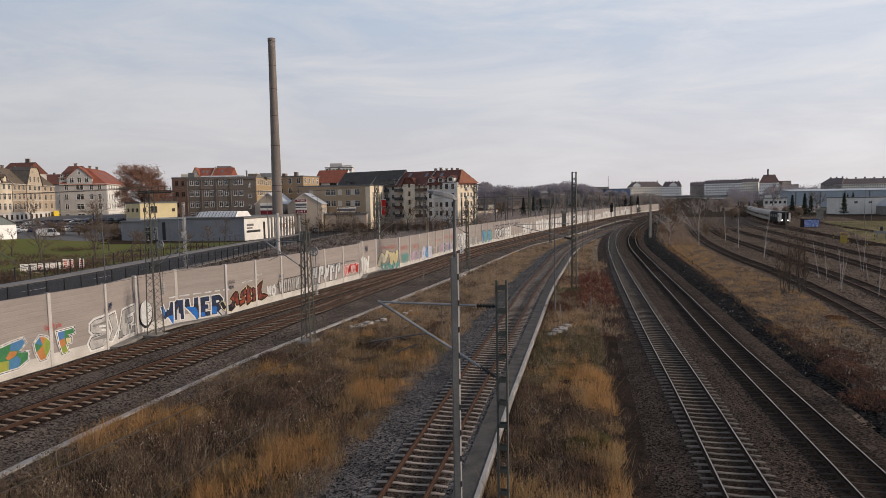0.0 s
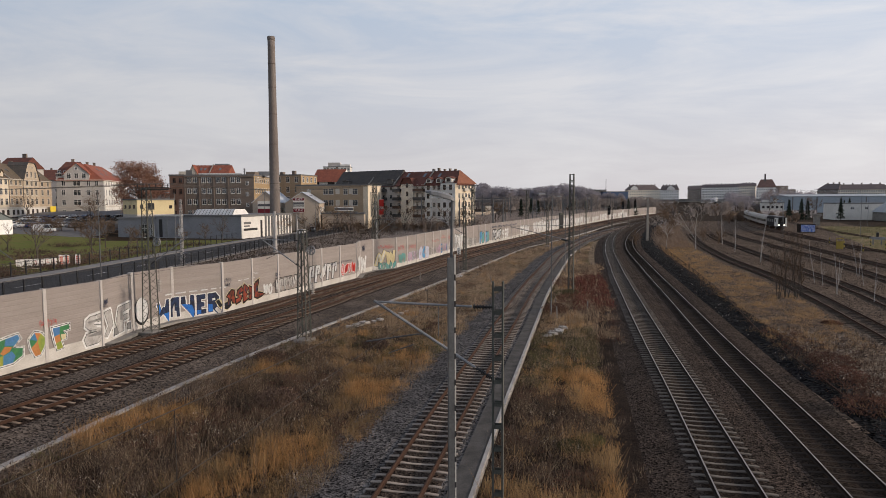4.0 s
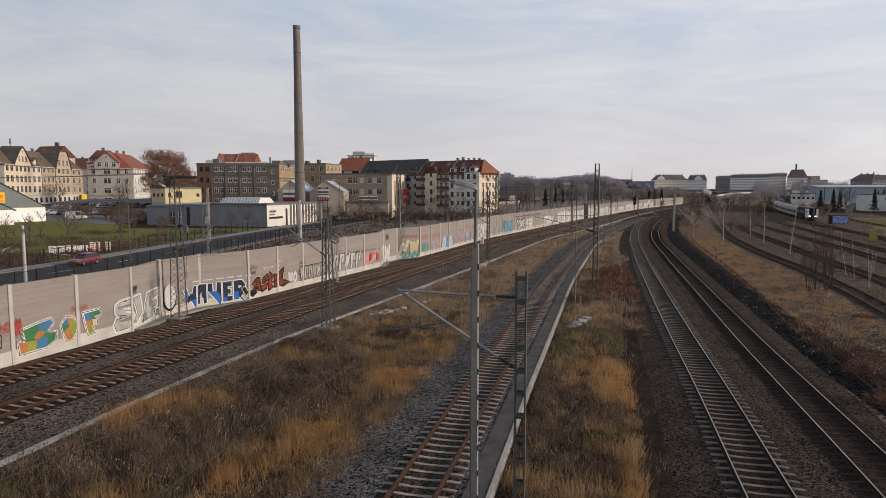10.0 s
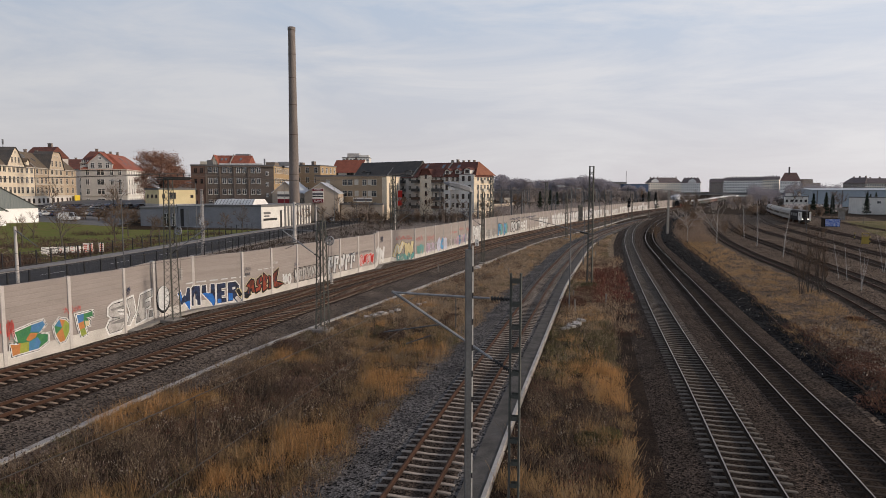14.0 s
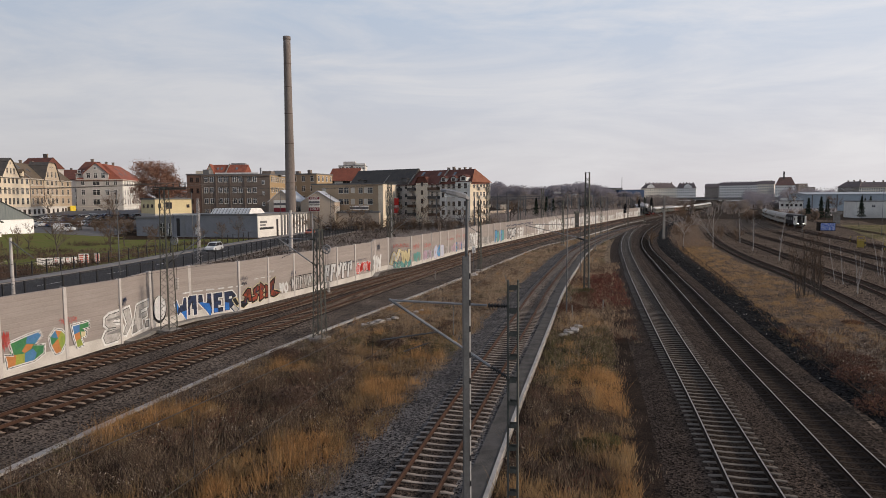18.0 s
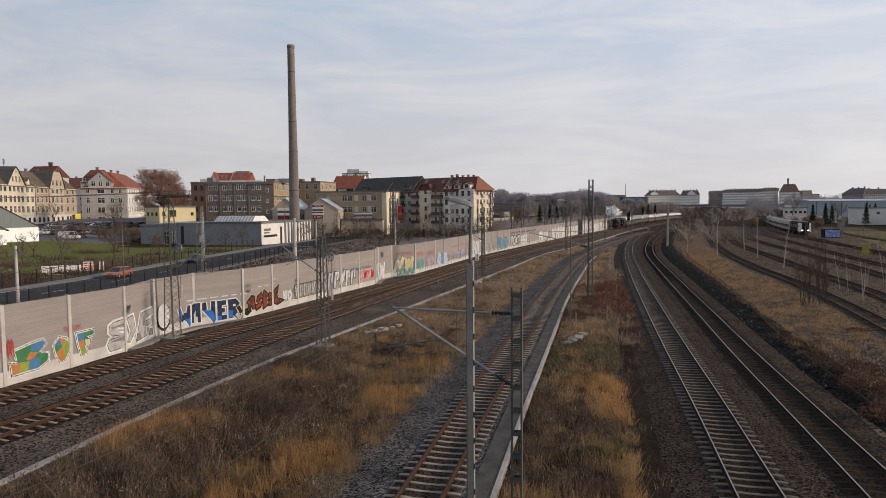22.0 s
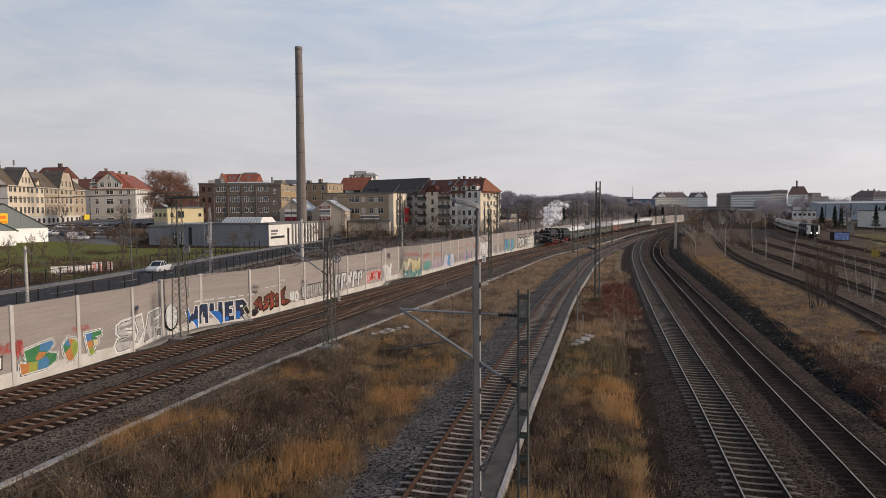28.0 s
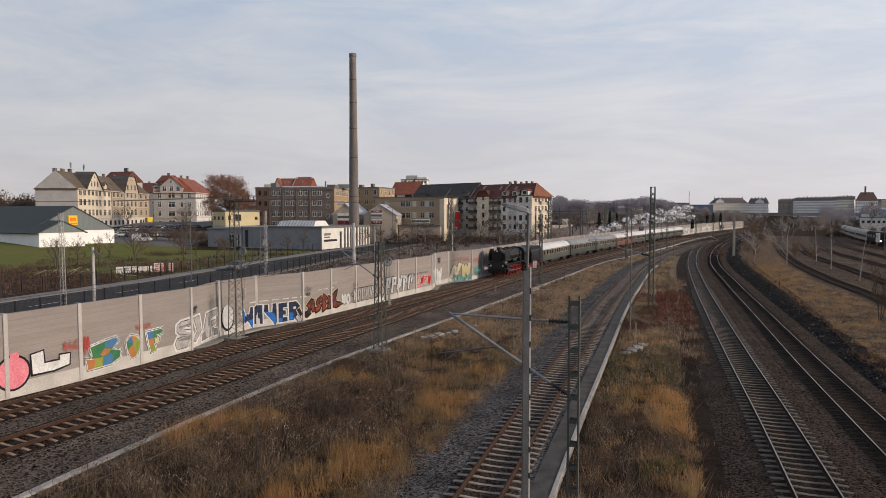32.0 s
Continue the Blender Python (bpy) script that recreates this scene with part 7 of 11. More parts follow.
# ---- store with the yellow sign ----
def store():
    green = mat("dark_green_metal_roof", (0.032, 0.040, 0.039), (0.044, 0.052, 0.050), 2.0, 0.6, 0.2, stretch=(1, 6, 1))
    M["store_white"] = mat("white_store_wall", (0.84, 0.84, 0.83), (0.78, 0.78, 0.77), 3.0, 0.8)
    clad = mat("grey_green_cladding", (0.17, 0.195, 0.195), (0.12, 0.14, 0.14), 0.6, 0.6, stretch=(4, 1, 0.1))
    for name, a, b, depth, eave, peak, lab in (("store", (-112.5, 149.5), (-103.5, 170.5), 45, 5.2, 6.1, "supermarket hall with white walls and a dark green gabled roof"), ("store_porch", (-107.6, 146.5), (-103.1, 157.0), 30, 4.9, 2.7, "low white entrance hall with a dark green gable")):
        h = House(name, a, b, depth, -0.2, eave, lab, M["store_white"], "store")
        # ridge runs back from the gable front
        bm = bmesh.new()
        l, z = h.l, h.h
        loft(bm, [[(-0.8, yy, z - 0.25), (l / 2, yy, z + peak), (l + 0.6, yy, z - 0.25), (l + 0.6, yy, z - 0.05), (l / 2, yy, z + peak + 0.25), (-0.8, yy, z - 0.05)] for yy in (-0.35, depth)])
        part("roof", bm, green, h.ob)
        bm = bmesh.new(); loft(bm, [[(0, yy, z), (l, yy, z), (l / 2, yy, z + peak - 0.05)] for yy in (-0.15, 0.1)]); part("gable", bm, clad, h.ob, "grey-green clad gable")
        if name == "store":
            bm = bmesh.new(); soft_box(bm, l / 2 - 1.5, l / 2 + 0.9, -0.35, -0.16, 6.75, 9.25, 0.03)
            sg = part("sign", bm, mat("yellow_sign", (0.85, 0.50, 0.015), (0.80, 0.46, 0.015), 1.0, 0.5), h.ob, "yellow square sign")
            bm = bmesh.new(); box(bm, l / 2 - 1.1, l / 2 + 0.5, -0.39, -0.355, 7.8, 8.7); box(bm, l / 2 - 1.3, l / 2 + 0.7, -0.39, -0.355, 7.0, 7.3); part("sign_mark", bm, mat("orange_mark", (0.75, 0.2, 0.02), None), sg)
            bm = bmesh.new(); box(bm, 0.5, l - 0.3, -0.04, -0.004, -0.4, 0.5); part("skirting", bm, M["concrete_dirty"], h.ob)


store()


# ---- sign boards and billboards ----
def posters():
    red = mat("red_poster", (0.48, 0.06, 0.03), (0.55, 0.12, 0.06), 0.8, 0.6)
    cream = mat("white_poster", (0.72, 0.70, 0.66), (0.62, 0.60, 0.57), 0.8, 0.6)
    first = {}
    spots = [(3, 0), (17.5, 0), (30.5, 0), (40, 0), (50.5, 0), (60.5, 0), (73, 1), (82.5, 1), (101.5, 1)]
    for s, kind in spots:
        x, y = -59.2 + s * 0.0676, 98.3 + s * 0.0353
        wide = 1.02 if s < 24 else 0.68
        m = pose(x, y, ground_z(x, y), 0, 0, 28)
        t = empty("poster_board", m, "red and white poster board on posts" if kind else "white poster board with small print on posts", "poster board", "poster boards")
        for sx in (-1, 1):
            bm = bmesh.new(); bar(bm, (sx * wide * 0.4, 0.04, -0.3), (sx * wide * 0.4, 0.04, 1.9), 0.05); part("post", bm, M["black"], t)
        bm = bmesh.new(); soft_box(bm, -wide / 2, wide / 2, -0.02, 0.03, 0.3, 1.32 if not kind else 1.75, 0.01); b = part("board", bm, cream, t)
        bm = bmesh.new()
        for k in range(4):
            z = 0.42 + 0.23 * k + (0.08 * k if kind else 0)
            box(bm, -wide * 0.36, wide * (0.36 if kind else -0.05 + 0.1 * ((k * 3) % 4)), -0.026, -0.021, z, z + (0.19 if kind else 0.055))
        part("print_bar", bm, red if kind else M["black"] if (s < 45 and s != 30.5) else red, b)


posters()


def plank_fence(x0, y0, x1, y1, height, label):
    """Tan boards on posts, one panel after another."""
    t = empty("plank_fence", None, label, "fence")
    n = int(math.hypot(x1 - x0, y1 - y0) / 2.5)
    first = None
    for i in range(n):
        x, y = x0 + (x1 - x0) * i / n, y0 + (y1 - y0) * i / n
        m = Matrix.Translation((x, y, ground_z(x, y))) @ Matrix.Rotation(math.atan2(y1 - y0, x1 - x0), 4, "Z")
        if first is None:
            bm = bmesh.new(); box(bm, 0, 2.44, -0.03, 0.03, 0.1, height); first = part("fence_panel", bm, M["fence_board"], t); first.matrix_basis = m
            bm = bmesh.new(); box(bm, -0.06, 0.0, -0.06, 0.06, -0.3, height + 0.15); post = part("post", bm, M["bark_post"], t); post.matrix_basis = m
        else:
            again("fence_panel", first, m, t); again("post", post, m, t)


M["fence_board"] = mat("pale_fence_boards", (0.44, 0.37, 0.29), (0.36, 0.30, 0.235), 0.8, 0.85, vary=0.2, stretch=(6, 1, 1))
M["bark_post"] = mat("brown_fence_post", (0.12, 0.09, 0.07), None, 1.0, 0.9)
plank_fence(2.5, 249, 13, 250.5, 1.7, "pale tan board fence below the tenement row")
plank_fence(14, 262, 40, 330, 1.6, "long pale fence along the distant tracks")


def billboard(x, y, z0, z1, w, label, rows, post=True, turn=10.0):
    t = empty("sign_board", pose(x, y, z0, 0, 0, turn), label, "sign")
    bm = bmesh.new(); soft_box(bm, -w / 2, w / 2, -0.1, 0.1, 0, z1 - z0, 0.02); b = part("board", bm, M["white_render"], t)
    for name, a, c, colour in rows:
        bm = bmesh.new(); box(bm, -w / 2 + 0.04, w / 2 - 0.04, -0.13, -0.103, a, c); part(name, bm, colour, b)
    if post:
        for sx in (-1, 1):
            bm = bmesh.new(); bar(bm, (sx * w * 0.35, 0.12, z0 * -1 - 0.2), (sx * w * 0.35, 0.12, z1 - z0), 0.15); part("post", bm, M["steel"], t)
    return t


def text_part(parent, body, size, m, material, name="lettering"):
    c = bpy.data.curves.new(name, "FONT"); c.body, c.size, c.extrude, c.align_x, c.align_y = body, size, 0.004, "CENTER", "CENTER"
    c.materials.append(material)
    o = new(name, c); o.parent = parent; o.matrix_basis = m
    return o


def signs():
    dark_red = mat("dark_red_sign", (0.16, 0.012, 0.02), (0.13, 0.01, 0.018), 1.0, 0.5)
    ink = M["black"]
    hall_wall = mat("tan_hall_wall", (0.47, 0.39, 0.31), (0.40, 0.33, 0.26), 3.0, 0.9)
    # tan sheds with bright metal roofs behind the boards; ridges run back from their gable ends
    metal = mat("bright_zinc_roof", (0.50, 0.52, 0.55), (0.42, 0.44, 0.47), 2.0, 0.5, 0.2)
    for (x0, x1), d, eave, peak in (((-51.5, -43.4), 22, 9.2, 3.4), ((-41.4, -30.8), 20, 9.0, 3.3)):
        h = House("tan_shed", (x0, 206), (x1, 206), d, -0.2, eave, "tan gabled shed with a bright metal roof", hall_wall, "shed", "tan sheds")
        l = h.l
        bm = bmesh.new(); loft(bm, [[(-0.3, yy, h.h - 0.2), (l / 2, yy, h.h + peak), (l + 0.3, yy, h.h - 0.2), (l + 0.3, yy, h.h), (l / 2, yy, h.h + peak + 0.2), (-0.3, yy, h.h)] for yy in (-0.25, d)]); part("roof", bm, metal, h.ob, "bright metal roof")
        bm = bmesh.new(); loft(bm, [[(0, yy, h.h), (l, yy, h.h), (l / 2, yy, h.h + peak - 0.02)] for yy in (0.0, d - 0.1)]); part("gable", bm, hall_wall, h.ob)
        h.windows("right", 6, 1, 5.6, 3, 1.7, 2.2, 1.0, d - 1.0)
    h = House("tan_yard_wall", (-30.4, 209), (-17, 208), 3, -0.2, 5.4, "long tan yard building beside the road", hall_wall, "shed")
    h.roof(0, M["felt"]); h.windows("front", 3, 1, 1.6, 3, 1.6, 1.2, 6.0, 13.0, frame="frame_dark")
    t = billboard(-37.1, 205.6, 6.0, 10.6, 3.5, "white and dark red advertising board on a shed wall", [("top_band", 3.75, 4.5, dark_red), ("logo", 2.5, 3.2, mat("grey_print", (0.12, 0.12, 0.13), None)), ("logo", 1.9, 2.2, ink), ("bottom_band", 0.1, 1.25, dark_red)], turn=0)
    text_part(t, "FITNESS", 0.66, pose(0, -0.14, 4.12, 90, 0, 0), M["frame_white"])
    text_part(t, "23,90 €", 0.85, pose(0, -0.14, 0.67, 90, 0, 0), M["frame_white"])
    billboard(-47.7, 205.6, 5.5, 9.6, 4.2, "white and red advertising board on a shed wall", [("logo", 2.5, 3.2, mat("grey_print_dark", (0.10, 0.10, 0.11), None)), ("bottom_band", 0.05, 1.75, dark_red)], turn=0)
    t = billboard(-23.1, 206.4, 6.4, 7.7, 5.9, "long white shop sign with dark letters", [("letter_bar", 0.25, 0.95, mat("grey_letters", (0.10, 0.10, 0.11), None))], turn=0)
    billboard(-12.4, 224.4, 4.6, 10.2, 2.9, "upright red and white sign on the cream wall", [("red_field", 0.2, 5.4, mat("bright_red_sign", (0.55, 0.03, 0.02), None)), ("white_field", 2.2, 3.0, M["frame_white"])], turn=60)
    t = empty("yellow_banner", pose(-144.3, 262.4, 4.2, 0, 0, 100), "yellow banner at the foot of the tenement", "banner")
    bm = bmesh.new(); box(bm, -2.9, 2.9, -0.9, -0.75, 0, 3.7); part("cloth", bm, mat("yellow_cloth", (0.75, 0.55, 0.05), None), t)


signs()


# ---- cars ----
GLASS = M["pane_dark"]
TYRE = mat("black_tyre", (0.015, 0.015, 0.016), None, 0.5, 0.9)
RIM = mat("silver_wheel", (0.45, 0.45, 0.46), None, 0.5, 0.4, 0.7)
LAMP_R = mat("red_lamp", (0.4, 0.02, 0.02), None, 0.5, 0.3)
LAMP_W = mat("clear_lamp", (0.7, 0.7, 0.7), None, 0.5, 0.2)


def paint(name, c):
    m = mat(name, c, tuple(v * 0.92 for v in c), 1.0, 0.35, 0.1, spec=0.6)
    m.node_tree.nodes["Principled BSDF"].inputs["Coat Weight"].default_value = 0.5
    return m


def car(colour, label, m, style="hatch", group="parked cars"):
    """A car pointing along +x."""
    t = empty("car" if style != "van" else "van", m, label, "car" if style != "van" else "van", group)
    l, w, hb, hr = {"hatch": (4.2, 1.76, 0.92, 1.47), "suv": (4.5, 1.85, 1.02, 1.68), "van": (5.2, 1.95, 1.15, 2.2), "pickup": (5.0, 1.85, 1.05, 1.75)}[style]
    prof = [(-l / 2, 0.32, hb * 0.72), (-l / 2 + 0.08, 0.26, hb), (-l / 2 + 0.7, 0.22, hb + 0.02), (0.2, 0.2, hb), (l / 2 - 1.0, 0.2, hb - 0.03), (l / 2 - 0.2, 0.24, hb - 0.18), (l / 2, 0.34, hb * 0.62)]
    bm = bmesh.new()
    loft(bm, [[(x, -w / 2 * k, z0), (x, -w / 2, (z0 + z1) / 2), (x, -w / 2 * 0.94, z1), (x, w / 2 * 0.94, z1), (x, w / 2, (z0 + z1) / 2), (x, w / 2 * k, z0)] for (x, z0, z1), k in zip(prof, (0.86, 0.95, 0.97, 0.97, 0.97, 0.93, 0.82))])
    body = part("body", bm, colour, t, smooth=False)
    back = {"hatch": -l / 2 + 0.25, "suv": -l / 2 + 0.15, "van": -l / 2 + 0.1, "pickup": -0.55}[style]
    front = {"van": l / 2 - 0.75}.get(style, l / 2 - 1.05)
    a, b = back + (0.35 if style != "van" else 0.08), front - (0.75 if style != "van" else 0.55)
    bm = bmesh.new()
    loft(bm, [[(back, sy * w * 0.46, hb) for sy in (-1, 1)] + [(front, sy * w * 0.46, hb - 0.02) for sy in (1, -1)], [(a, sy * w * 0.37, hr - 0.07) for sy in (-1, 1)] + [(b, sy * w * 0.37, hr - 0.07) for sy in (1, -1)]])
    part("glazing", bm, GLASS, t, "dark glazing")
    bm = bmesh.new()
    loft(bm, [[(a - 0.06, -w * 0.385, hr - 0.08), (b + 0.08, -w * 0.385, hr - 0.08), (b + 0.08, w * 0.385, hr - 0.08), (a - 0.06, w * 0.385, hr - 0.08)], [(a + 0.1, -w * 0.33, hr), (b - 0.1, -w * 0.33, hr), (b - 0.1, w * 0.33, hr), (a + 0.1, w * 0.33, hr)]])
    part("roof", bm, colour, t)
    for sy in (-1, 1):
        bm = bmesh.new()
        for x0, z0, x1, z1 in ((back, hb, a, hr - 0.05), (front, hb, b, hr - 0.05), ((a + b) / 2 - 0.1, hb, (a + b) / 2 - 0.05, hr - 0.05)):
            bar(bm, (x0, sy * w * 0.462, z0), (x1, sy * w * 0.374, z1), 0.07)
        part("pillar", bm, colour, t)
        if style == "van":
            bm = bmesh.new(); loft(bm, [[(back + 0.03, sy * w * 0.467, hb), (0.3, sy * w * 0.467, hb), (0.3, sy * w * 0.382, hr - 0.1), (back + 0.1, sy * w * 0.382, hr - 0.1)], [(back + 0.03, sy * w * 0.44, hb), (0.3, sy * w * 0.44, hb), (0.3, sy * w * 0.36, hr - 0.1), (back + 0.1, sy * w * 0.36, hr - 0.1)]])
            part("side_panel", bm, colour, t)
    for x in (-l / 2 + 0.85, l / 2 - 0.85):
        for sy in (-1, 1):
            bm = bmesh.new(); rod(bm, (x, sy * (w / 2 - 0.2), 0.31), (x, sy * (w / 2 + 0.01), 0.31), 0.31, sides=14); wh = part("wheel", bm, TYRE, t)
            bm = bmesh.new(); rod(bm, (x, sy * (w / 2 + 0.005), 0.31), (x, sy * (w / 2 + 0.02), 0.31), 0.2, sides=10); part("rim", bm, RIM, wh)
    for sy in (-1, 1):
        bm = bmesh.new(); box(bm, l / 2 - 0.2, l / 2 - 0.03, sy * w * 0.36 - 0.14, sy * w * 0.36 + 0.14, hb * 0.6, hb * 0.74); part("headlight", bm, LAMP_W, t)
        bm = bmesh.new(); box(bm, -l / 2 - 0.01, -l / 2 + 0.1, sy * w * 0.4 - 0.1, sy * w * 0.4 + 0.1, hb * 0.62, hb * 0.88); part("tail_light", bm, LAMP_R, t)
    return t


COL = {k: paint(k + "_car_paint", c) for k, c in {"white": (0.62, 0.63, 0.63), "black": (0.015, 0.016, 0.02), "red": (0.18, 0.018, 0.018), "orange": (0.30, 0.080, 0.036), "silver": (0.36, 0.37, 0.38), "blue": (0.03, 0.06, 0.16), "grey": (0.10, 0.105, 0.11)}.items()}


def parked():
    rng = random.Random(11)
    proto = {}
    cols = ["black", "grey", "red", "blue", "silver", "white", "black", "blue", "grey", "red", "silver", "black"]
    k = 0
    for row, (x0, y0, n) in enumerate(((-134, 196, 7), (-128, 212, 8), (-116, 226, 6), (-120, 190, 5), (-131, 203, 8), (-123, 219, 8), (-110, 199, 3))):
        for i in range(n):
            x, y = x0 + i * 2.9 + rng.uniform(-0.2, 0.2), y0 + i * 1.1 + rng.uniform(-0.4, 0.4)
            c = cols[(k * 5 + row) % len(cols)]; k += 1
            m = pose(x, y, ground_z(x, y) + 0.13, 0, 0, 70 + rng.uniform(-4, 4) + (180 if rng.random() < 0.4 else 0))
            lab = {"black": "black parked car", "grey": "dark grey parked car", "red": "dark red parked car", "blue": "dark blue parked car", "silver": "silver parked car", "white": "white parked car"}[c] + " in the car park"
            if c not in proto:
                proto[c] = car(COL[c], lab, m)
            else:
                copy_thing(proto[c], m)
    car(COL["white"], "white van with windows parked at the car park's edge", pose(-101.5, 181.0, ground_z(-101.5, 181) + 0.13, 0, 0, 10), "van")
    car(COL["black"], "black parked car at the car park's edge", pose(-112, 182, ground_z(-112, 182) + 0.13, 0, 0, 15))
    for i in range(4):
        x, y = ROAD.at(ROAD.near_y(206) + i * 9.0, -4.6)
        car(COL[("white", "grey", "silver", "black")[i]], ("white", "grey", "silver", "black")[i] + " car parked along the far road", pose(x, y, road_z(ROAD.near_y(206) + i * 9.0) - 0.02, 0, 0, math.degrees(ROAD.turn(ROAD.near_y(206) + i * 9.0))))
    for i, (x, y) in enumerate(((206, 263.3), (212, 261.2), (219, 258.8), (226, 256.4))):
        copy_thing(proto["silver"], pose(x, y, ground_z(x, y) + 0.05, 0, 0, 80))


parked()


# ---- plants ----
M["tan"] = mat("dry_tan_grass", (0.40, 0.268, 0.135), (0.25, 0.162, 0.080), 1.5, 0.9, vary=0.6)
M["pale"] = mat("bleached_bank_grass", (0.62, 0.40, 0.195), (0.46, 0.285, 0.135), 1.5, 0.9, vary=0.6)
M["straw"] = mat("dull_straw_grass", (0.43, 0.315, 0.21), (0.32, 0.24, 0.165), 1.5, 0.9, vary=0.6)
M["orange"] = mat("dry_orange_grass", (0.44, 0.255, 0.108), (0.30, 0.168, 0.070), 1.5, 0.9, vary=0.6)
M["brown"] = mat("dead_brown_weeds", (0.105, 0.066, 0.048), (0.054, 0.036, 0.028), 1.5, 0.95, vary=0.6)
M["rusty"] = mat("rust_red_bramble", (0.135, 0.062, 0.040), (0.078, 0.040, 0.028), 1.5, 0.95, vary=0.6)
M["olive"] = mat("olive_green_weeds", (0.080, 0.075, 0.028), (0.110, 0.092, 0.038), 1.5, 0.95, vary=0.6)
M["scrub"] = mat("grey_brown_scrub", (0.31, 0.27, 0.25), (0.24, 0.21, 0.195), 4.0, 0.95, vary=0.2)
M["crimson"] = mat("dark_red_bramble", (0.175, 0.056, 0.040), (0.115, 0.042, 0.031), 1.5, 0.95, vary=0.4)
M["brush"] = mat("brown_brushwood", (0.27, 0.195, 0.14), (0.20, 0.145, 0.11), 3.0, 0.95, vary=0.3)
M["brushdark"] = mat("grey_brown_thicket", (0.24, 0.19, 0.16), (0.18, 0.145, 0.125), 3.0, 0.95, vary=0.3)
M["seed"] = mat("pale_seed_heads", (0.46, 0.40, 0.33), (0.33, 0.27, 0.21), 1.0, 0.95, vary=0.2)
M["bark"] = mat("dark_bark", (0.07, 0.058, 0.05), (0.10, 0.085, 0.07), 0.5, 0.95, bump=0.4, fine=0.05)
M["birch"] = mat("white_birch_bark", (0.46, 0.43, 0.39), (0.30, 0.275, 0.25), 0.35, 0.85, bump=0.2, fine=0.04, c3=(0.06, 0.05, 0.045), stretch=(1, 1, 3))
M["twig"] = mat("brown_twigs", (0.165, 0.112, 0.074), (0.12, 0.083, 0.058), 1.0, 0.95, vary=0.25)
M["oak_leaf"] = mat("withered_oak_leaves", (0.34, 0.19, 0.135), (0.25, 0.14, 0.10), 2.0, 0.9, vary=0.4)
M["conifer"] = mat("dark_conifer", (0.022, 0.034, 0.022), (0.03, 0.04, 0.026), 1.5, 0.95, vary=0.3)
# distance haze is put into this pale blue-grey base colour
M["woods"] = mat("haze_grey_winter_woods", (0.32, 0.30, 0.325), (0.26, 0.245, 0.27), 8.0, 0.95, vary=0.12)


def let_through(m, share):
    """Twigs and dry leaves let part of the light through."""
    n, l = m.node_tree.nodes, m.node_tree.links
    b, out = n["Principled BSDF"], n["Material Output"]
    tr, mix = n.new("ShaderNodeBsdfTranslucent"), n.new("ShaderNodeMixShader")
    mix.inputs[0].default_value = share
    l.new(b.inputs["Base Color"].links[0].from_socket, tr.inputs["Color"])
    l.new(b.outputs[0], mix.inputs[1]); l.new(tr.outputs[0], mix.inputs[2]); l.new(mix.outputs[0], out.inputs["Surface"])


for k, share in (("woods", 0.5), ("tan", 0.35), ("orange", 0.35), ("twig", 0.3), ("oak_leaf", 0.3), ("pale", 0.35), ("straw", 0.35), ("scrub", 0.4)):
    let_through(M[k], share)

RNG = np.random.default_rng(5)


def blades(name, pts, z, height, width, lean, material, label, per=7, spread=0.16, kind="stuff"):
    """Tufts of narrow blades on the given plan points."""
    n = len(pts)
    if n == 0:
        return None
    p = np.repeat(np.asarray(pts), per, 0) + RNG.normal(0, spread, (n * per, 2))
    h = np.repeat(np.asarray(height), per) * RNG.uniform(0.55, 1.15, n * per)
    zz = np.repeat(np.asarray(z), per)
    a, b = RNG.uniform(0, 2 * np.pi, n * per), RNG.uniform(0, 2 * np.pi, n * per)
    w = width * RNG.uniform(0.6, 1.5, n * per)
    d = np.c_[np.cos(a), np.sin(a)] * w[:, None] / 2
    tip = p + np.c_[np.cos(b), np.sin(b)] * (lean * h * RNG.uniform(0.1, 1.0, n * per))[:, None]
    v = np.empty((n * per, 3, 3), np.float32)
    v[:, 0, :2], v[:, 1, :2], v[:, 2, :2] = p - d, p + d, tip
    v[:, 0, 2] = v[:, 1, 2] = zz - 0.05
    v[:, 2, 2] = zz + h
    o = quick(name, v.reshape(-1, 3), np.arange(n * per * 3).reshape(-1, 3), material)
    return tagged(o, label, "grass", kind=kind)


def scatter(left, loff, right, roff, y0, y1, density, fade=60.0):
    """Plan points between two ways, thinner with distance."""
    out = []
    y = y0
    while y < y1:
        step = 1.0
        a, b = left.at(left.near_y(y), loff)[0], right.at(right.near_y(y), roff)[0]
        if b > a:
            k = RNG.poisson((b - a) * step * density / (1 + max(0, y - 25) / fade))
            out.append(np.c_[RNG.uniform(a, b, k), RNG.uniform(y, y + step, k)])
        y += step
    return np.vstack(out) if out else np.zeros((0, 2))


def field(p, scale, seed):
    return np.array([noise.noise(Vector((x * scale, y * scale, seed))) for x, y in p])


def zs(p):
    return np.array([ground_z(x, y) for x, y in p])


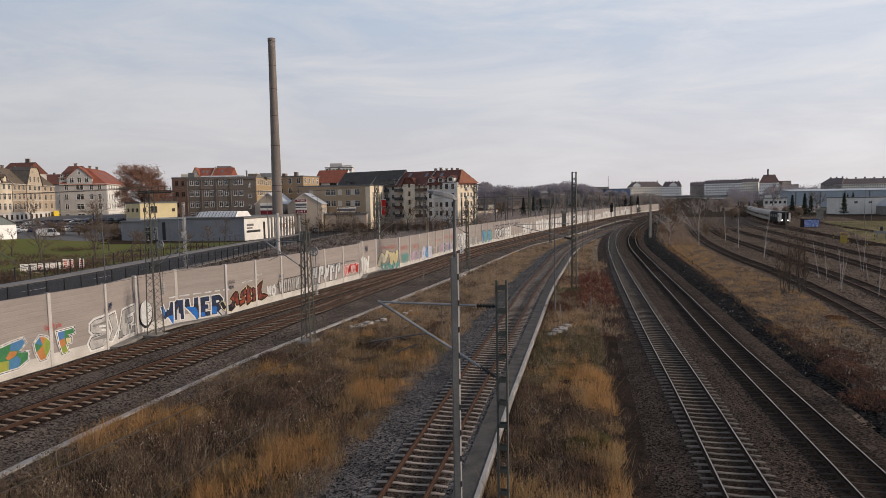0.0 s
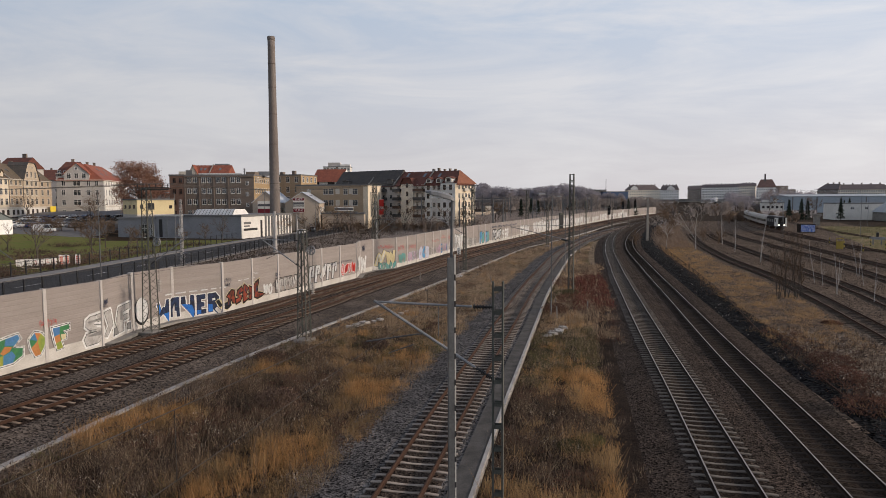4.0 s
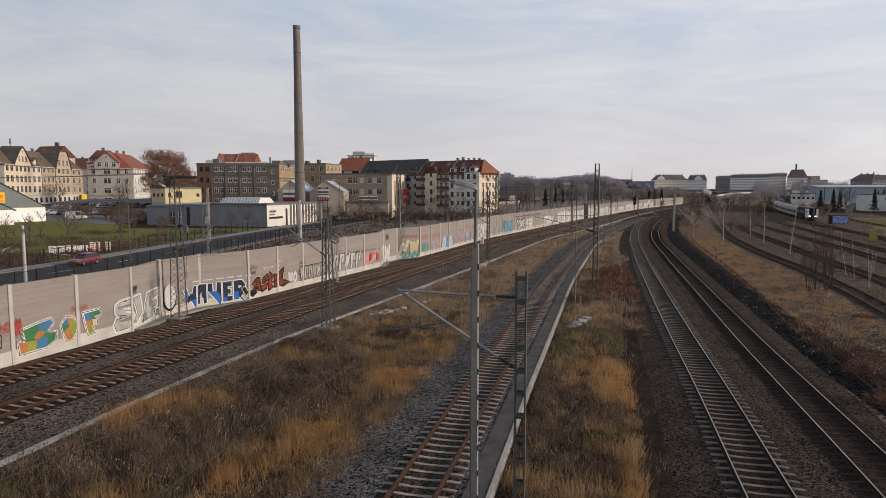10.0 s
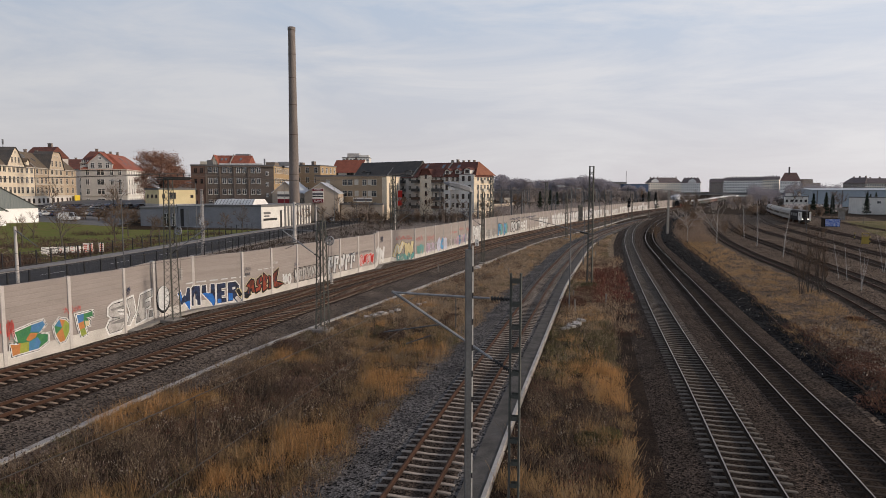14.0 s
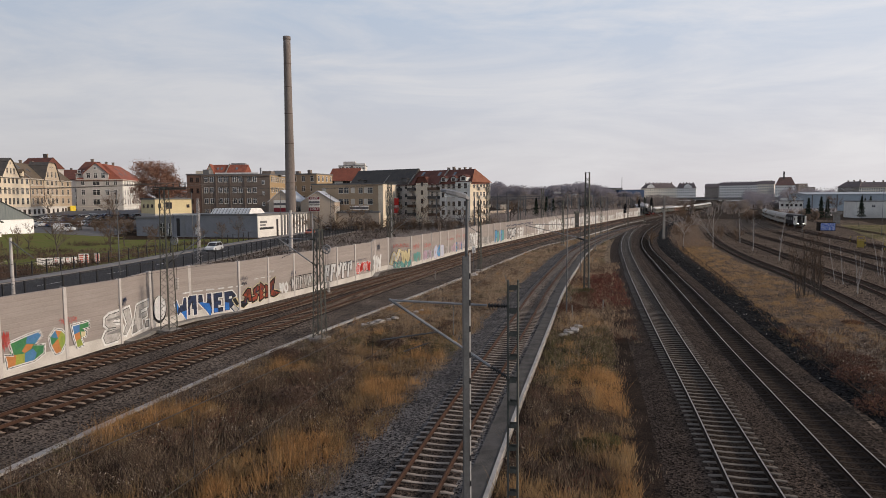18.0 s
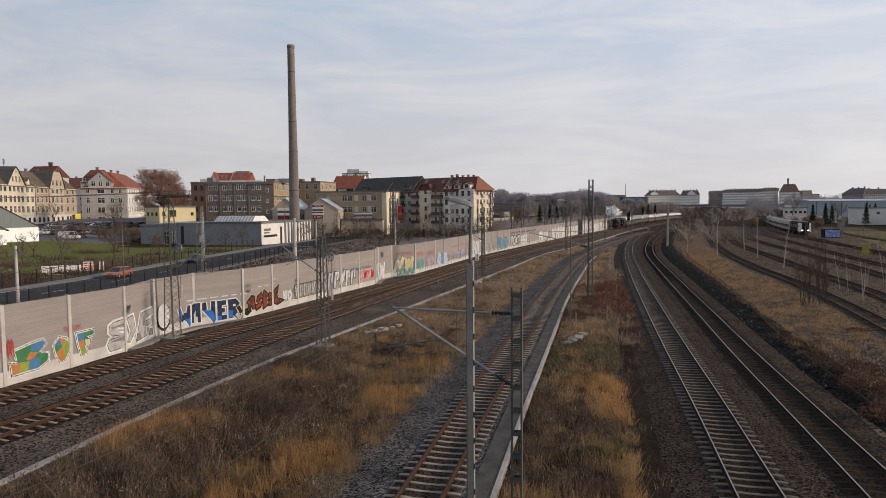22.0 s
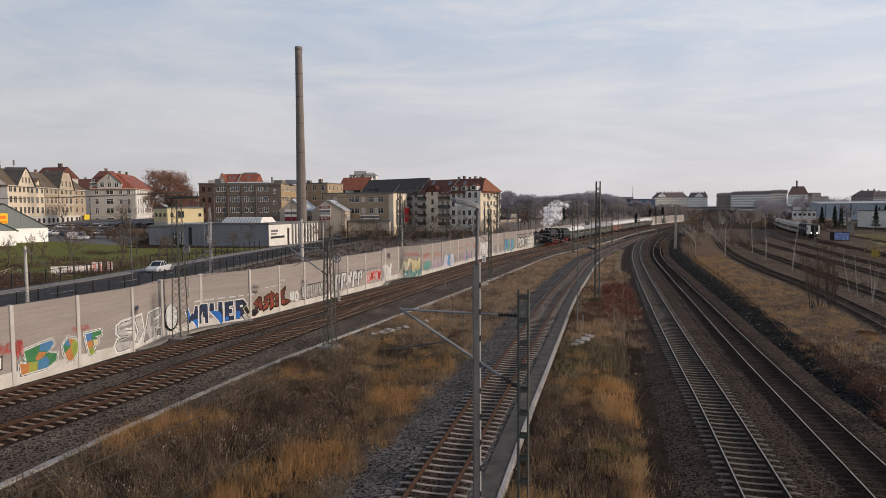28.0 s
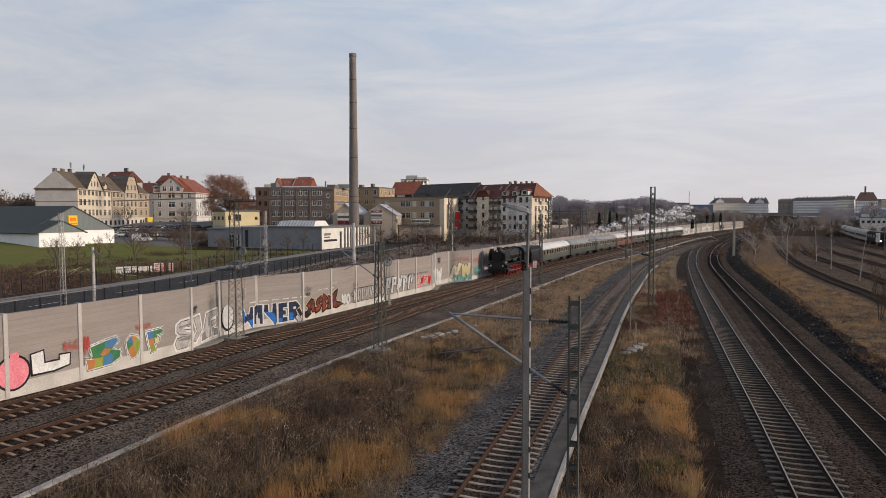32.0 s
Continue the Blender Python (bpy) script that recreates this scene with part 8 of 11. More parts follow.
def fluff(name, pts, z, height, radius, size, material, label, per=16):
    """Low weeds: many small slips in a loose dome round each plan point."""
    n = len(pts)
    if n == 0:
        return None
    p = np.repeat(np.asarray(pts), per, 0)
    h = np.repeat(np.asarray(height), per)
    f = RNG.uniform(0.05, 1.0, n * per)
    a, r = RNG.uniform(0, 2 * np.pi, n * per), radius * np.sqrt(RNG.uniform(0, 1, n * per)) * (1.1 - 0.5 * f)
    c = np.c_[p + np.c_[np.cos(a), np.sin(a)] * r[:, None], np.repeat(np.asarray(z), per) + f * h]
    v = c[:, None, :] + RNG.normal(0, size, (n * per, 3, 3)) * [1, 1, 1.5]
    o = quick(name, v.reshape(-1, 3), np.arange(n * per * 3).reshape(-1, 3), material)
    return tagged(o, label, "weeds", kind="stuff")


def blob(p, spots):
    """How strongly plan points lie in soft patches of (x, y, half width, half length)."""
    out = np.zeros(len(p))
    for x, y, rx, ry in spots:
        out = np.maximum(out, np.exp(-(((p[:, 0] - x) / rx) ** 2 + ((p[:, 1] - y) / ry) ** 2)))
    return out


def meadow(tag, p, mix, tall=1.0, dry=None, dark=None, green=None, tan="tan"):
    """Sorts tufts into kinds by patches of chance at two scales; dry, dark and green patches lean the chance."""
    f1, f2, f3, f4 = field(p, 0.15, 1.0), field(p, 0.5, 7.0), field(p, 0.08, 3.0), field(p, 0.22, 12.0)
    f5 = field(p, 0.9, 21.0)
    z = zs(p)
    swell = np.clip(0.88 + 1.1 * field(p, 1.1, 41.0) + 0.6 * field(p, 0.4, 43.0), 0.35, 1.5)
    tall = tall * swell
    score = 0.6 * f1 + 0.65 * f2 + 0.3 * f5 + RNG.normal(0, 0.11, len(p)) + (dry(p) if dry is not None else 0) - (dark(p) if dark is not None else 0)
    kinds = np.full(len(p), "brown", dtype=object)
    kinds[score > mix[0]] = "tan"
    kinds[(score > mix[1] + 0.4 * np.clip((p[:, 1] - 40) / 30, 0, 1)) & (score > mix[0])] = "orange"
    kinds[(f3 + 0.6 * f2 + 0.3 * f5 + RNG.normal(0, 0.14, len(p)) - (green(p) if green is not None else 0) < mix[2])] = "olive"
    kinds[(kinds == "brown") & (f4 + RNG.normal(0, 0.1, len(p)) > 0.12)] = "rusty"
    spec = {"tan": (0.50, 0.017, 0.8, "dry tan grass"), "orange": (0.56, 0.016, 0.8, "dry orange grass in tufts")}
    for k, (h, w, lean, lab) in spec.items():
        m = kinds == k
        if tan == "tan" and k == "tan":
            far = m & (p[:, 1] + RNG.normal(0, 8, len(p)) > 44)
            blades("grass_" + tag + "_straw", p[far], z[far], h * tall[far] * RNG.uniform(0.4, 1.1, far.sum()), w, lean, M["straw"], "dull straw-coloured grass", 20, 0.17)
            m = m & ~far
        blades("grass_" + tag + "_" + k, p[m], z[m], h * tall[m] * RNG.uniform(0.4, 1.35, m.sum()), w, lean, M[tan if k == "tan" else k], lab, 20, 0.17)
    for k, h, lab in (("brown", 0.5, "dead brown weeds"), ("rusty", 0.42, "rust-brown withered weeds"), ("olive", 0.34, "low olive green weeds")):
        m = kinds == k
        fluff("weeds_" + tag + "_" + k, p[m], z[m], h * tall[m] * RNG.uniform(0.4, 1.5, m.sum()), 0.26, 0.019 if k != "olive" else 0.024, M[k], lab, 22)
        q = m & (RNG.random(len(p)) < 0.6)
        blades("stems_" + tag + "_" + k, p[q], z[q], h * tall[q] * 1.3 * RNG.uniform(0.5, 1.4, q.sum()), 0.012, 0.9, M["dull" if k == "olive" else "twig"], "thin dead stems among the weeds", 8, 0.22)
        q = m & (RNG.random(len(p)) < 0.42)
        blades("dry_" + tag + "_" + k, p[q], z[q], h * tall[q] * 1.2 * RNG.uniform(0.5, 1.4, q.sum()), 0.012, 1.1, M["dull"], "dull bleached blades tangled in the weeds", 9, 0.22)
    # pale seed heads in loose drifts over the dark weeds
    q = ((kinds == "brown") | (kinds == "rusty")) & (field(p, 0.3, 31.0) > 0.02) & (p[:, 1] < 60) & (RNG.random(len(p)) < 0.3)
    fluff("seeds_" + tag, p[q], z[q] + 0.38 * tall[q], np.full(q.sum(), 0.22), 0.22, 0.017, M["seed"], "pale seed heads over dark weeds", 6)


M["char"] = mat("blackened_weeds", (0.016, 0.014, 0.015), (0.026, 0.021, 0.019), 1.5, 0.95, vary=0.6)
M["dull"] = mat("dull_bleached_blades", (0.33, 0.26, 0.18), (0.20, 0.15, 0.095), 1.5, 0.9, vary=0.6)
let_through(M["dull"], 0.3)
p1 = scatter(TROUGH, 0.45, TM, -3.1, 14, 170, 19, 45)
DRY_MID = ((-5.0, 26.8, 1.4, 1.2), (-2.2, 32.0, 1.5, 1.4), (-12.4, 30.7, 2.2, 1.8), (-9.4, 38.7, 2.2, 2.4), (-13.9, 27.2, 1.5, 1.5), (-2.8, 35.0, 1.7, 4.2), (-5.6, 25.0, 1.5, 3.2), (-0.3, 40.0, 1.2, 4.5), (-7.0, 22.0, 1.2, 1.4), (-16.0, 25.0, 1.2, 1.2))
DARK_MID = ((-6.3, 31.6, 2.2, 1.2), (-9.8, 34.0, 1.8, 1.8), (-7.3, 41.8, 1.6, 1.8), (-7.1, 33.7, 2.6, 2.6), (-14.5, 22.8, 2.0, 2.2), (-10.2, 26.5, 1.8, 1.6))
meadow("middle", p1, (0.20, 0.56, -0.42), dry=lambda p: 0.72 * blob(p, DRY_MID) + 0.42 * np.clip((p[:, 1] - 40) / 12, 0, 1), dark=lambda p: 0.75 * blob(p, DARK_MID), green=lambda p: -0.5 * blob(p, ((-11.0, 29.0, 1.2, 1.0), (-8.5, 30.5, 1.5, 1.0), (-4.5, 30.0, 1.0, 1.5), (-5.0, 42.0, 2.0, 2.0))))
p2 = scatter(TM, 3.05, TA, -4.0, 14, 190, 21, 45)
DRY_STRIP = ((9.1, 38.0, 2.6, 7.5), (7.2, 38.5, 0.8, 2.6), (12.5, 50.0, 2.5, 6.0), (10.5, 33.5, 1.2, 3.0))
meadow("strip", p2, (0.14, 0.46, -0.22), tall=1.1, dry=lambda p: 0.6 * blob(p, DRY_STRIP) + 0.12 * np.clip((30 - p[:, 1]) / 5, 0, 1) + 0.2 * np.clip((p[:, 1] - 55) / 10, 0, 1), dark=lambda p: 0.3 * blob(p, ((5.9, 29.6, 1.8, 1.8), (8.5, 28.0, 2.0, 1.5))), green=lambda p: -0.62 * blob(p, ((6.6, 26.4, 1.1, 1.1), (5.0, 23.0, 2.4, 2.6), (16.8, 62.0, 1.5, 5.0), (4.0, 18.0, 2.5, 2.5))))
p3 = scatter(DUCT, -0.7, YARD[0], -2.2, 24, 150, 17, 160)
meadow("bank", p3, (-0.28, 0.42, -0.85), tall=0.9, dry=lambda p: 0.2 + 0.25 * blob(p, ((30.6, 52.8, 2.5, 5.0), (36.5, 62.0, 2.5, 4.0))), dark=lambda p: 0.8 * np.clip((45 - p[:, 1]) / 6, 0, 1), tan="pale")
p4 = scatter(TB, 4.3, DUCT, 2.6, 14, 47, 8)
p4 = p4[RNG.random(len(p4)) < 0.8]
fluff("bramble_bank", p4, zs(p4), RNG.uniform(0.4, 0.9, len(p4)), 0.35, 0.03, M["rusty"], "rust-red brambles on the dark bank", 24)
p5 = scatter(DUCT, 1.0, YARD[0], -2.0, 24, 46, 3)
fluff("weeds_seeding", p5, zs(p5) + 0.45, RNG.uniform(0.2, 0.5, len(p5)), 0.3, 0.028, M["seed"], "pale seed heads over brown weeds", 8)
blades("weeds_stalks", p5, zs(p5), RNG.uniform(0.6, 0.95, len(p5)), 0.03, 0.35, M["brown"], "brown stalks of weeds", 9, 0.25)
p12 = scatter(DUCT, -1.6, DUCT, -0.6, 58, 150, 0.9, 200)
p15 = scatter(TB, 2.9, TB, 5.0, 20, 130, 2.6, 120)
fluff("weeds_charred", p15, zs(p15) + 0.28, RNG.uniform(0.08, 0.34, len(p15)), 0.3, 0.03, M["char"], "blackened dead weeds on the cinder", 16)
fluff("weeds_bank_edge", p12, zs(p12), RNG.uniform(0.4, 1.1, len(p12)), 0.4, 0.04, M["brown"], "dead brown weeds along the edge of the bank", 24)
blades("stems_bank_edge", p12, zs(p12), RNG.uniform(0.7, 1.6, len(p12)), 0.025, 0.6, M["twig"], "thin brown stems along the edge of the bank", 10, 0.4)
p6 = scatter(TB, 7.5, YARD[0], -3.0, 128, 250, 2.4, 200)
blades("brush_far", p6, zs(p6), RNG.uniform(0.5, 1.7, len(p6)), 0.045, 1.0, M["brush"], "brown brushwood between the tracks", 16, 0.8)
p14 = scatter(TA, -4.4, TA, -1.95, 44, 98, 9.0, 90)
p14 = p14[RNG.random(len(p14)) < 0.85]
pk = field(p14, 0.35, 17.0)
for tag, sel, mk, lab in (("rusty", pk < 0.05, "rusty", "rust-brown weeds on the shoulder of the curve"), ("brown", pk >= 0.05, "brown", "dead brown weeds on the shoulder of the curve")):
    fluff("weeds_shoulder_" + tag, p14[sel], zs(p14[sel]) + 0.18, RNG.uniform(0.25, 0.6, sel.sum()), 0.3, 0.024, M[mk], lab, 18)
blades("grass_shoulder", p14[pk > -0.1], zs(p14[pk > -0.1]) + 0.18, RNG.uniform(0.25, 0.6, (pk > -0.1).sum()), 0.02, 0.8, M["straw"], "dull straw grass on the shoulder of the curve", 9, 0.2)
p16 = scatter(TA, -5.2, TA, -2.9, 16, 46, 3.2, 200)
p16 = p16[field(p16, 0.5, 19.0) + (-3.9 - (p16[:, 0] - np.array([TA.at(TA.near_y(v))[0] for v in p16[:, 1]]))) * 0.35 > 0.0]
fluff("weeds_dirt", p16, zs(p16) + 0.05, RNG.uniform(0.12, 0.4, len(p16)), 0.26, 0.02, M["brown"], "sparse brown weeds on the dark dirt", 18)
blades("grass_dirt", p16[::2], zs(p16[::2]) + 0.05, RNG.uniform(0.2, 0.45, len(p16[::2])), 0.015, 0.8, M["dull"], "sparse bleached blades on the dark dirt", 8, 0.2)
p7 = scatter(TA, -5.6, TA, -2.0, 58, 82, 4.4, 200)
fluff("bramble_red", p7, zs(p7) + 0.1, RNG.uniform(0.4, 0.9, len(p7)), 0.4, 0.045, M["crimson"], "rust-red brambles beside the curve", 26)
p8 = scatter(ROAD, 7.2, L1, -4.5, 45, 230, 0.8, 200)
blades("hedge_barrier", p8, zs(p8), RNG.uniform(0.3, 1.1, len(p8)), 0.05, 0.5, M["scrub"], "brown scrub behind the noise barrier", 9, 0.5)
p9 = scatter(ROAD, -44, ROAD, -9.5, 55, 150, 1.6, 200)
p9 = p9[((field(p9, 0.1, 4.0) > 0.12) & (p9[:, 1] < 150)) | (p9[:, 1] < 98)]
blades("scrub_road", p9, zs(p9), RNG.uniform(0.4, 1.3, len(p9)), 0.07, 0.6, M["brown"], "brown scrub beyond the footway", 10, 0.6)
p13 = scatter(ROAD, -46, ROAD, -9.3, 58, 128, 1.4, 200)
p13 = p13[(field(p13, 0.12, 9.0) > 0.0) | (p13[:, 1] < 92)]
fluff("weeds_bank_road", p13, zs(p13), RNG.uniform(0.3, 1.0, len(p13)), 0.8, 0.07, M["brown"], "dark brown weeds on the bank beside the footway", 26)
p10 = scatter(YARD[0], 2, YARD[2], 14, 40, 190, 1.0, 200)
blades("weeds_yard", p10, zs(p10) + 0.2, RNG.uniform(0.15, 0.5, len(p10)), 0.05, 0.8, M["brown"], "sparse dead weeds in the yard", 8, 0.3)
p11 = scatter(L1, -60, L1, -5, 150, 460, 0.35, 400)
p11 = p11[p11[:, 0] > 10 + (p11[:, 1] - 210) * 0.05]
blades("scrub_beyond", p11, zs(p11), RNG.uniform(1.0, 3.5, len(p11)), 0.16, 0.6, M["scrub"], "brown scrub beyond the noise barrier", 10, 1.0)
p17 = scatter(VERGE, 1.0, VERGE, 40, 90, 220, 0.9, 400)
f17 = field(p17, 0.08, 23.0)
for tag, sel, mk in (("green", f17 < 0.02, "olive"), ("straw", f17 >= 0.02, "straw")):
    blades("verge_grass_" + tag, p17[sel], zs(p17[sel]) + 0.2, RNG.uniform(0.15, 0.45, sel.sum()), 0.06, 0.9, M[mk], "rough %s grass beside the yard" % tag, 9, 0.5)
# taller stalks among the grass
q = p1[RNG.random(len(p1)) < 0.05]
blades("stalks_middle", q, zs(q), RNG.uniform(0.9, 1.4, len(q)), 0.022, 0.3, M["twig"], "tall dead stalks in the grass", 6, 0.2)
q = p2[RNG.random(len(p2)) < 0.05]
blades("stalks_strip", q, zs(q), RNG.uniform(0.8, 1.2, len(q)), 0.022, 0.3, M["twig"], "tall dead stalks beside the kerb", 6, 0.2)


def clump(name, x, y, r, h, n, material, label, category="bush", group="bushes", leaf=0.035):
    """A bush: thin stems and many small twiggy or leafy slips."""
    t = empty(name, pose(x, y, ground_z(x, y)), label, category, group)
    rng = np.random.default_rng(int(abs(x * 13 + y * 7)) + 1)
    bm = bmesh.new()
    for i in range(9):
        a, e = rng.uniform(0, 6.28), rng.uniform(0.3, 0.9)
        rod(bm, (0.1 * math.cos(a), 0.1 * math.sin(a), -0.1), (r * e * math.cos(a), r * e * math.sin(a), h * rng.uniform(0.6, 1.0)), 0.02, 0.006, 3)
    tagged(part("stem", bm, M["twig"], t), kind="stuff")
    d = rng.normal(0, 1, (n, 3)); d /= np.linalg.norm(d, axis=1)[:, None]
    c = d * (rng.uniform(0.35, 1.0, n) ** 0.6)[:, None] * [r, r, h * 0.5] + [0, 0, h * 0.52]
    v = (c[:, None, :] + rng.normal(0, leaf, (n, 3, 3))).reshape(-1, 3)
    o = quick("leaves", v, np.arange(n * 3).reshape(-1, 3), material, t)
    return t


for x, y, r, h, k in ((6.3, 25.5, 0.7, 0.45, "olive"), (7.2, 26.2, 0.6, 0.4, "olive"), (5.6, 27.2, 0.6, 0.5, "brown"), (12.2, 57, 1.2, 1.0, "rusty"), (14.8, 62, 1.5, 1.2, "rusty"), (17.0, 74, 1.6, 1.3, "rusty"), (15.8, 66, 1.0, 1.0, "olive"), (-9.5, 41, 1.0, 0.8, "brown"), (-7, 32, 1.2, 0.9, "brown"), (-3, 44, 1.0, 0.8, "brown"), (23, 34, 1.4, 1.1, "rusty"), (24.5, 37, 1.5, 1.1, "rusty"), (21, 29, 1.5, 1.0, "rusty"), (33, 50, 0.8, 0.5, "rusty")):
    clump("bush", x, y, r, h, 2200, M[k], {"olive": "low green bush in dry grass", "rusty": "rust-red bramble bush in dry grass", "brown": "dead brown bush in dry grass"}[k])


def bare_tree(name, x, y, h, seed, label, bark="bark", levels=4, spread=0.55, trunk=None, group="bare trees", twigs=True, stems=1, fork=3):
    """A tapered trunk with limbs and branches, forking down to twigs."""
    t = empty(name, pose(x, y, ground_z(x, y), 0, 0, 0), label, "tree", group)
    rng = random.Random(seed)
    wood, fine = bmesh.new(), []

    def grow(p, d, length, r, level):
        q = p + d * length
        mid = p.lerp(q, 0.5) + Vector((rng.uniform(-1, 1), rng.uniform(-1, 1), 0)) * length * 0.06
        r2 = r * 0.62
        if level >= 2 or not twigs:
            if level < levels:
                rod(wood, p, mid, r, (r + r2) / 2, 5 if level == levels - 0 else 4); rod(wood, mid, q, (r + r2) / 2, r2, 4)
        if level == levels:
            rod(wood, p, mid, r, (r + r2) / 2, 7); rod(wood, mid, q, (r + r2) / 2, r2, 7)
        if level < 2 and twigs:
            side = d.cross(Vector((rng.uniform(-1, 1), rng.uniform(-1, 1), rng.uniform(-1, 1)))).normalized() * max(r, 0.006 + 0.00016 * y)
            fine.append((p - side, p + side, q))
        if level == 0:
            return
        n = fork + (2 if level <= 2 else 0) + (2 if level == levels else 0)
        for i in range(n):
            f = rng.uniform(0.35, 1.0) if i else 1.0
            base = p.lerp(mid, f * 2) if f < 0.5 else mid.lerp(q, f * 2 - 1)
            ax = Vector((rng.gauss(0, 1), rng.gauss(0, 1), rng.gauss(0, 0.35)))
            nd = (d + ax.normalized() * spread * (0.5 if i == 0 else 1.25)).normalized()
            nd.z = max(nd.z, -0.15)
            grow(base, nd, length * rng.uniform(0.5, 0.78), r2 * rng.uniform(0.55, 0.9), level - 1)
    for s in range(stems):
        lean = Vector((rng.uniform(-1, 1), rng.uniform(-1, 1), 0)) * (0.12 if stems > 1 else 0.03)
        grow(Vector((lean.x * 2, lean.y * 2, -0.3)), (Vector((0, 0, 1)) + lean).normalized(), h * 0.42 * rng.uniform(0.8, 1.1), (trunk or h * 0.016), levels)
    part("trunk", wood, M[bark], t)
    if fine:
        v = np.array([[tuple(a), tuple(b), tuple(c)] for a, b, c in fine]).reshape(-1, 3)
        quick("crown", v, np.arange(len(v)).reshape(-1, 3), M["twig"] if bark != "birch" else M["bark_light"], t)
    return t


M["bark_light"] = mat("pale_birch_twigs", (0.42, 0.37, 0.335), (0.33, 0.29, 0.26), 1.0, 0.9, vary=0.2)
bare_tree("birch", 55.6, 127.5, 13.0, 3, "spreading bare birch with white bark", "birch", 4, 0.6, 0.09, "birches")
bare_tree("birch", 50.2, 128.5, 8.0, 7, "small spreading bare birch beside the curve", "birch", 4, 0.6, 0.06, "birches")


def sapling(name, x, y, h, seed, stems, bark, label, group, fan=0.10, r=0.035, twigs=16):
    """Straight thin stems with short twigs, in a loose fan from one root."""
    t = empty(name, pose(x, y, ground_z(x, y)), label, "tree", group)
    rng = random.Random(seed)
    for s in range(stems):
        a = rng.uniform(0, 6.28)
        lean = Vector((math.cos(a), math.sin(a), 0)) * fan * rng.uniform(0.3, 1.0)
        p, d, hh = Vector((lean.x * 0.8, lean.y * 0.8, -0.1)), Vector((lean.x, lean.y, 1)).normalized(), h * rng.uniform(0.7, 1.05)
        bm, k = bmesh.new(), 7
        pts = [p]
        for i in range(k):
            d = (d + Vector((rng.gauss(0, 0.035), rng.gauss(0, 0.035), 0))).normalized()
            pts.append(pts[-1] + d * hh / k)
        loft(bm, [[q + Vector((math.cos(1.257 * j), math.sin(1.257 * j), 0)) * (r * (1 - i / k) + 0.008) for j in range(5)] for i, q in enumerate(pts)])
        part("stem", bm, M[bark], t)
        bm = bmesh.new()
        for i in range(twigs):
            f = rng.uniform(0.25, 1.0) * k
            q = pts[int(min(f, k - 0.01))].lerp(pts[int(min(f, k - 0.01)) + 1], f % 1)
            a, l = rng.uniform(0, 6.28), h * rng.uniform(0.06, 0.17) * (1.3 - f / k)
            e = q + Vector((math.cos(a) * 0.55, math.sin(a) * 0.55, rng.uniform(0.6, 1.1))) * l
            rod(bm, q, e, 0.010, 0.006, 3)
            for _ in range(3):
                g0 = q.lerp(e, rng.uniform(0.3, 0.9)); a = rng.uniform(0, 6.28)
                rod(bm, g0, g0 + Vector((math.cos(a) * 0.5, math.sin(a) * 0.5, 0.9)) * l * 0.5, 0.007, 0.004, 3)
        tagged(part("crown", bm, M["twig"] if bark != "birch" else M["bark_light"], t), kind="stuff")
    return t


for x, y, h, s in ((66.6, 139.3, 9.0, 4), (59.7, 119.7, 8.8, 5), (53.9, 99.9, 8.2, 6)):
    sapling("birch", x, y, h, s, 1, "birch", "slender bare birch with a thin white stem", "birches", 0.1, 0.085, 26)
for x, y, h, s, st in ((35.9, 62.9, 7.8, 8, 4), (37.3, 63.9, 7.4, 9, 4), (38.3, 63.8, 7.6, 10, 4), (39.3, 64.4, 6.6, 18, 3)):
    sapling("thin_trees", x, y, h, s, st, "bark", "cluster of thin dark bare saplings", "saplings", 0.2, 0.042, 40)
for x, y, h, s, st in ((46.9, 74.3, 5.2, 11, 1), (46.3, 71.8, 5.0, 12, 1), (43.5, 65.2, 5.2, 13, 3), (43.3, 59.6, 5.0, 14, 1), (41.4, 54.9, 4.6, 15, 4), (50.5, 71, 5.0, 16, 1), (56, 80, 5.2, 17, 2)):
    sapling("birch_shoots", x, y, h, s, st, "birch", "thin straight birch shoots beside the yard track", "birch shoots", 0.14, 0.03, 8)
for x, y, h, s in ((47.5, 139, 4.8, 21), (57, 148, 5.5, 22), (66, 140, 4.2, 23), (68, 152, 5.0, 24), (75, 190, 6, 25), (82, 205, 7, 26), (92, 226, 7, 27), (62, 164, 4.5, 28), (100, 260, 8, 29), (112, 290, 8, 30), (122, 250, 7, 31)):
    bare_tree("shrub_tree", x, y, h, s, "low bare brown shrub between the tracks", "twig", 3, 0.8, 0.06, "bare shrubs", stems=3)
VERGE_TREES = ((-62, 108, 8.5, 41), (-66, 140, 9, 42), (-58, 118, 7.5, 43), (-52.5, 120, 6, 44), (-80, 130, 7, 45), (-51, 142, 6.5, 46), (-49, 152, 6, 47), (-47.5, 160, 6.5, 48), (-79, 118, 7, 49), (-69, 98, 7.5, 50), (-57, 88, 6, 51), (-101, 205, 11, 52), (-106, 218, 12, 54), (-88, 206, 9, 55))
YARD_TREES = ((-38, 186, 7, 56), (-34, 198, 8, 57), (-30, 201, 8, 58), (-25, 203, 8, 59), (-21, 204, 9, 60), (-10, 205, 9, 61), (-4, 206, 9, 62), (3, 205, 8, 63), (9, 206, 9, 64), (17, 214, 8, 65), (-94, 105, 8, 66), (-88, 96, 7, 67), (-130, 222, 10, 68), (-71, 112, 7, 69), (-76, 107, 6, 70), (-63, 128, 8, 171), (-72, 150, 8, 172), (-84, 146, 8, 173), (-56, 132, 7, 174))
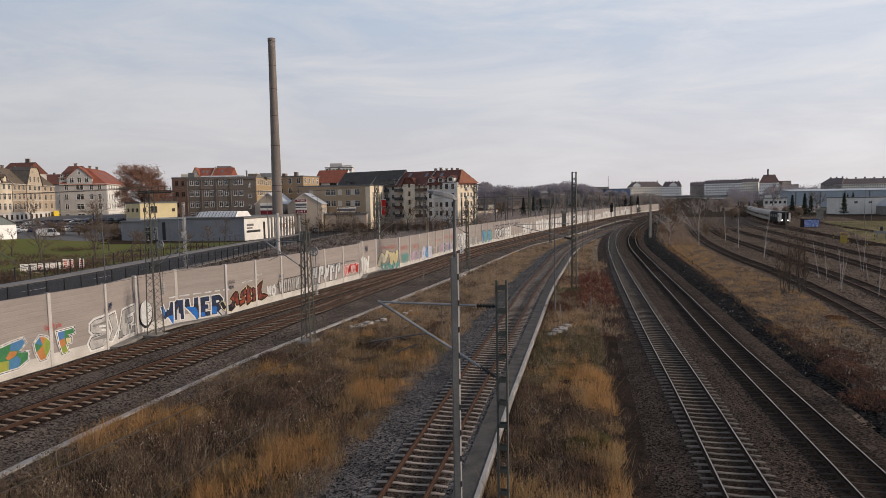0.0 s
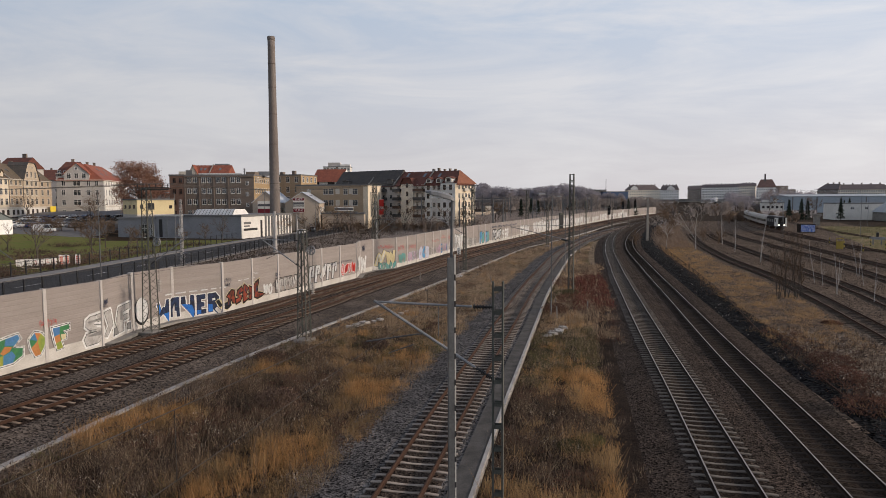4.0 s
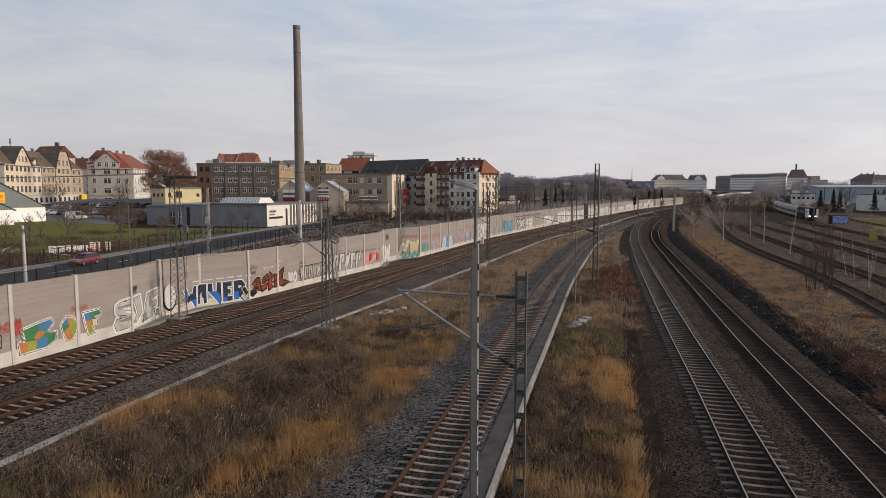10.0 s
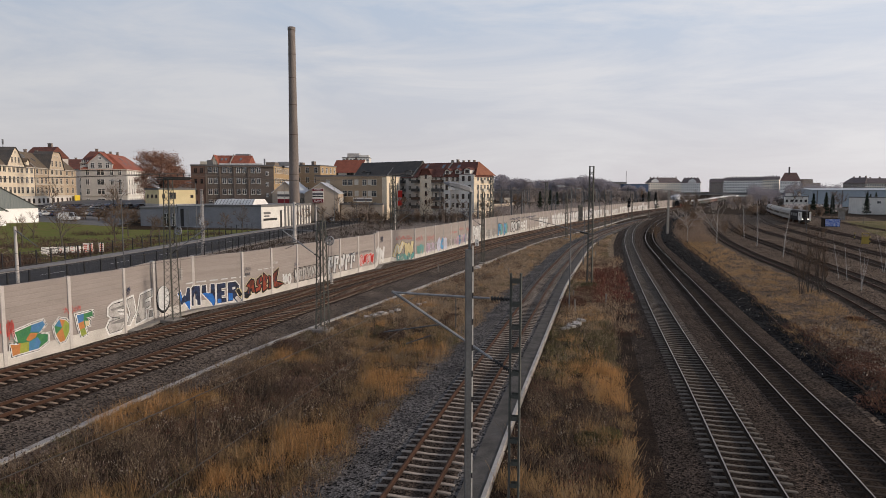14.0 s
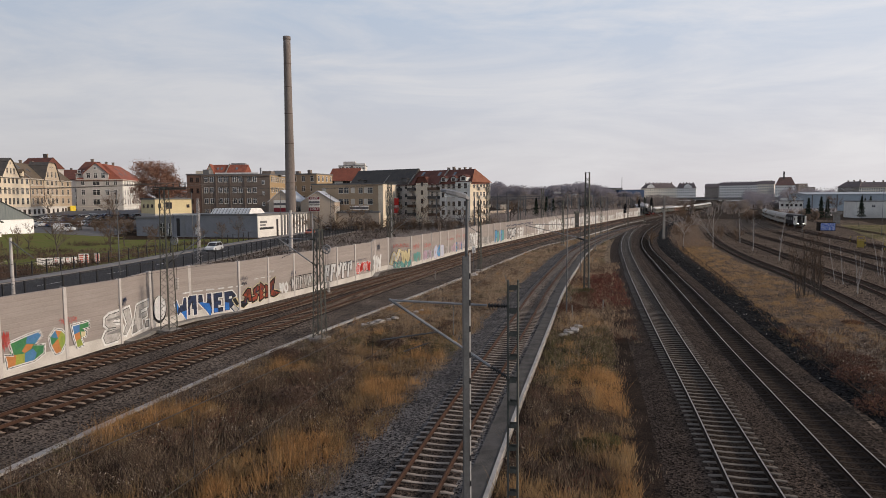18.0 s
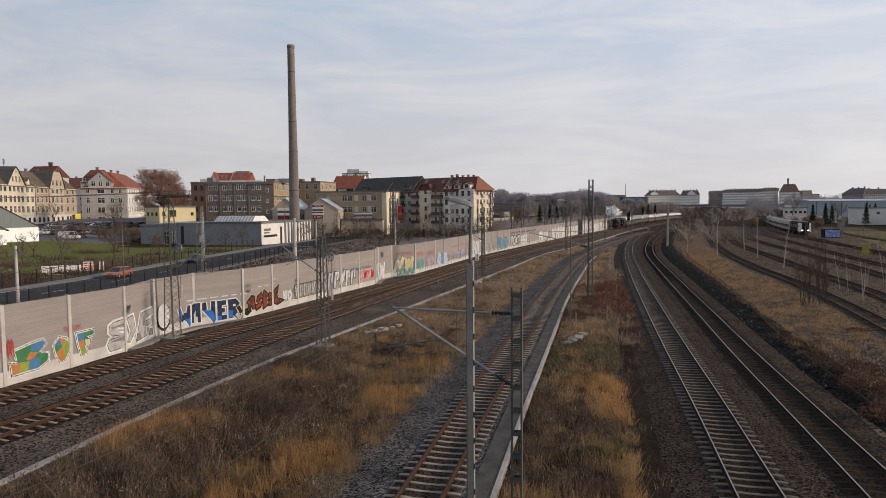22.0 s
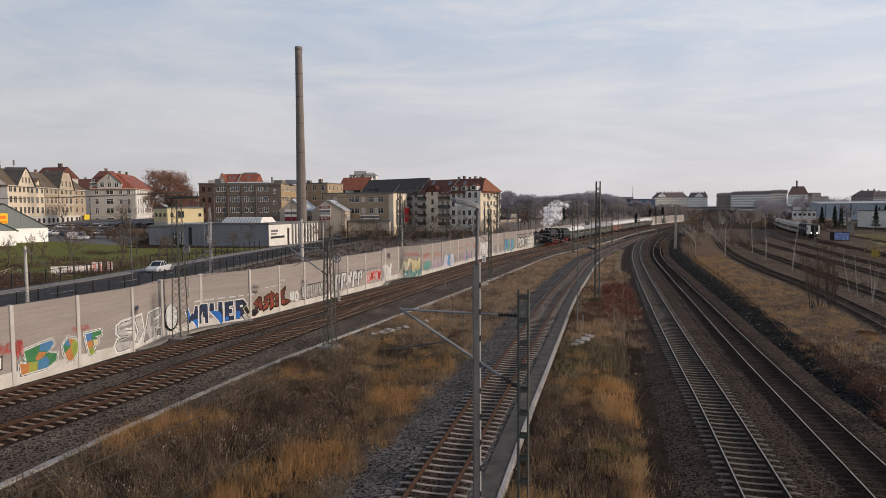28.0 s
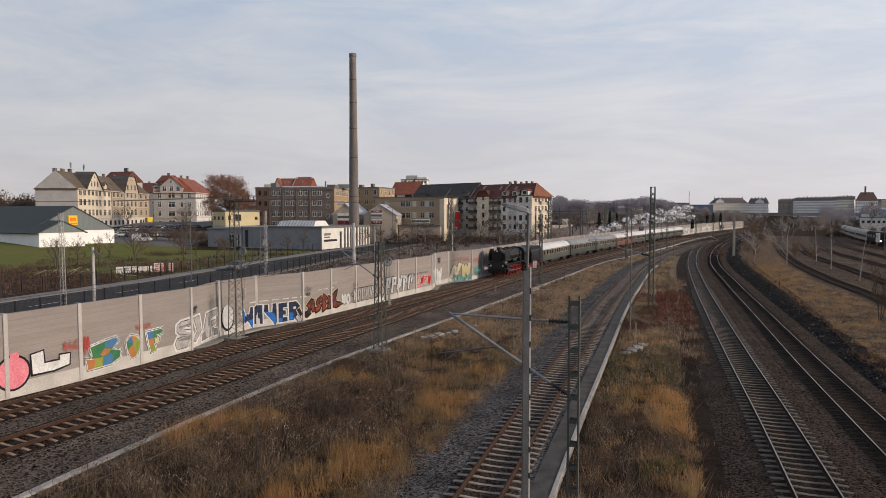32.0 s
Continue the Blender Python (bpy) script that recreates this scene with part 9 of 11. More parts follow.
for x, y, h, s in VERGE_TREES + YARD_TREES:
    bare_tree("bare_tree", x, y, h, s, "bare winter tree beside the road", "bark", 4, 0.55, None, "bare trees")
for x, y, h, s in ((-104, 262, 18, 71), (-118, 282, 17, 72), (29, 240, 12, 73), (33, 262, 13, 74), (150, 470, 14, 75), (180, 500, 16, 76), (205, 330, 13, 77), (190, 345, 14, 78), (240, 390, 14, 79), (128, 330, 10, 80), (140, 350, 11, 81), (148, 318, 10, 82)):
    bare_tree("tall_tree", x, y, h, s, "tall bare tree with a fine crown", "bark", 4, 0.5, None, "tall bare trees")


for k in range(34):
    x = -33 + k * 1.55 + 0.6 * math.sin(k * 2.3)
    y = 200 + 3.0 * math.sin(k * 1.7) + (4 if x > -8 else 0)
    bare_tree("shrub_tree", x, y, 3.2 + 1.6 * abs(math.sin(k * 1.1)), 200 + k, "bare brown shrub along the yard walls", "twig", 3, 0.8, 0.05, "bare shrubs", stems=3)


for k in range(16):
    x, y = -107 + 1.5 * k + 1.2 * math.sin(k * 2.1), 186 + 2.5 * math.sin(k * 1.3) + 0.3 * k
    bare_tree("shrub_tree", x, y, 3.6 + 2.2 * abs(math.sin(k * 0.9)), 300 + k, "bare brown shrub at the edge of the car park", "twig", 3, 0.8, 0.05, "bare shrubs", stems=3)


def leafy_oak(x, y, h, r):
    t = empty("oak_tree", pose(x, y, ground_z(x, y)), "broad oak still full of withered brown leaves", "tree")
    rng = random.Random(6)
    bm = bmesh.new()
    rod(bm, (0, 0, -0.5), (0, 0, h * 0.45), 0.55, 0.4, 9)
    tips = []
    for i in range(16):
        a = i * 2.4; e = rng.uniform(0.1, 1.35)
        d = Vector((math.cos(a) * math.cos(e), math.sin(a) * math.cos(e), math.sin(e)))
        s = Vector((0, 0, h * rng.uniform(0.25, 0.45)))
        q = s + Vector((d.x * r * 0.8, d.y * r * 0.8, d.z * h * 0.5)); rod(bm, s, q, 0.2, 0.05, 5); tips.append(q)
    part("trunk", bm, M["bark"], t)
    g = np.random.default_rng(3)
    cs = []
    for i in range(440):
        d = g.normal(0, 1, 3); d /= np.linalg.norm(d)
        k = g.uniform(0.55, 1.0)
        lump = 1 + 0.18 * math.sin(3 * d[0] + 5 * d[2]) + 0.12 * math.sin(7 * d[1])
        c = d * k * lump * np.array([r, r, h * 0.42]) + [0, 0, h * 0.58]
        if c[2] < h * 0.14:
            continue
        cs.append(c + g.normal(0, 0.5 + 0.02 * r, (90, 3)) * [1, 1, 0.8])
    c = np.vstack(cs)
    v = (c[:, None, :] + g.normal(0, 0.14, (len(c), 3, 3))).reshape(-1, 3)
    quick("crown", v, np.arange(len(v)).reshape(-1, 3), M["oak_leaf"], t)


leafy_oak(-94.5, 226, 21.5, 7.6)


def conifer(x, y, h, label="dark green spruce tree standing alone"):
    t = empty("spruce", pose(x, y, ground_z(x, y)), label, "tree", "spruces")
    g = np.random.default_rng(int(x * 3 + y) % 1000)
    bm = bmesh.new(); rod(bm, (0, 0, -0.4), (0, 0, h), 0.22, 0.03, 6); part("trunk", bm, M["bark"], t)
    n = 2600
    f = g.uniform(0.06, 1, n) ** 0.8
    a = g.uniform(0, 6.28, n)
    rr = (1 - f) * h * 0.26 * g.uniform(0.3, 1.0, n) * (0.8 + 0.3 * np.sin(f * 40))
    c = np.c_[np.cos(a) * rr, np.sin(a) * rr, f * h - rr * 0.35]
    v = (c[:, None, :] + g.normal(0, 0.2, (n, 3, 3)) * [1, 1, 0.6]).reshape(-1, 3)
    quick("crown", v, np.arange(n * 3).reshape(-1, 3), M["conifer"], t)


for x, y, h in ((-150, 215, 15), (48, 300, 9), (58, 330, 9), (63, 338, 8), (122, 372, 10), (128, 378, 10), (168, 288, 9.5), (172.5, 286, 10), (175.7, 286.5, 9), (196, 294, 10), (262, 385, 10), (262, 390, 9)):
    conifer(x, y, h)


def woods(name, spots, label, seed, material, leaf=0.32, per=1500, stem=0.25):
    """Far woods: twiggy domed crowns, joined."""
    g = np.random.default_rng(seed)
    vs = []
    for x, y, h in spots:
        z = ground_z(x, y)
        r = h * g.uniform(0.28, 0.42)
        d = g.normal(0, 1, (per, 3)); d /= np.linalg.norm(d, axis=1)[:, None]
        c = d * (g.uniform(0.2, 1.0, per) ** 0.45)[:, None] * [r, r, h * 0.42] + [x, y, z + h * 0.58]
        vs.append((c[:, None, :] + g.normal(0, leaf, (per, 3, 3)) * [1, 1, 1.1]).reshape(-1, 3))
        k = 10
        a = g.uniform(-r * 0.7, r * 0.7, (k, 2))
        t = np.zeros((k, 3, 3)); t[:, 0, :2] = [x, y] + a - stem; t[:, 1, :2] = [x, y] + a + stem; t[:, 2, :2] = [x, y] + a * 0.8
        t[:, 0, 2] = t[:, 1, 2] = z; t[:, 2, 2] = z + h * 0.9
        vs.append(t.reshape(-1, 3))
    v = np.vstack(vs)
    tagged(quick(name, v, np.arange(len(v)).reshape(-1, 3), material), label, "woods", kind="stuff")


g = np.random.default_rng(18)
spots = [(x, y, h) for x, y, h in zip(g.uniform(-26, 24, 34), g.uniform(199, 211, 34), g.uniform(3.0, 5.5, 34)) if not (-24 < x < -15.5 and y > 205)]
woods("thicket_row", spots, "bare brown thicket below the tenement row", 12, M["brushdark"], 0.10, 360, 0.05)
g = np.random.default_rng(8)
spots = []
for i in range(170):
    px = g.uniform(885, 1150)
    d = g.uniform(600, 760)
    top = 26 - 9 * abs(math.sin(px * 0.021)) - max(0, px - 1070) * 0.16
    h = (max(top, 9) + g.uniform(-5, 1)) * d / 1150 + 9.75
    spots.append(((px - 784) / 1150 * d, d, max(h, 12)))
woods("woods_far", spots, "bare woods in the distance with haze put into their colour", 1, M["woods"])
spots = [((px - 784) / 1150 * d, d, h) for px, d, h in [(g.uniform(890, 1235), g.uniform(440, 590), g.uniform(6, 12)) for _ in range(90)]]
woods("thicket_far", spots, "dark bare thicket before the woods", 2, M["scrub"], 0.25, 800)
spots = [((px - 784) / 1150 * d, d, h) for px, d, h in [(g.uniform(1180, 1420), g.uniform(360, 560), g.uniform(4, 9)) for _ in range(26)] if abs((px - 784) / 1150 * d - float(np.interp(d, WALL_Y, WALL_X))) > 16]
woods("thicket_right", spots, "brown thicket beside the far curve", 3, M["scrub"], 0.2, 800)
spots = [((px - 784) / 1150 * d, d, h) for px, d, h in [(g.uniform(1345, 1490), g.uniform(268, 330), g.uniform(2.5, 5)) for _ in range(20)]]
woods("thicket_yard", spots, "bare brown thicket behind the yard", 6, M["brush"], 0.16, 800)
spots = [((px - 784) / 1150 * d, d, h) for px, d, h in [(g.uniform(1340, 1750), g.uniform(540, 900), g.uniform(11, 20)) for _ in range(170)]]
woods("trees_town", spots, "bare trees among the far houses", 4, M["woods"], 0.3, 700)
spots = [((px - 784) / 1150 * d, d, h) for px, d, h in [(g.uniform(-260, 20), g.uniform(200, 330), g.uniform(9, 14)) for _ in range(50)]]
woods("trees_west", spots, "bare trees behind the store", 5, M["twig"], 0.3, 420)

# a thin old pipe on short posts along the top of the bank
t = empty("bank_pipe", None, "thin rusty pipe on short posts along the bank", "pipe")
v, f = sweep(DUCT, DUCT.near_y(28), DUCT.near_y(150), 2.0, [(-0.35 + 0.04 * math.cos(k * math.pi / 3), -0.06 + 0.05 * math.sin(k * math.pi / 3)) for k in range(6)], True)
sheet_mesh("pipe", v, f, M["rail_brown"], t)
for k in range(26):
    s = DUCT.near_y(30) + k * 4.6
    bm = bmesh.new(); box(bm, -0.05, 0.05, -0.05, 0.05, -0.6, 0.02 + 0.4 * (k % 7 == 0)); o = part("post", bm, M["bark"], t); o.matrix_basis = pose(*DUCT.at(s, -0.5), 0)


# ---- the yard side and the far town ----
def east():
    # parked train: dark engine with white cheeks and rounded grey coaches
    grey = mat("pale_grey_coach", (0.30, 0.28, 0.25), (0.24, 0.225, 0.20), 3.0, 0.6)
    ln = BERTH
    s_front = ln.near_y(195)
    for k in range(5):
        length = 18.5 if k == 0 else 26
        a = s_front + (0 if k == 0 else 19.2 + (k - 1) * 26.8)
        (x0, y0), (x1, y1) = ln.at(a), ln.at(a + length)
        m = Matrix.Translation(((x0 + x1) / 2, (y0 + y1) / 2, 0)) @ Matrix.Rotation(math.atan2(y0 - y1, x0 - x1), 4, "Z")
        hl = length / 2
        if k == 0:
            t = empty("diesel_locomotive", m, "dark parked locomotive with white front pillars and lit lamps", "locomotive")
            bm = bmesh.new(); soft_box(bm, -hl, hl - 0.2, -1.45, 1.45, 1.1, 4.0, 0.3); part("body", bm, mat("sooty_black_paint", (0.02, 0.019, 0.02), (0.03, 0.028, 0.028), 1.5, 0.85, spec=0.08), t)
            lit = bpy.data.materials.new("lit_headlight"); lit.use_nodes = True
            lit.node_tree.nodes["Principled BSDF"].inputs["Emission Color"].default_value = (1.0, 0.93, 0.8, 1)
            lit.node_tree.nodes["Principled BSDF"].inputs["Emission Strength"].default_value = 4.0
            for sy in (-1, 1):
                bm = bmesh.new(); soft_box(bm, hl - 3.6, hl - 0.1, sy * 1.42 - 0.06, sy * 1.42 + 0.06, 1.15, 3.75, 0.03); side = part("cab_side", bm, M["white_render"], t, "white cab side")
                bm = bmesh.new(); box(bm, hl - 2.2, hl - 1.1, sy * 1.49 - 0.01, sy * 1.49 + 0.01, 2.4, 3.3); part("cab_window", bm, M["pane_dark"], side)
                bm = bmesh.new(); soft_box(bm, hl - 0.3, hl + 0.02, sy * 1.2 - 0.22, sy * 1.2 + 0.22, 1.2, 3.8, 0.08); part("front_pillar", bm, M["white_render"], t, "white front pillar")
                bm = bmesh.new(); rod(bm, (hl - 0.2, sy * 0.75, 1.55), (hl + 0.05, sy * 0.75, 1.55), 0.16, sides=10); part("headlight", bm, lit, t, "lit white headlight")
                bm = bmesh.new(); rod(bm, (hl - 0.2, sy * 0.87, 1.05), (hl + 0.6, sy * 0.87, 1.05), 0.1, 0.22, 8); part("buffer", bm, M["black"], t)
                for k in range(3):
                    bm = bmesh.new(); box(bm, -hl + 1.5 + 4.2 * k, -hl + 4.4 + 4.2 * k, sy * 1.455 - 0.01, sy * 1.455 + 0.01, 2.3, 3.2); part("vent_grille", bm, M["steel"], t)
            bm = bmesh.new(); soft_box(bm, -hl + 0.3, hl - 0.8, -1.0, 1.0, 4.0, 4.16, 0.05); part("roof_deck", bm, M["felt"], t)
            bm = bmesh.new(); box(bm, hl - 0.21, hl - 0.15, -1.1, 1.1, 2.5, 3.5); part("windscreen", bm, M["pane_dark"], t)
        else:
            t = empty("parked_coach", m, "grey coach with a rounded roof parked in the yard", "coach", "parked coaches")
            bm = bmesh.new()
            ring = [(-1.4, 1.0), (1.4, 1.0), (1.42, 2.8), (1.25, 3.5), (0.7, 3.98), (0, 4.1), (-0.7, 3.98), (-1.25, 3.5), (-1.42, 2.8)]
            loft(bm, [[(x, y * q, 1.0 + (z - 1.0) * q) for y, z in ring] for x, q in ((-hl, 0.86), (-hl + 0.7, 1), (hl - 0.7, 1), (hl, 0.86))]); part("body", bm, grey, t, smooth=False)
            for i in range(10):
                for sy in (-1, 1):
                    bm = bmesh.new(); box(bm, -hl + 2.2 + i * 2.3, -hl + 3.6 + i * 2.3, sy * 1.43 - 0.015, sy * 1.43 + 0.015, 1.95, 2.7); part("window", bm, GLASS, t)
        for x in (-hl * 0.62, hl * 0.62):
            bm = bmesh.new(); box(bm, x - 1.5, x + 1.5, -1.1, 1.1, 0.35, 0.85); b = part("bogie", bm, M["black"], t)
            for dx in (-1.1, 1.1):
                bm = bmesh.new(); rod(bm, (x + dx, -0.8, 0.46), (x + dx, 0.8, 0.46), 0.46, sides=12); part("wheelset", bm, M["rail_rust"], b)
    # low buildings
    white = M["white_render"]
    clad = mat("pale_blue_grey_cladding", (0.33, 0.385, 0.43), (0.27, 0.315, 0.355), 1.0, 0.6, stretch=(6, 6, 1))
    roof = mat("pale_grey_sheet_roof", (0.38, 0.40, 0.42), (0.32, 0.34, 0.36), 3.0, 0.6)
    h = House("white_workshop", (197, 299), (225, 292), 16, -0.4, 7.1, "white flat-roofed workshop with a black panel for its shaded bay", white, "workshop"); h.roof(0, M["felt"])
    # no opening: a black block on the wall paints the bay's shade
    h.block("open_bay", 20.8, 28.4, -0.06, 0.0, 0.2, 6.4, "black", "black panel for the shade inside the bay"); h.block("red_container", 21.5, 24.5, -0.4, -0.07, 0.2, 2.6, "roof_maroon")
    h.windows("front", 2, 1, 4.9, 3, 1.6, 1.2, 4, 16)
    h = House("long_shed", (266, 458), (420, 424), 40, -0.4, 11.2, "long pale blue-grey factory shed", clad, "shed"); h.roof(1.4, roof, 0.0)
    for i in range(10):
        h.block("pilaster", 3 + i * 16, 3.6 + i * 16, -0.3, 0, 0, 11.2, "felt")
    h = House("grey_shed", (201, 267), (262, 246), 26, -0.4, 3.6, "grey shed with a pitched metal roof", M["concrete_dirty"], "shed"); h.roof(6.2, roof, 4.0)
    # the shade inside the shed is likewise a black block on its front
    h.block("open_front", 3, 56, -0.08, 0.0, 0.3, 3.3, "black", "black panel for the shade inside the shed")
    h = House("yard_house", (196, 364), (206.5, 359), 8, -0.4, 7.0, "small white yard building covered in scrawls", white, "yard building"); h.roof(0, M["felt"])
    h.windows("front", 5, 1, 4.6, 3, 1.2, 1.3, frame="frame_dark"); h.block("upper_room", 0.5, 4.2, 1, 5, h.h + 0.45, h.h + 1.9, "white_render"); h.block("upper_room", 6.6, 8.0, 1, 5, h.h + 0.45, h.h + 2.6, "white_render")
    h = House("yard_wall", (176, 327), (208, 331), 0.6, -0.4, 3.6, "long pale wall covered in faded spray paint", mat("sprayed_wall", (0.40, 0.38, 0.37), (0.13, 0.12, 0.14), 1.0, 0.85, c3=(0.5, 0.48, 0.46)), "wall")
    t = empty("spray_shack", pose(113.2, 184.6, -0.35, 0, 0, -14), "low dark shack sprayed blue and white", "shack")
    bm = bmesh.new(); soft_box(bm, -1.9, 2.3, 0, 2.6, 0, 2.6, 0.05); part("wall", bm, M["rail_black"], t)
    bm = bmesh.new(); box(bm, -1.6, 2.2, -0.02, -0.004, 0.3, 2.4); part("blue_paint", bm, mat("blue_and_white_spray", (0.03, 0.10, 0.42), (0.4, 0.45, 0.6), 0.5, 0.7), t, "blue and white spray paint")
    t = empty("concrete_pillar", pose(146.7, 233.5, -0.4, 0, 0, -20), "stumpy concrete pier with a broad head", "pier")
    bm = bmesh.new(); loft(bm, [[(sx * w, sy * w * 0.6, z) for sx, sy in ((-1, -1), (1, -1), (1, 1), (-1, 1))] for z, w in ((0, 1.0), (3.2, 1.0), (3.9, 1.6), (4.5, 1.6))]); part("pier", bm, M["concrete_dirty"], t)
    t = empty("yellow_cage", pose(82.1, 123.0, -0.3, 0, 0, -33), "yellow railed platform beside the yard track", "platform")
    ym = mat("faded_yellow_paint", (0.36, 0.27, 0.06), (0.28, 0.21, 0.05), 1.0, 0.8)
    for sx in (-1, 1):
        for sy in (-1, 1):
            bm = bmesh.new(); bar(bm, (sx * 0.55, sy * 0.5, 0), (sx * 0.55, sy * 0.5, 2.3), 0.1); part("post", bm, ym, t)
    for sy in (-1, 1):
        bm = bmesh.new(); soft_box(bm, -0.5, 0.5, sy * 0.5 - 0.02, sy * 0.5 + 0.02, 0.25, 1.5, 0.01); part("side_panel", bm, ym, t, "dented yellow side panel")
        for z in (1.7, 2.25):
            bm = bmesh.new(); bar(bm, (-0.5, sy * 0.5, z), (0.5, sy * 0.5, z), 0.09); part("rail", bm, ym, t)
            bm = bmesh.new(); bar(bm, (sy * 0.55, -0.45, z), (sy * 0.55, 0.45, z), 0.09); part("rail", bm, ym, t)
    for x, y in ((83.8, 124.2), (80.6, 114.2), (90.9, 122.5), (94, 131), (101, 128), (88.5, 136)):
        t = empty("striped_post", pose(x, y, -0.3), "short yellow and black striped post", "post", "striped posts")
        for i in range(4):
            bm = bmesh.new(); rod(bm, (0, 0, i * 0.4), (0, 0, i * 0.4 + 0.4), 0.08, sides=8); part("band", bm, ym if i % 2 else M["black"], t)
    t = empty("buffer_stop", pose(98.1, 134.7, -0.3, 0, 0, -35), "grey steel buffer stop at a track's end", "buffer stop")
    for sx in (-0.75, 0.75):
        bm = bmesh.new(); bar(bm, (sx, -1.3, 0), (sx, 0, 1.4), 0.2); bar(bm, (sx, 1.6, 0), (sx, 0, 1.4), 0.2); part("strut", bm, M["steel"], t)
    bm = bmesh.new(); soft_box(bm, -1.4, 1.4, -0.25, 0.2, 1.2, 1.75, 0.05); part("beam", bm, M["steel_light"], t)
    bm = bmesh.new(); soft_box(bm, -0.25, 0.25, -0.2, 0.2, 1.8, 2.7, 0.05); part("lamp_box", bm, M["black"], t)
    for x, y, h in ((106, 185, 9), (136, 205, 10), (92, 160, 9), (112, 160, 11), (141, 230, 9.5), (165, 232, 10)):
        pole_lamp(x, y, h, 0.5, "tall grey yard lamp", 0.06, 0, group="yard lamps")
    # overpass
    t = empty("road_overpass", None, "long low concrete road overpass in the distance", "bridge", kind="structure")
    bm = bmesh.new()
    for x0, x1, y0, y1 in ((235, 480, 815, 760),):
        d = Vector((x1 - x0, y1 - y0, 0)); n = Vector((-d.y, d.x, 0)).normalized() * 9
        loft(bm, [[Vector((x, y, 6.0)), Vector((x, y, 7.4)), Vector((x, y, 7.4)) + n, Vector((x, y, 6.0)) + n] for x, y in ((x0, y0), (x1, y1))])
    part("deck", bm, M["concrete_dirty"], t)
    bm = bmesh.new(); bar(bm, (235, 815, 8.1), (480, 760, 8.1), 0.15, 1.2); part("parapet", bm, M["steel"], t)
    for i in range(7):
        f = (i + 0.5) / 7
        bm = bmesh.new(); x, y = 235 + 245 * f, 816 - 55 * f; box(bm, x - 1, x + 1, y, y + 7, -1, 6.0); part("pier", bm, M["concrete_dirty"], t)
    for sx, x, y in ((0, 200, 822), (1, 515, 752)):
        bm = bmesh.new(); loft(bm, [[(x + 35, y - 8, -1), (x - 35, y - 8, -1), (x - 30, y, 7.3), (x + 30, y, 7.3)], [(x + 35, y + 26, -1), (x - 35, y + 26, -1), (x - 30, y + 16, 7.3), (x + 30, y + 16, 7.3)]]); part("ramp", bm, M["soil"], t)
    # blue hall and long flat ware-house under the woods
    h = House("blue_hall", (186, 645), (211, 645), 20, 0, 17.0, "blue metal hall in the distance", mat("blue_cladding", (0.085, 0.125, 0.21), (0.07, 0.105, 0.18), 4, 0.6), "hall"); h.roof(0, M["felt"])
    h = House("flat_store", (120, 660), (192, 655), 20, 0, 19.0, "long grey flat store in the distance", M["concrete_dirty"], "store"); h.roof(0, M["felt"])
    t = empty("radio_mast", pose(187, 640, 0), "thin radio mast in the distance", "mast")
    bm = bmesh.new(); rod(bm, (0, 0, 0), (0, 0, 30), 0.4, 0.2, 6); part("shaft", bm, M["steel"], t)
    # the far rows of houses
    def px(p, d):
        return ((p - 784) / 1150 * d, d)
    def row(name, p0, p1, d0, d1, eave, ridge, wall, roofm, cols, label, rows=4, stacks=5, hip=0.0):
        h = House(name, px(p0, d0), px(p1, d1), 14, 6.5, eave, label, M[wall], "house row", "far house rows")
        h.roof(ridge, M[roofm], hip)
        h.windows("front", cols, rows, 1.5, (h.h - 1.5) / rows, 1.15, 1.6)
        if stacks:
            h.stacks(stacks, 1.3, w=0.6)
        return h
    M["roof_school"] = mat("red_brown_tile_roof", (0.23, 0.135, 0.105), (0.17, 0.105, 0.09), 3.0, 0.9)
    M["far_white"], M["far_cream"] = wall_colour("pale_far_render", (0.86, 0.84, 0.80)), wall_colour("pale_cream_far_render", (0.84, 0.77, 0.65))
    h = row("house_row", 1160, 1218, 890, 890, 22.5, 6.5, "far_cream", "roof_far", 18, "far row of pale houses with a dark hipped roof", 4, 8, 6)
    h.dormer(9, 10, 2.5, "far_white", "roof_far", peak=3.4)
    h = row("house_row", 1218, 1252, 890, 880, 22.0, 6.5, "far_white", "roof_far", 10, "far row of white houses with a dark roof", 4, 5, 3)
    h.dormer(14, 10, 2.5, "far_white", "roof_far", peak=3.6)
    row("house_row", 1268, 1296, 900, 890, 23.5, 4.0, "brick_far", "roof_far", 8, "far brown house with a dark roof", 5, 4)
    row("house_row", 1293, 1362, 880, 850, 25.0, 4.2, "far_white", "roof_far", 24, "far long white house row with a grey roof", 5, 9)
    row("house_row", 1362, 1392, 850, 840, 26.0, 4.0, "far_cream", "roof_far", 9, "far cream house at the end of the row", 5, 4)
    h = row("gabled_hall", 1394, 1430, 800, 790, 24.0, 9.5, "far_white", "roof_school", 9, "tall pale school with a steep weathered roof", 4, 0, 5)
    h.block("chimney", 8.4, 10.2, 5, 8, h.h + 4, h.h + 16.5, "chimney_brick", "tall brick chimney on the roof")
    row("house_row", 1436, 1452, 800, 800, 25.5, 0.0001, "brick_far", "felt", 5, "far dark brown block", 5, 0)
    row("house_row", 1453, 1466, 800, 800, 21.0, 0.0001, "brick_far", "felt", 4, "far low brown block", 4, 0)
    h = row("house_row", 1506, 1545, 620, 600, 18.5, 5.0, "brick_far", "roof_far", 12, "far cream house with a brown roof behind trees", 4, 3, 4)
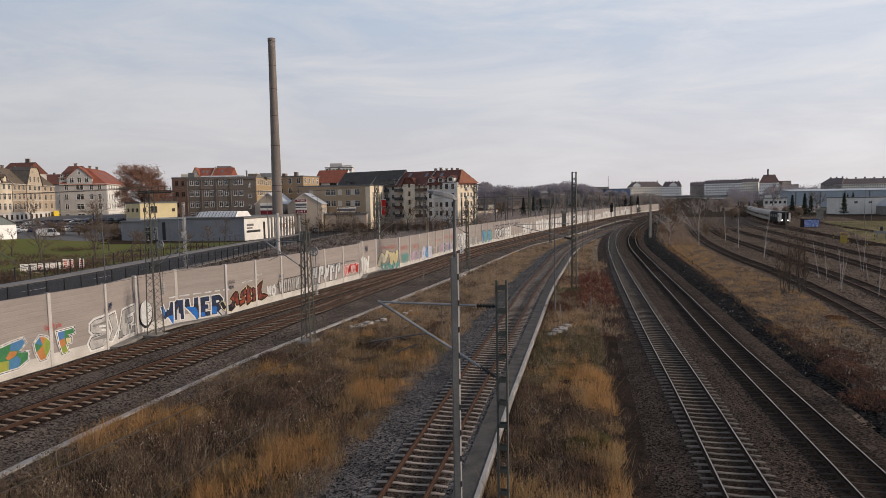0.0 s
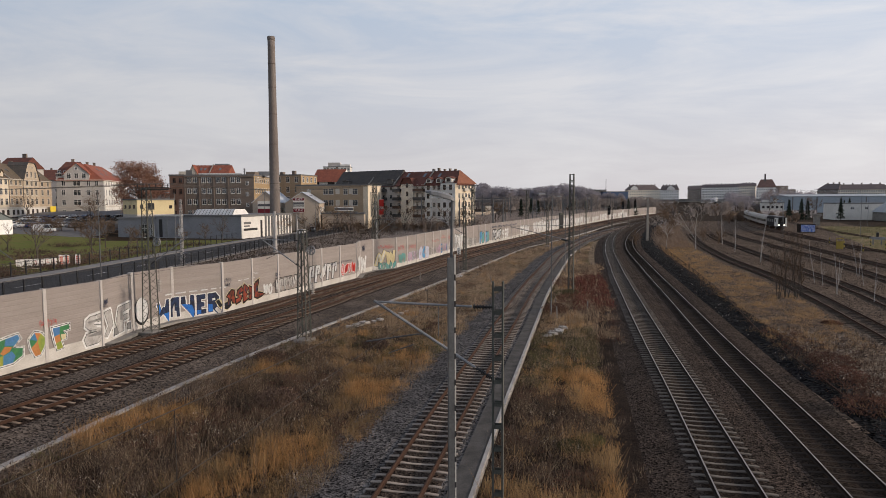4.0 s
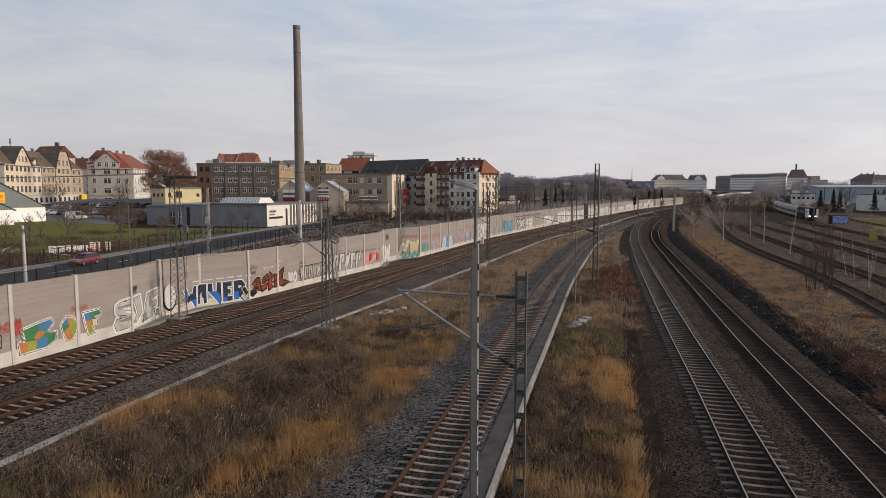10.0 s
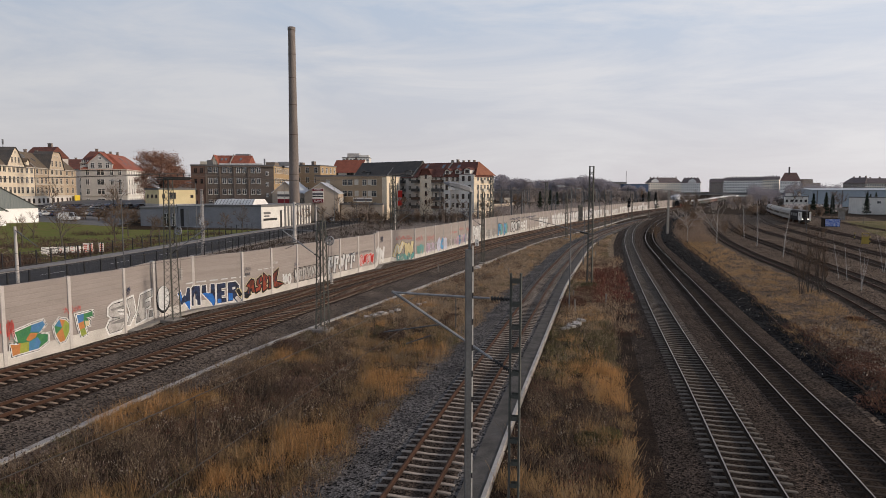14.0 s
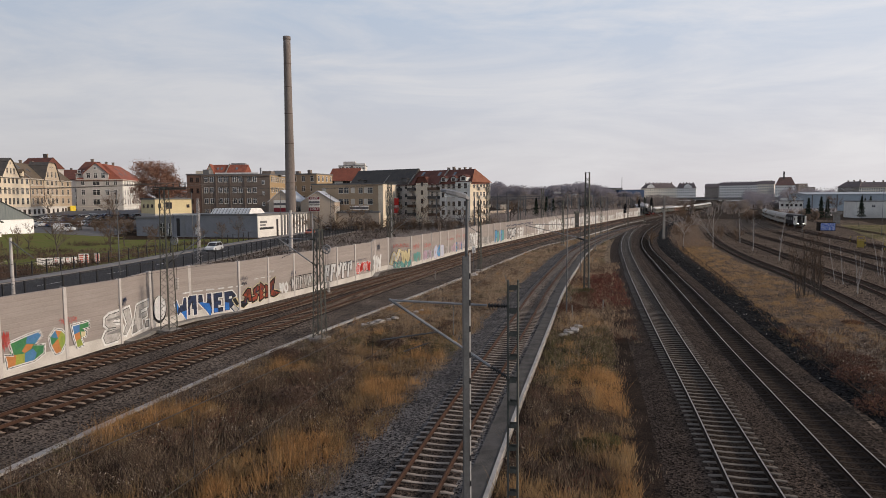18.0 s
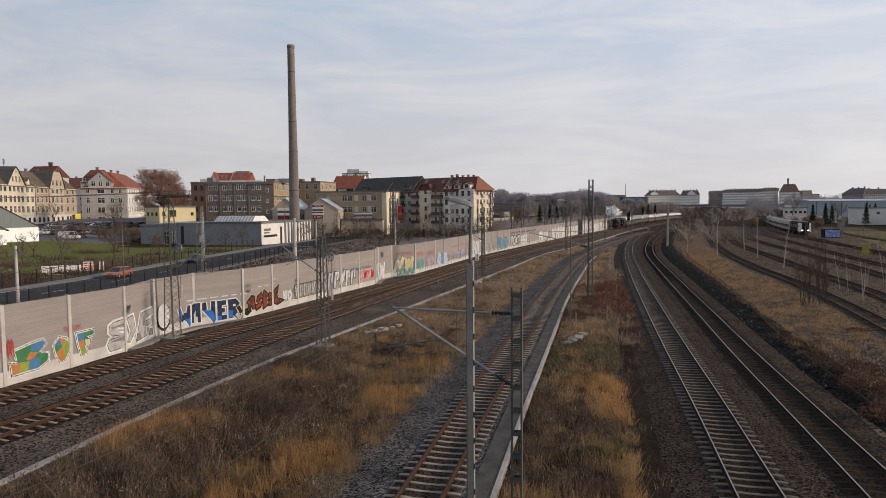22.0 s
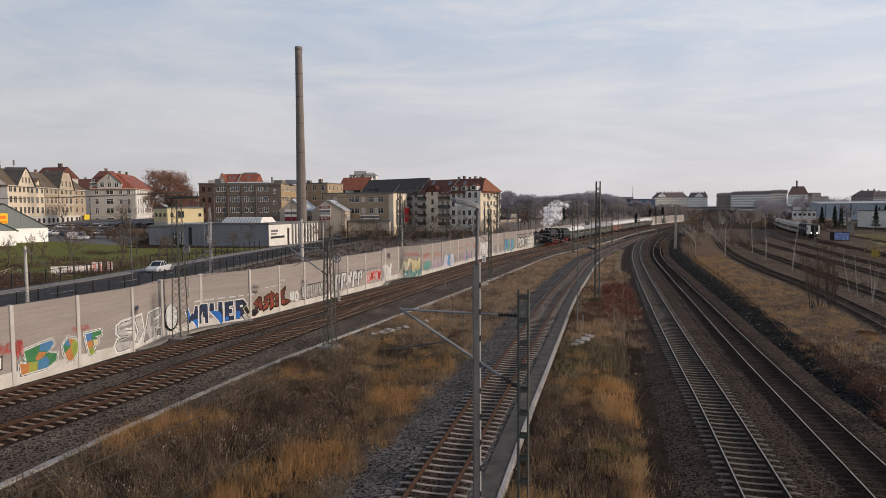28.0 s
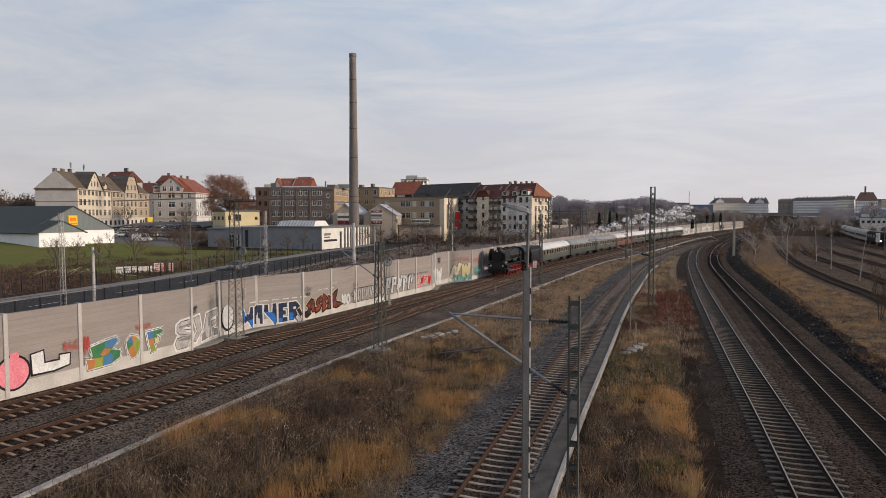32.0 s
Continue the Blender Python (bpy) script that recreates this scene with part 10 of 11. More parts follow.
    row("house_row", 1545, 1640, 600, 585, 18.0, 4.6, "far_cream", "roof_far", 22, "far long house row with brown roofs behind trees", 4, 5, 3)
    row("house_row", 1660, 1720, 500, 490, 22.0, 7.0, "grey_render", "roof_far", 12, "far pale house with a steep brown roof", 4, 3)
    t = empty("church_tower", pose(*px(1646, 900), 6), "far church tower with a needle spire", "church")
    bm = bmesh.new(); box(bm, -1.6, 1.6, -1.6, 1.6, -2, 24); part("tower", bm, M["grey_render"], t)
    bm = bmesh.new(); loft(bm, [[(sx * w, sy * w, z) for sx, sy in ((-1, -1), (1, -1), (1, 1), (-1, 1))] for z, w in ((24, 1.8), (28, 1.2), (43, 0.08))]); part("spire", bm, M["roof_dark"], t)
    # boxes above the barrier on the far left tracks
    for i, (x, y, l) in enumerate(((4, 300, 14), (26, 352, 16), (40, 372, 12))):
        t = empty("freight_wagon", pose(x, y, ground_z(x, y), 0, 0, 62), "pale freight wagon on a far track", "wagon", "far wagons")
        bm = bmesh.new(); soft_box(bm, -l / 2, l / 2, -1.4, 1.4, 1.1, 3.6, 0.1); part("body", bm, M["concrete_dirty"], t)
        bm = bmesh.new(); box(bm, -l / 2 + 1, l / 2 - 1, -1, 1, 0.3, 1.1); part("underframe", bm, M["black"], t)
    # litter on the cinder strip
    rng = random.Random(3)
    for i in range(56):
        s = TB.near_y(rng.uniform(22, 125))
        x, y = TB.at(s, rng.uniform(2.3, 4.9))
        w = rng.uniform(0.02, 0.05) * rng.uniform(0.6, 1.6)
        bm = bmesh.new(); soft_box(bm, -w, w, -w * 0.6, w * 0.6, -0.02, 0.06, 0.02)
        o = tagged(part("litter", bm, M["concrete"] if i % 3 == 0 else M["concrete_dirty"]), "pale scrap of litter on dark cinder", "litter", "litter scraps"); o.matrix_basis = pose(x, y, -0.15, rng.uniform(-20, 20), rng.uniform(-20, 20), rng.uniform(0, 180))
    # fly-tipped branches by the road
    for k in range(14):
        x, y = -66 + rng.uniform(-9, 12), 97 + rng.uniform(-6, 8)
        bm = bmesh.new()
        a = rng.uniform(0, 6.28); rod(bm, (0, 0, 0.1), (math.cos(a) * 2.4, math.sin(a) * 2.4, rng.uniform(0.3, 1.1)), 0.07, 0.03, 5)
        o = tagged(part("cut_branch", bm, M["seed"]), "pale cut branch on a brush heap", "branch", "cut branches"); o.matrix_basis = pose(x, y, ground_z(x, y))


east()


# ---- the steam train ----
M["loco_black"] = mat("oily_loco_black", (0.006, 0.006, 0.0065), (0.013, 0.0125, 0.0125), 1.2, 0.5, 0.0, fine=0.1)
M["loco_red"] = mat("red_frame_paint", (0.20, 0.018, 0.015), (0.14, 0.016, 0.014), 0.8, 0.55)
M["coal"] = mat("coal", (0.012, 0.012, 0.013), (0.022, 0.022, 0.022), 0.5, 0.5, bump=1.0, fine=0.15, kind="voronoi")
M["coach_green"] = mat("grey_green_coach_paint", (0.078, 0.083, 0.069), (0.066, 0.070, 0.060), 3.0, 0.45)
M["coach_dark"] = mat("dark_green_coach_paint", (0.056, 0.064, 0.055), (0.047, 0.054, 0.047), 3.0, 0.45)
M["coach_red"] = mat("red_brown_coach_paint", (0.17, 0.070, 0.050), (0.14, 0.058, 0.044), 3.0, 0.45)
M["roof_pale"] = mat("pale_coach_roof", (0.60, 0.60, 0.59), (0.50, 0.50, 0.49), 3.0, 0.55)
M["roof_grey"] = mat("grey_coach_roof", (0.24, 0.245, 0.25), (0.19, 0.195, 0.20), 3.0, 0.55)
M["steam"] = mat("white_steam", (0.95, 0.95, 0.96), (0.90, 0.90, 0.92), 1.5, 1.0, spec=0.0)
let_through(M["steam"], 0.65)
sn, sl = M["steam"].node_tree.nodes, M["steam"].node_tree.links
s_tex, s_ramp, s_co = sn.new("ShaderNodeTexNoise"), sn.new("ShaderNodeValToRGB"), sn.new("ShaderNodeTexCoord")
s_tex.inputs["Scale"].default_value, s_tex.inputs["Detail"].default_value = 0.8, 7.0
s_ramp.color_ramp.elements[0].position, s_ramp.color_ramp.elements[0].color = 0.44, (0.0, 0.0, 0.0, 1)
s_ramp.color_ramp.elements[1].position, s_ramp.color_ramp.elements[1].color = 0.70, (0.86, 0.86, 0.86, 1)
sl.new(s_co.outputs["Object"], s_tex.inputs["Vector"]); sl.new(s_tex.outputs["Fac"], s_ramp.inputs[0]); s_clear, s_mix = sn.new("ShaderNodeBsdfTransparent"), sn.new("ShaderNodeMixShader")
s_body = sn["Material Output"].inputs["Surface"].links[0].from_socket
sl.new(s_ramp.outputs[0], s_mix.inputs[0]); sl.new(s_clear.outputs[0], s_mix.inputs[1]); sl.new(s_body, s_mix.inputs[2]); sl.new(s_mix.outputs[0], sn["Material Output"].inputs["Surface"])


def wheel_bm(r, w=0.13, spokes=0, sides=20):
    bm = bmesh.new()
    n = sides
    for y0, y1, ro, ri in ((-w / 2, w / 2, r, r * 0.86),):
        rings = []
        for yy, rr in ((y0, ri), (y0, ro), (y1, ro), (y1, ri)):
            rings.append([(rr * math.cos(2 * math.pi * i / n), yy, rr * math.sin(2 * math.pi * i / n)) for i in range(n)])
        rings.append(rings[0])
        loft(bm, rings, caps=False)
    for k in range(spokes):
        a = 2 * math.pi * k / spokes
        bar(bm, (0.1 * math.cos(a), 0, 0.1 * math.sin(a)), (r * 0.88 * math.cos(a), 0, r * 0.88 * math.sin(a)), 0.05, 0.07)
    rod(bm, (0, -w * 0.7, 0), (0, w * 0.7, 0), 0.16, sides=10)
    return bm


DRIVERS, RODS = [], []


def locomotive():
    """A heavy ten-coupled engine; +x is forward, z = 0 the rail head, origin under its middle (13.4 m long)."""
    t = empty("steam_locomotive", None, "black steam locomotive with smoke deflectors and red wheels", "locomotive")
    K, R = M["loco_black"], M["loco_red"]

    def cyl(name, x0, x1, r, z, mat_, r2=None, sides=20, y=0.0, label=""):
        bm = bmesh.new(); rod(bm, (x0, y, z), (x1, y, z), r, r2, sides); return part(name, bm, mat_, t, label, smooth=False)
    cyl("boiler", -3.3, 4.1, 0.92, 3.12, K)
    cyl("smokebox", 4.1, 6.05, 1.0, 3.12, K)
    bm = bmesh.new(); rod(bm, (6.05, 0, 3.12), (6.2, 0, 3.12), 0.88, 0.8, 20); rod(bm, (6.2, 0, 3.12), (6.28, 0, 3.12), 0.25, 0.2, 10); part("smokebox_door", bm, K, t)
    for x in (-2.2, -0.6, 1.0, 2.6, 4.1):
        cyl("boiler_band", x, x + 0.07, 0.945, 3.12, M["loco_black"])
    bm = bmesh.new(); rod(bm, (5.35, 0, 3.95), (5.35, 0, 4.42), 0.38, 0.35, 16); rod(bm, (5.35, 0, 4.42), (5.35, 0, 4.5), 0.42, 0.42, 16); part("chimney", bm, K, t)
    for x, r, h in ((3.1, 0.44, 4.3), (1.2, 0.55, 4.4), (-0.9, 0.44, 4.3)):
        bm = bmesh.new(); rod(bm, (x, 0, 3.75), (x, 0, h - 0.12), r, r, 14); rod(bm, (x, 0, h - 0.12), (x, 0, h), r, r * 0.6, 14); part("dome", bm, K, t)
    bm = bmesh.new(); box(bm, -3.4, -2.2, -1.0, 1.0, 1.6, 3.6); part("firebox", bm, K, t)
    bm = bmesh.new()
    ring = [(-1.48, 1.55), (1.48, 1.55), (1.48, 3.4), (1.2, 3.95), (0.6, 4.2), (-0.6, 4.2), (-1.2, 3.95), (-1.48, 3.4)]
    loft(bm, [[(x, y, z) for y, z in ring] for x in (-5.3, -3.3)]); cab = part("cab", bm, K, t)
    for sy in (-1, 1):
        for x in (-4.9, -4.1):
            bm = bmesh.new(); box(bm, x, x + 0.55, sy * 1.49 - 0.012, sy * 1.49 + 0.012, 2.75, 3.35); part("cab_window", bm, GLASS, cab)
        bm = bmesh.new(); rod(bm, (-3.28, sy * 1.1, 3.4), (-3.26, sy * 1.1, 3.4), 0.22, sides=12); part("front_window", bm, GLASS, cab)
        # smoke deflector, running board, steps
        bm = bmesh.new()
        loft(bm, [[(4.15, sy * (1.32 + d), 2.4), (6.4, sy * (1.30 + d), 2.4), (6.4, sy * (1.30 + d), 3.6), (6.0, sy * (1.18 + d), 4.25), (4.3, sy * (1.18 + d), 4.25), (4.15, sy * (1.22 + d), 4.05)] for d in (0, 0.035)]); part("smoke_deflector", bm, K, t)
        bm = bmesh.new(); box(bm, -3.3, 6.4, sy * 1.12 - 0.32, sy * 1.12 + 0.32, 1.92, 1.98); part("running_board", bm, K, t)
        bm = bmesh.new(); box(bm, -3.3, 6.4, sy * 1.44 - 0.015, sy * 1.44 + 0.015, 1.80, 1.985); part("board_edge", bm, K, t)
        bm = bmesh.new(); rod(bm, (-3.2, sy * 1.0, 3.25), (5.6, sy * 1.05, 3.2), 0.035); rod(bm, (-2.5, sy * 0.98, 2.6), (3.8, sy * 1.0, 2.5), 0.05); part("handrail", bm, M["steel"], t)
        bm = bmesh.new(); rod(bm, (0.4, sy * 1.1, 2.35), (2.3, sy * 1.1, 2.35), 0.24, sides=12); part("air_tank", bm, K, t)
        bm = bmesh.new(); rod(bm, (4.5, sy * 1.18, 0.95), (5.75, sy * 1.18, 0.95), 0.42, sides=16); rod(bm, (4.6, sy * 1.15, 1.6), (5.65, sy * 1.15, 1.6), 0.28, sides=12); part("cylinder", bm, K, t)
        bm = bmesh.new(); bar(bm, (-5.0, sy * 1.35, 1.6), (-5.0, sy * 1.35, 0.6), 0.08, 0.5); part("step", bm, K, t)
        bm = bmesh.new(); box(bm, -4.4, 6.2, sy * 0.58 - 0.04, sy * 0.58 + 0.04, 0.75, 1.45); part("frame", bm, R, t, "red main frame")
        bm = bmesh.new(); rod(bm, (6.45, sy * 0.875, 1.06), (6.95, sy * 0.875, 1.06), 0.11, sides=10); rod(bm, (6.95, sy * 0.875, 1.06), (7.02, sy * 0.875, 1.06), 0.24, sides=14); part("buffer", bm, K, t)
        bm = bmesh.new(); rod(bm, (6.2, sy * 0.95, 1.75), (6.45, sy * 0.95, 1.75), 0.17, sides=12); lamp = part("lamp", bm, K, t)
        bm = bmesh.new(); rod(bm, (6.452, sy * 0.95, 1.75), (6.47, sy * 0.95, 1.75), 0.13, sides=12); part("lens", bm, M["frame_white"], lamp)
    bm = bmesh.new(); rod(bm, (6.15, 0, 3.95), (6.35, 0, 3.95), 0.16, sides=12); lamp = part("lamp", bm, K, t)
    bm = bmesh.new(); rod(bm, (6.352, 0, 3.95), (6.37, 0, 3.95), 0.12, sides=12); part("lens", bm, M["frame_white"], lamp)
    bm = bmesh.new(); soft_box(bm, 6.25, 6.45, -1.4, 1.4, 0.75, 1.3, 0.04); part("buffer_beam", bm, K, t)
    bm = bmesh.new(); box(bm, 5.6, 6.4, -1.3, 1.3, 1.32, 1.36); loft(bm, [[(6.4, -1.2, 1.36), (6.4, 1.2, 1.36), (6.15, 1.2, 2.3), (6.15, -1.2, 2.3)], [(6.43, -1.2, 1.36), (6.43, 1.2, 1.36), (6.18, 1.2, 2.3), (6.18, -1.2, 2.3)]]); part("front_apron", bm, K, t)
    r = 0.70
    proto = None
    for x in (-3.0, -1.35, 0.3, 1.95, 3.6):
        for sy in (-1, 1):
            if proto is None:
                proto = part("driving_wheel", wheel_bm(r, spokes=12), R, t, "red spoked driving wheel"); w = proto
            else:
                w = new("driving_wheel", proto.data); w.parent = t; w["label"] = "red spoked driving wheel"
            w.matrix_basis = pose(x, sy * 0.75, r); DRIVERS.append((w, x, sy * 0.75, r))
    for sy in (-1, 1):
        o = part("leading_wheel", wheel_bm(0.425, spokes=9, sides=16), R, t); o.matrix_basis = pose(5.4, sy * 0.75, 0.425)
        DRIVERS.append((o, 5.4, sy * 0.75, 0.425))
        bm = bmesh.new(); box(bm, -3.05, 3.65, -0.03, 0.03, -0.06, 0.06); o = part("coupling_rod", bm, M["steel"], t, "bright coupling rod"); RODS.append((o, 0.0, sy * 0.93, sy))
        bm = bmesh.new(); bar(bm, (0.3, 0, 0), (4.4, 0, 0.25), 0.07, 0.1); o = part("connecting_rod", bm, M["steel"], t); RODS.append((o, 0.0, sy * 1.02, sy))
    return t


def tender():
    t = empty("coal_tender", None, "black round-bottomed tender heaped with coal", "tender")
    K = M["loco_black"]
    bm = bmesh.new()
    ring = [(-0.9, 1.05), (0.9, 1.05), (1.4, 1.5), (1.46, 2.4), (1.42, 3.1), (1.1, 3.55), (-1.1, 3.55), (-1.42, 3.1), (-1.46, 2.4), (-1.4, 1.5)]
    loft(bm, [[(x, y, z) for y, z in ring] for x in (-4.0, 3.4)]); part("tank", bm, K, t)
    bm = bmesh.new(); loft(bm, [[(x, y, z) for y, z in ((-1.0, 3.5), (1.0, 3.5), (0.9, zz), (-0.9, zz))] for x, zz in ((-2.2, 3.65), (-0.8, 4.0), (1.2, 4.1), (3.0, 3.8))]); part("coal", bm, M["coal"], t, "heaped black coal")
    for sy in (-1, 1):
        bm = bmesh.new(); box(bm, -2.6, 3.3, sy * 1.2 - 0.03, sy * 1.2 + 0.03, 3.1, 3.95); part("bunker_side", bm, K, t)
    bm = bmesh.new(); box(bm, -4.2, 3.7, -1.2, 1.2, 0.9, 1.04); part("underframe", bm, M["loco_red"], t)
    wheel = None
    for x in (-3.4, -1.5, 1.1, 3.0):
        for sy in (-1, 1):
            if wheel is None:
                wheel = part("wheel", wheel_bm(0.5, spokes=9, sides=16), M["loco_red"], t); wheel.matrix_basis = pose(x, sy * 0.75, 0.5)
            else:
                again("wheel", wheel, pose(x, sy * 0.75, 0.5), t)
    for x in (-2.45, 2.05):
        for sy in (-1, 1):
            bm = bmesh.new(); box(bm, x - 1.4, x + 1.4, sy * 0.95 - 0.05, sy * 0.95 + 0.05, 0.4, 0.75); part("bogie_frame", bm, M["loco_red"], t)
    for sy in (-1, 1):
        bm = bmesh.new(); rod(bm, (-4.2, sy * 0.875, 1.05), (-4.6, sy * 0.875, 1.05), 0.1, 0.22, 10); part("buffer", bm, K, t)
    return t


def coach(paint_, roof_, label, n_win=9, length=20.2):
    t = empty("railway_coach", None, label, "coach", "coaches of the train")
    hl = length / 2
    bm = bmesh.new(); soft_box(bm, -hl, hl, -1.42, 1.42, 0.95, 3.05, 0.05); body = part("body", bm, M[paint_], t)
    bm = bmesh.new()
    ring = [(-1.47, 2.98), (1.47, 2.98), (1.40, 3.3), (1.1, 3.65), (0.6, 3.88), (0, 3.95), (-0.6, 3.88), (-1.1, 3.65), (-1.40, 3.3)]
    loft(bm, [[(x, y * q, 2.98 + (z - 2.98) * q) for y, z in ring] for x, q in ((-hl - 0.05, 0.9), (-hl + 0.4, 1), (hl - 0.4, 1), (hl + 0.05, 0.9))]); part("roof", bm, M[roof_], t)
    win = None
    for i in range(n_win):
        x = -hl + 2.3 + (length - 4.6) * (i + 0.5) / n_win
        for sy in (-1, 1):
            m = pose(x, sy * 1.425, 2.0, 0, 0, 0 if sy < 0 else 180)
            if win is None:
                bm = bmesh.new(); box(bm, -0.58, 0.58, -0.02, 0.01, -0.05, 0.86); win = part("window", bm, M["seed"], t)
                win.matrix_basis = m
                bm = bmesh.new(); box(bm, -0.5, 0.5, -0.03, -0.022, 0.02, 0.78); pane = part("pane", bm, GLASS, win)
            else:
                w = again("window", win, m, t); p = new("pane", pane.data); p.parent = w
    for sx in (-1, 1):
        for sy in (-1, 1):
            bm = bmesh.new(); box(bm, sx * (hl - 1.0) - 0.4, sx * (hl - 1.0) + 0.4, sy * 1.425 - 0.02, sy * 1.425 + 0.02, 1.0, 2.9); d = part("door", bm, M[paint_], t)
            bm = bmesh.new(); box(bm, sx * (hl - 1.0) - 0.25, sx * (hl - 1.0) + 0.25, sy * 1.452 - 0.006, sy * 1.452 + 0.006, 2.05, 2.75); part("door_window", bm, GLASS, d)
            bm = bmesh.new(); rod(bm, (sx * hl, sy * 0.875, 1.05), (sx * (hl + 0.35), sy * 0.875, 1.05), 0.1, 0.22, 8); part("buffer", bm, M["black"], t)
        bm = bmesh.new(); soft_box(bm, sx * (hl + 0.12) - 0.18, sx * (hl + 0.12) + 0.18, -0.6, 0.6, 1.1, 3.1, 0.05); part("gangway", bm, M["black"], t)
    bm = bmesh.new(); box(bm, -3.2, 3.2, -1.1, 1.1, 0.45, 0.94); part("underframe_box", bm, M["black"], t)
    for x in (-hl * 0.68, hl * 0.68):
        bm = bmesh.new(); box(bm, x - 1.5, x + 1.5, -1.12, 1.12, 0.4, 0.8); b = part("bogie", bm, M["black"], t)
        for dx in (-1.15, 1.15):
            bm = bmesh.new(); rod(bm, (x + dx, -0.8, 0.48), (x + dx, 0.8, 0.48), 0.48, sides=12); part("wheelset", bm, M["rail_rust"], b)
    return t


ENGINE, TENDER = locomotive(), tender()
COACHES = [coach("coach_green", "roof_pale", "grey-green coach with a pale rounded roof"), coach("coach_dark", "roof_grey", "dark green coach with a grey roof"), coach("coach_green", "roof_grey", "grey-green coach with a grey roof"),
           coach("coach_red", "roof_pale", "red-brown dining coach with a pale roof", 8), coach("coach_green", "roof_pale", "grey-green coach in the middle of the train"), coach("coach_dark", "roof_pale", "dark green coach with a pale roof"),
           coach("coach_green", "roof_pale", "grey-green coach near the train's end"), coach("coach_dark", "roof_pale", "dark green last coach of the train")]


def puff(k, r):
    """One billow of steam: a ball swollen into many round lobes."""
    bm = bmesh.new()
    bmesh.ops.create_icosphere(bm, subdivisions=3, radius=r)
    for v in bm.verts:
        d = v.co.normalized()
        lobes = sum((1 - min(1.0, abs(noise.noise(d * f + Vector((k * 3.1, f, 0)))) * 2.2)) ** 2 * w for f, w in ((1.6, 0.38), (3.4, 0.20), (7.0, 0.09)))
        v.co = d * r * (0.72 + lobes)
        v.co.x *= 1.45
        v.co.z *= 0.8
    o = part("steam_puff", bm, M["steam"], smooth=True)
    return tagged(o, "white billow of steam drifting from the locomotive", "steam", "steam billows")


PUFFS = [puff(k, 0.62 + 0.05 * k) for k in range(26)]

CARS = {}
for name, colour, label, style, times in (
        ("white_a", "white", "white hatchback driving along the road", "hatch", [(3.5, 1109.7), (6, 1041.7), (6.5, 1028.0), (7, 1015.6), (7.5, 1003.2), (8, 991.9), (8.5, 982.0)]),
        ("red", "red", "dark red car driving along the road", "hatch", [(8, 1036.0), (9, 1010.5), (9.5, 1000.2), (10, 990.0)]),
        ("white_b", "white", "white estate car driving along the road", "suv", [(14.5, 1112.7), (17, 1057.5), (17.5, 1044.2), (18, 1031.8), (18.5, 1020.3), (19, 1009.2), (19.5, 999.3), (20, 990.5), (20.5, 982.0)]),
        ("orange", "orange", "orange hatchback driving along the road", "hatch", [(20, 1045.0), (20.5, 1031.5), (21.5, 1008.2), (22, 998.7), (22.5, 989.9), (23, 981.0)]),
        ("black", "black", "black car driving along the road", "hatch", [(21.5, 1031.7), (23, 1004.0), (23.5, 994.8), (24, 986.4), (24.5, 978.4)]),
        ("pickup", "white", "white pickup driving along the road", "pickup", [(27.5, 1019.2), (28, 1007.5), (28.5, 996.2), (29, 985.9), (29.5, 976.5)]),
        ("dark", "grey", "dark grey car driving along the road", "hatch", [(31, 1036.7), (32, 1014.0)])):
    CARS[name] = (car(COL[colour], label, Matrix.Identity(4), style, "cars on the road"), times)


# ---- what moves ----
RUN = [(0, 748), (2, 706), (4, 665), (6, 624), (9, 563), (11, 529), (13, 496), (15, 456), (17, 414), (19, 367), (21, 319), (23, 275), (25, 237), (28, 184), (30, 149.6), (31, 131.8), (32, 113.5)]


def run_at(t):
    """How far along the main line the train's front stands, eased between the rows."""
    ts, ss = [a for a, _ in RUN], [b for _, b in RUN]
    i = max(0, min(len(ts) - 2, int(np.searchsorted(ts, t, "right")) - 1))
    sl = np.gradient(ss, ts)
    h, u = ts[i + 1] - ts[i], (t - ts[i]) / (ts[i + 1] - ts[i])
    return (2 * u**3 - 3 * u**2 + 1) * ss[i] + (u**3 - 2 * u**2 + u) * h * sl[i] + (-2 * u**3 + 3 * u**2) * ss[i + 1] + (u**3 - u**2) * h * sl[i + 1]


def on_rails(s_mid, half):
    """A vehicle's pose from its two pivots on the track; it faces the camera's end of the line."""
    (x0, y0), (x1, y1) = L1.at(s_mid - half), L1.at(s_mid + half)
    z0, z1 = rail_z(s_mid - half), rail_z(s_mid + half)
    a = math.atan2(y0 - y1, x0 - x1)
    tilt = math.atan2(z1 - z0, 2 * half)
    return Matrix.Translation(((x0 + x1) / 2, (y0 + y1) / 2, (z0 + z1) / 2)) @ Matrix.Rotation(a, 4, "Z") @ Matrix.Rotation(tilt, 4, "Y")


def drive_pose(s):
    x, y = DRIVE.at(s, -2.6)
    z = max(0.0, ground_z(x, y) + 0.12)
    return Matrix.Translation((x, y, z)) @ Matrix.Rotation(DRIVE.turn(s) + math.pi, 4, "Z")


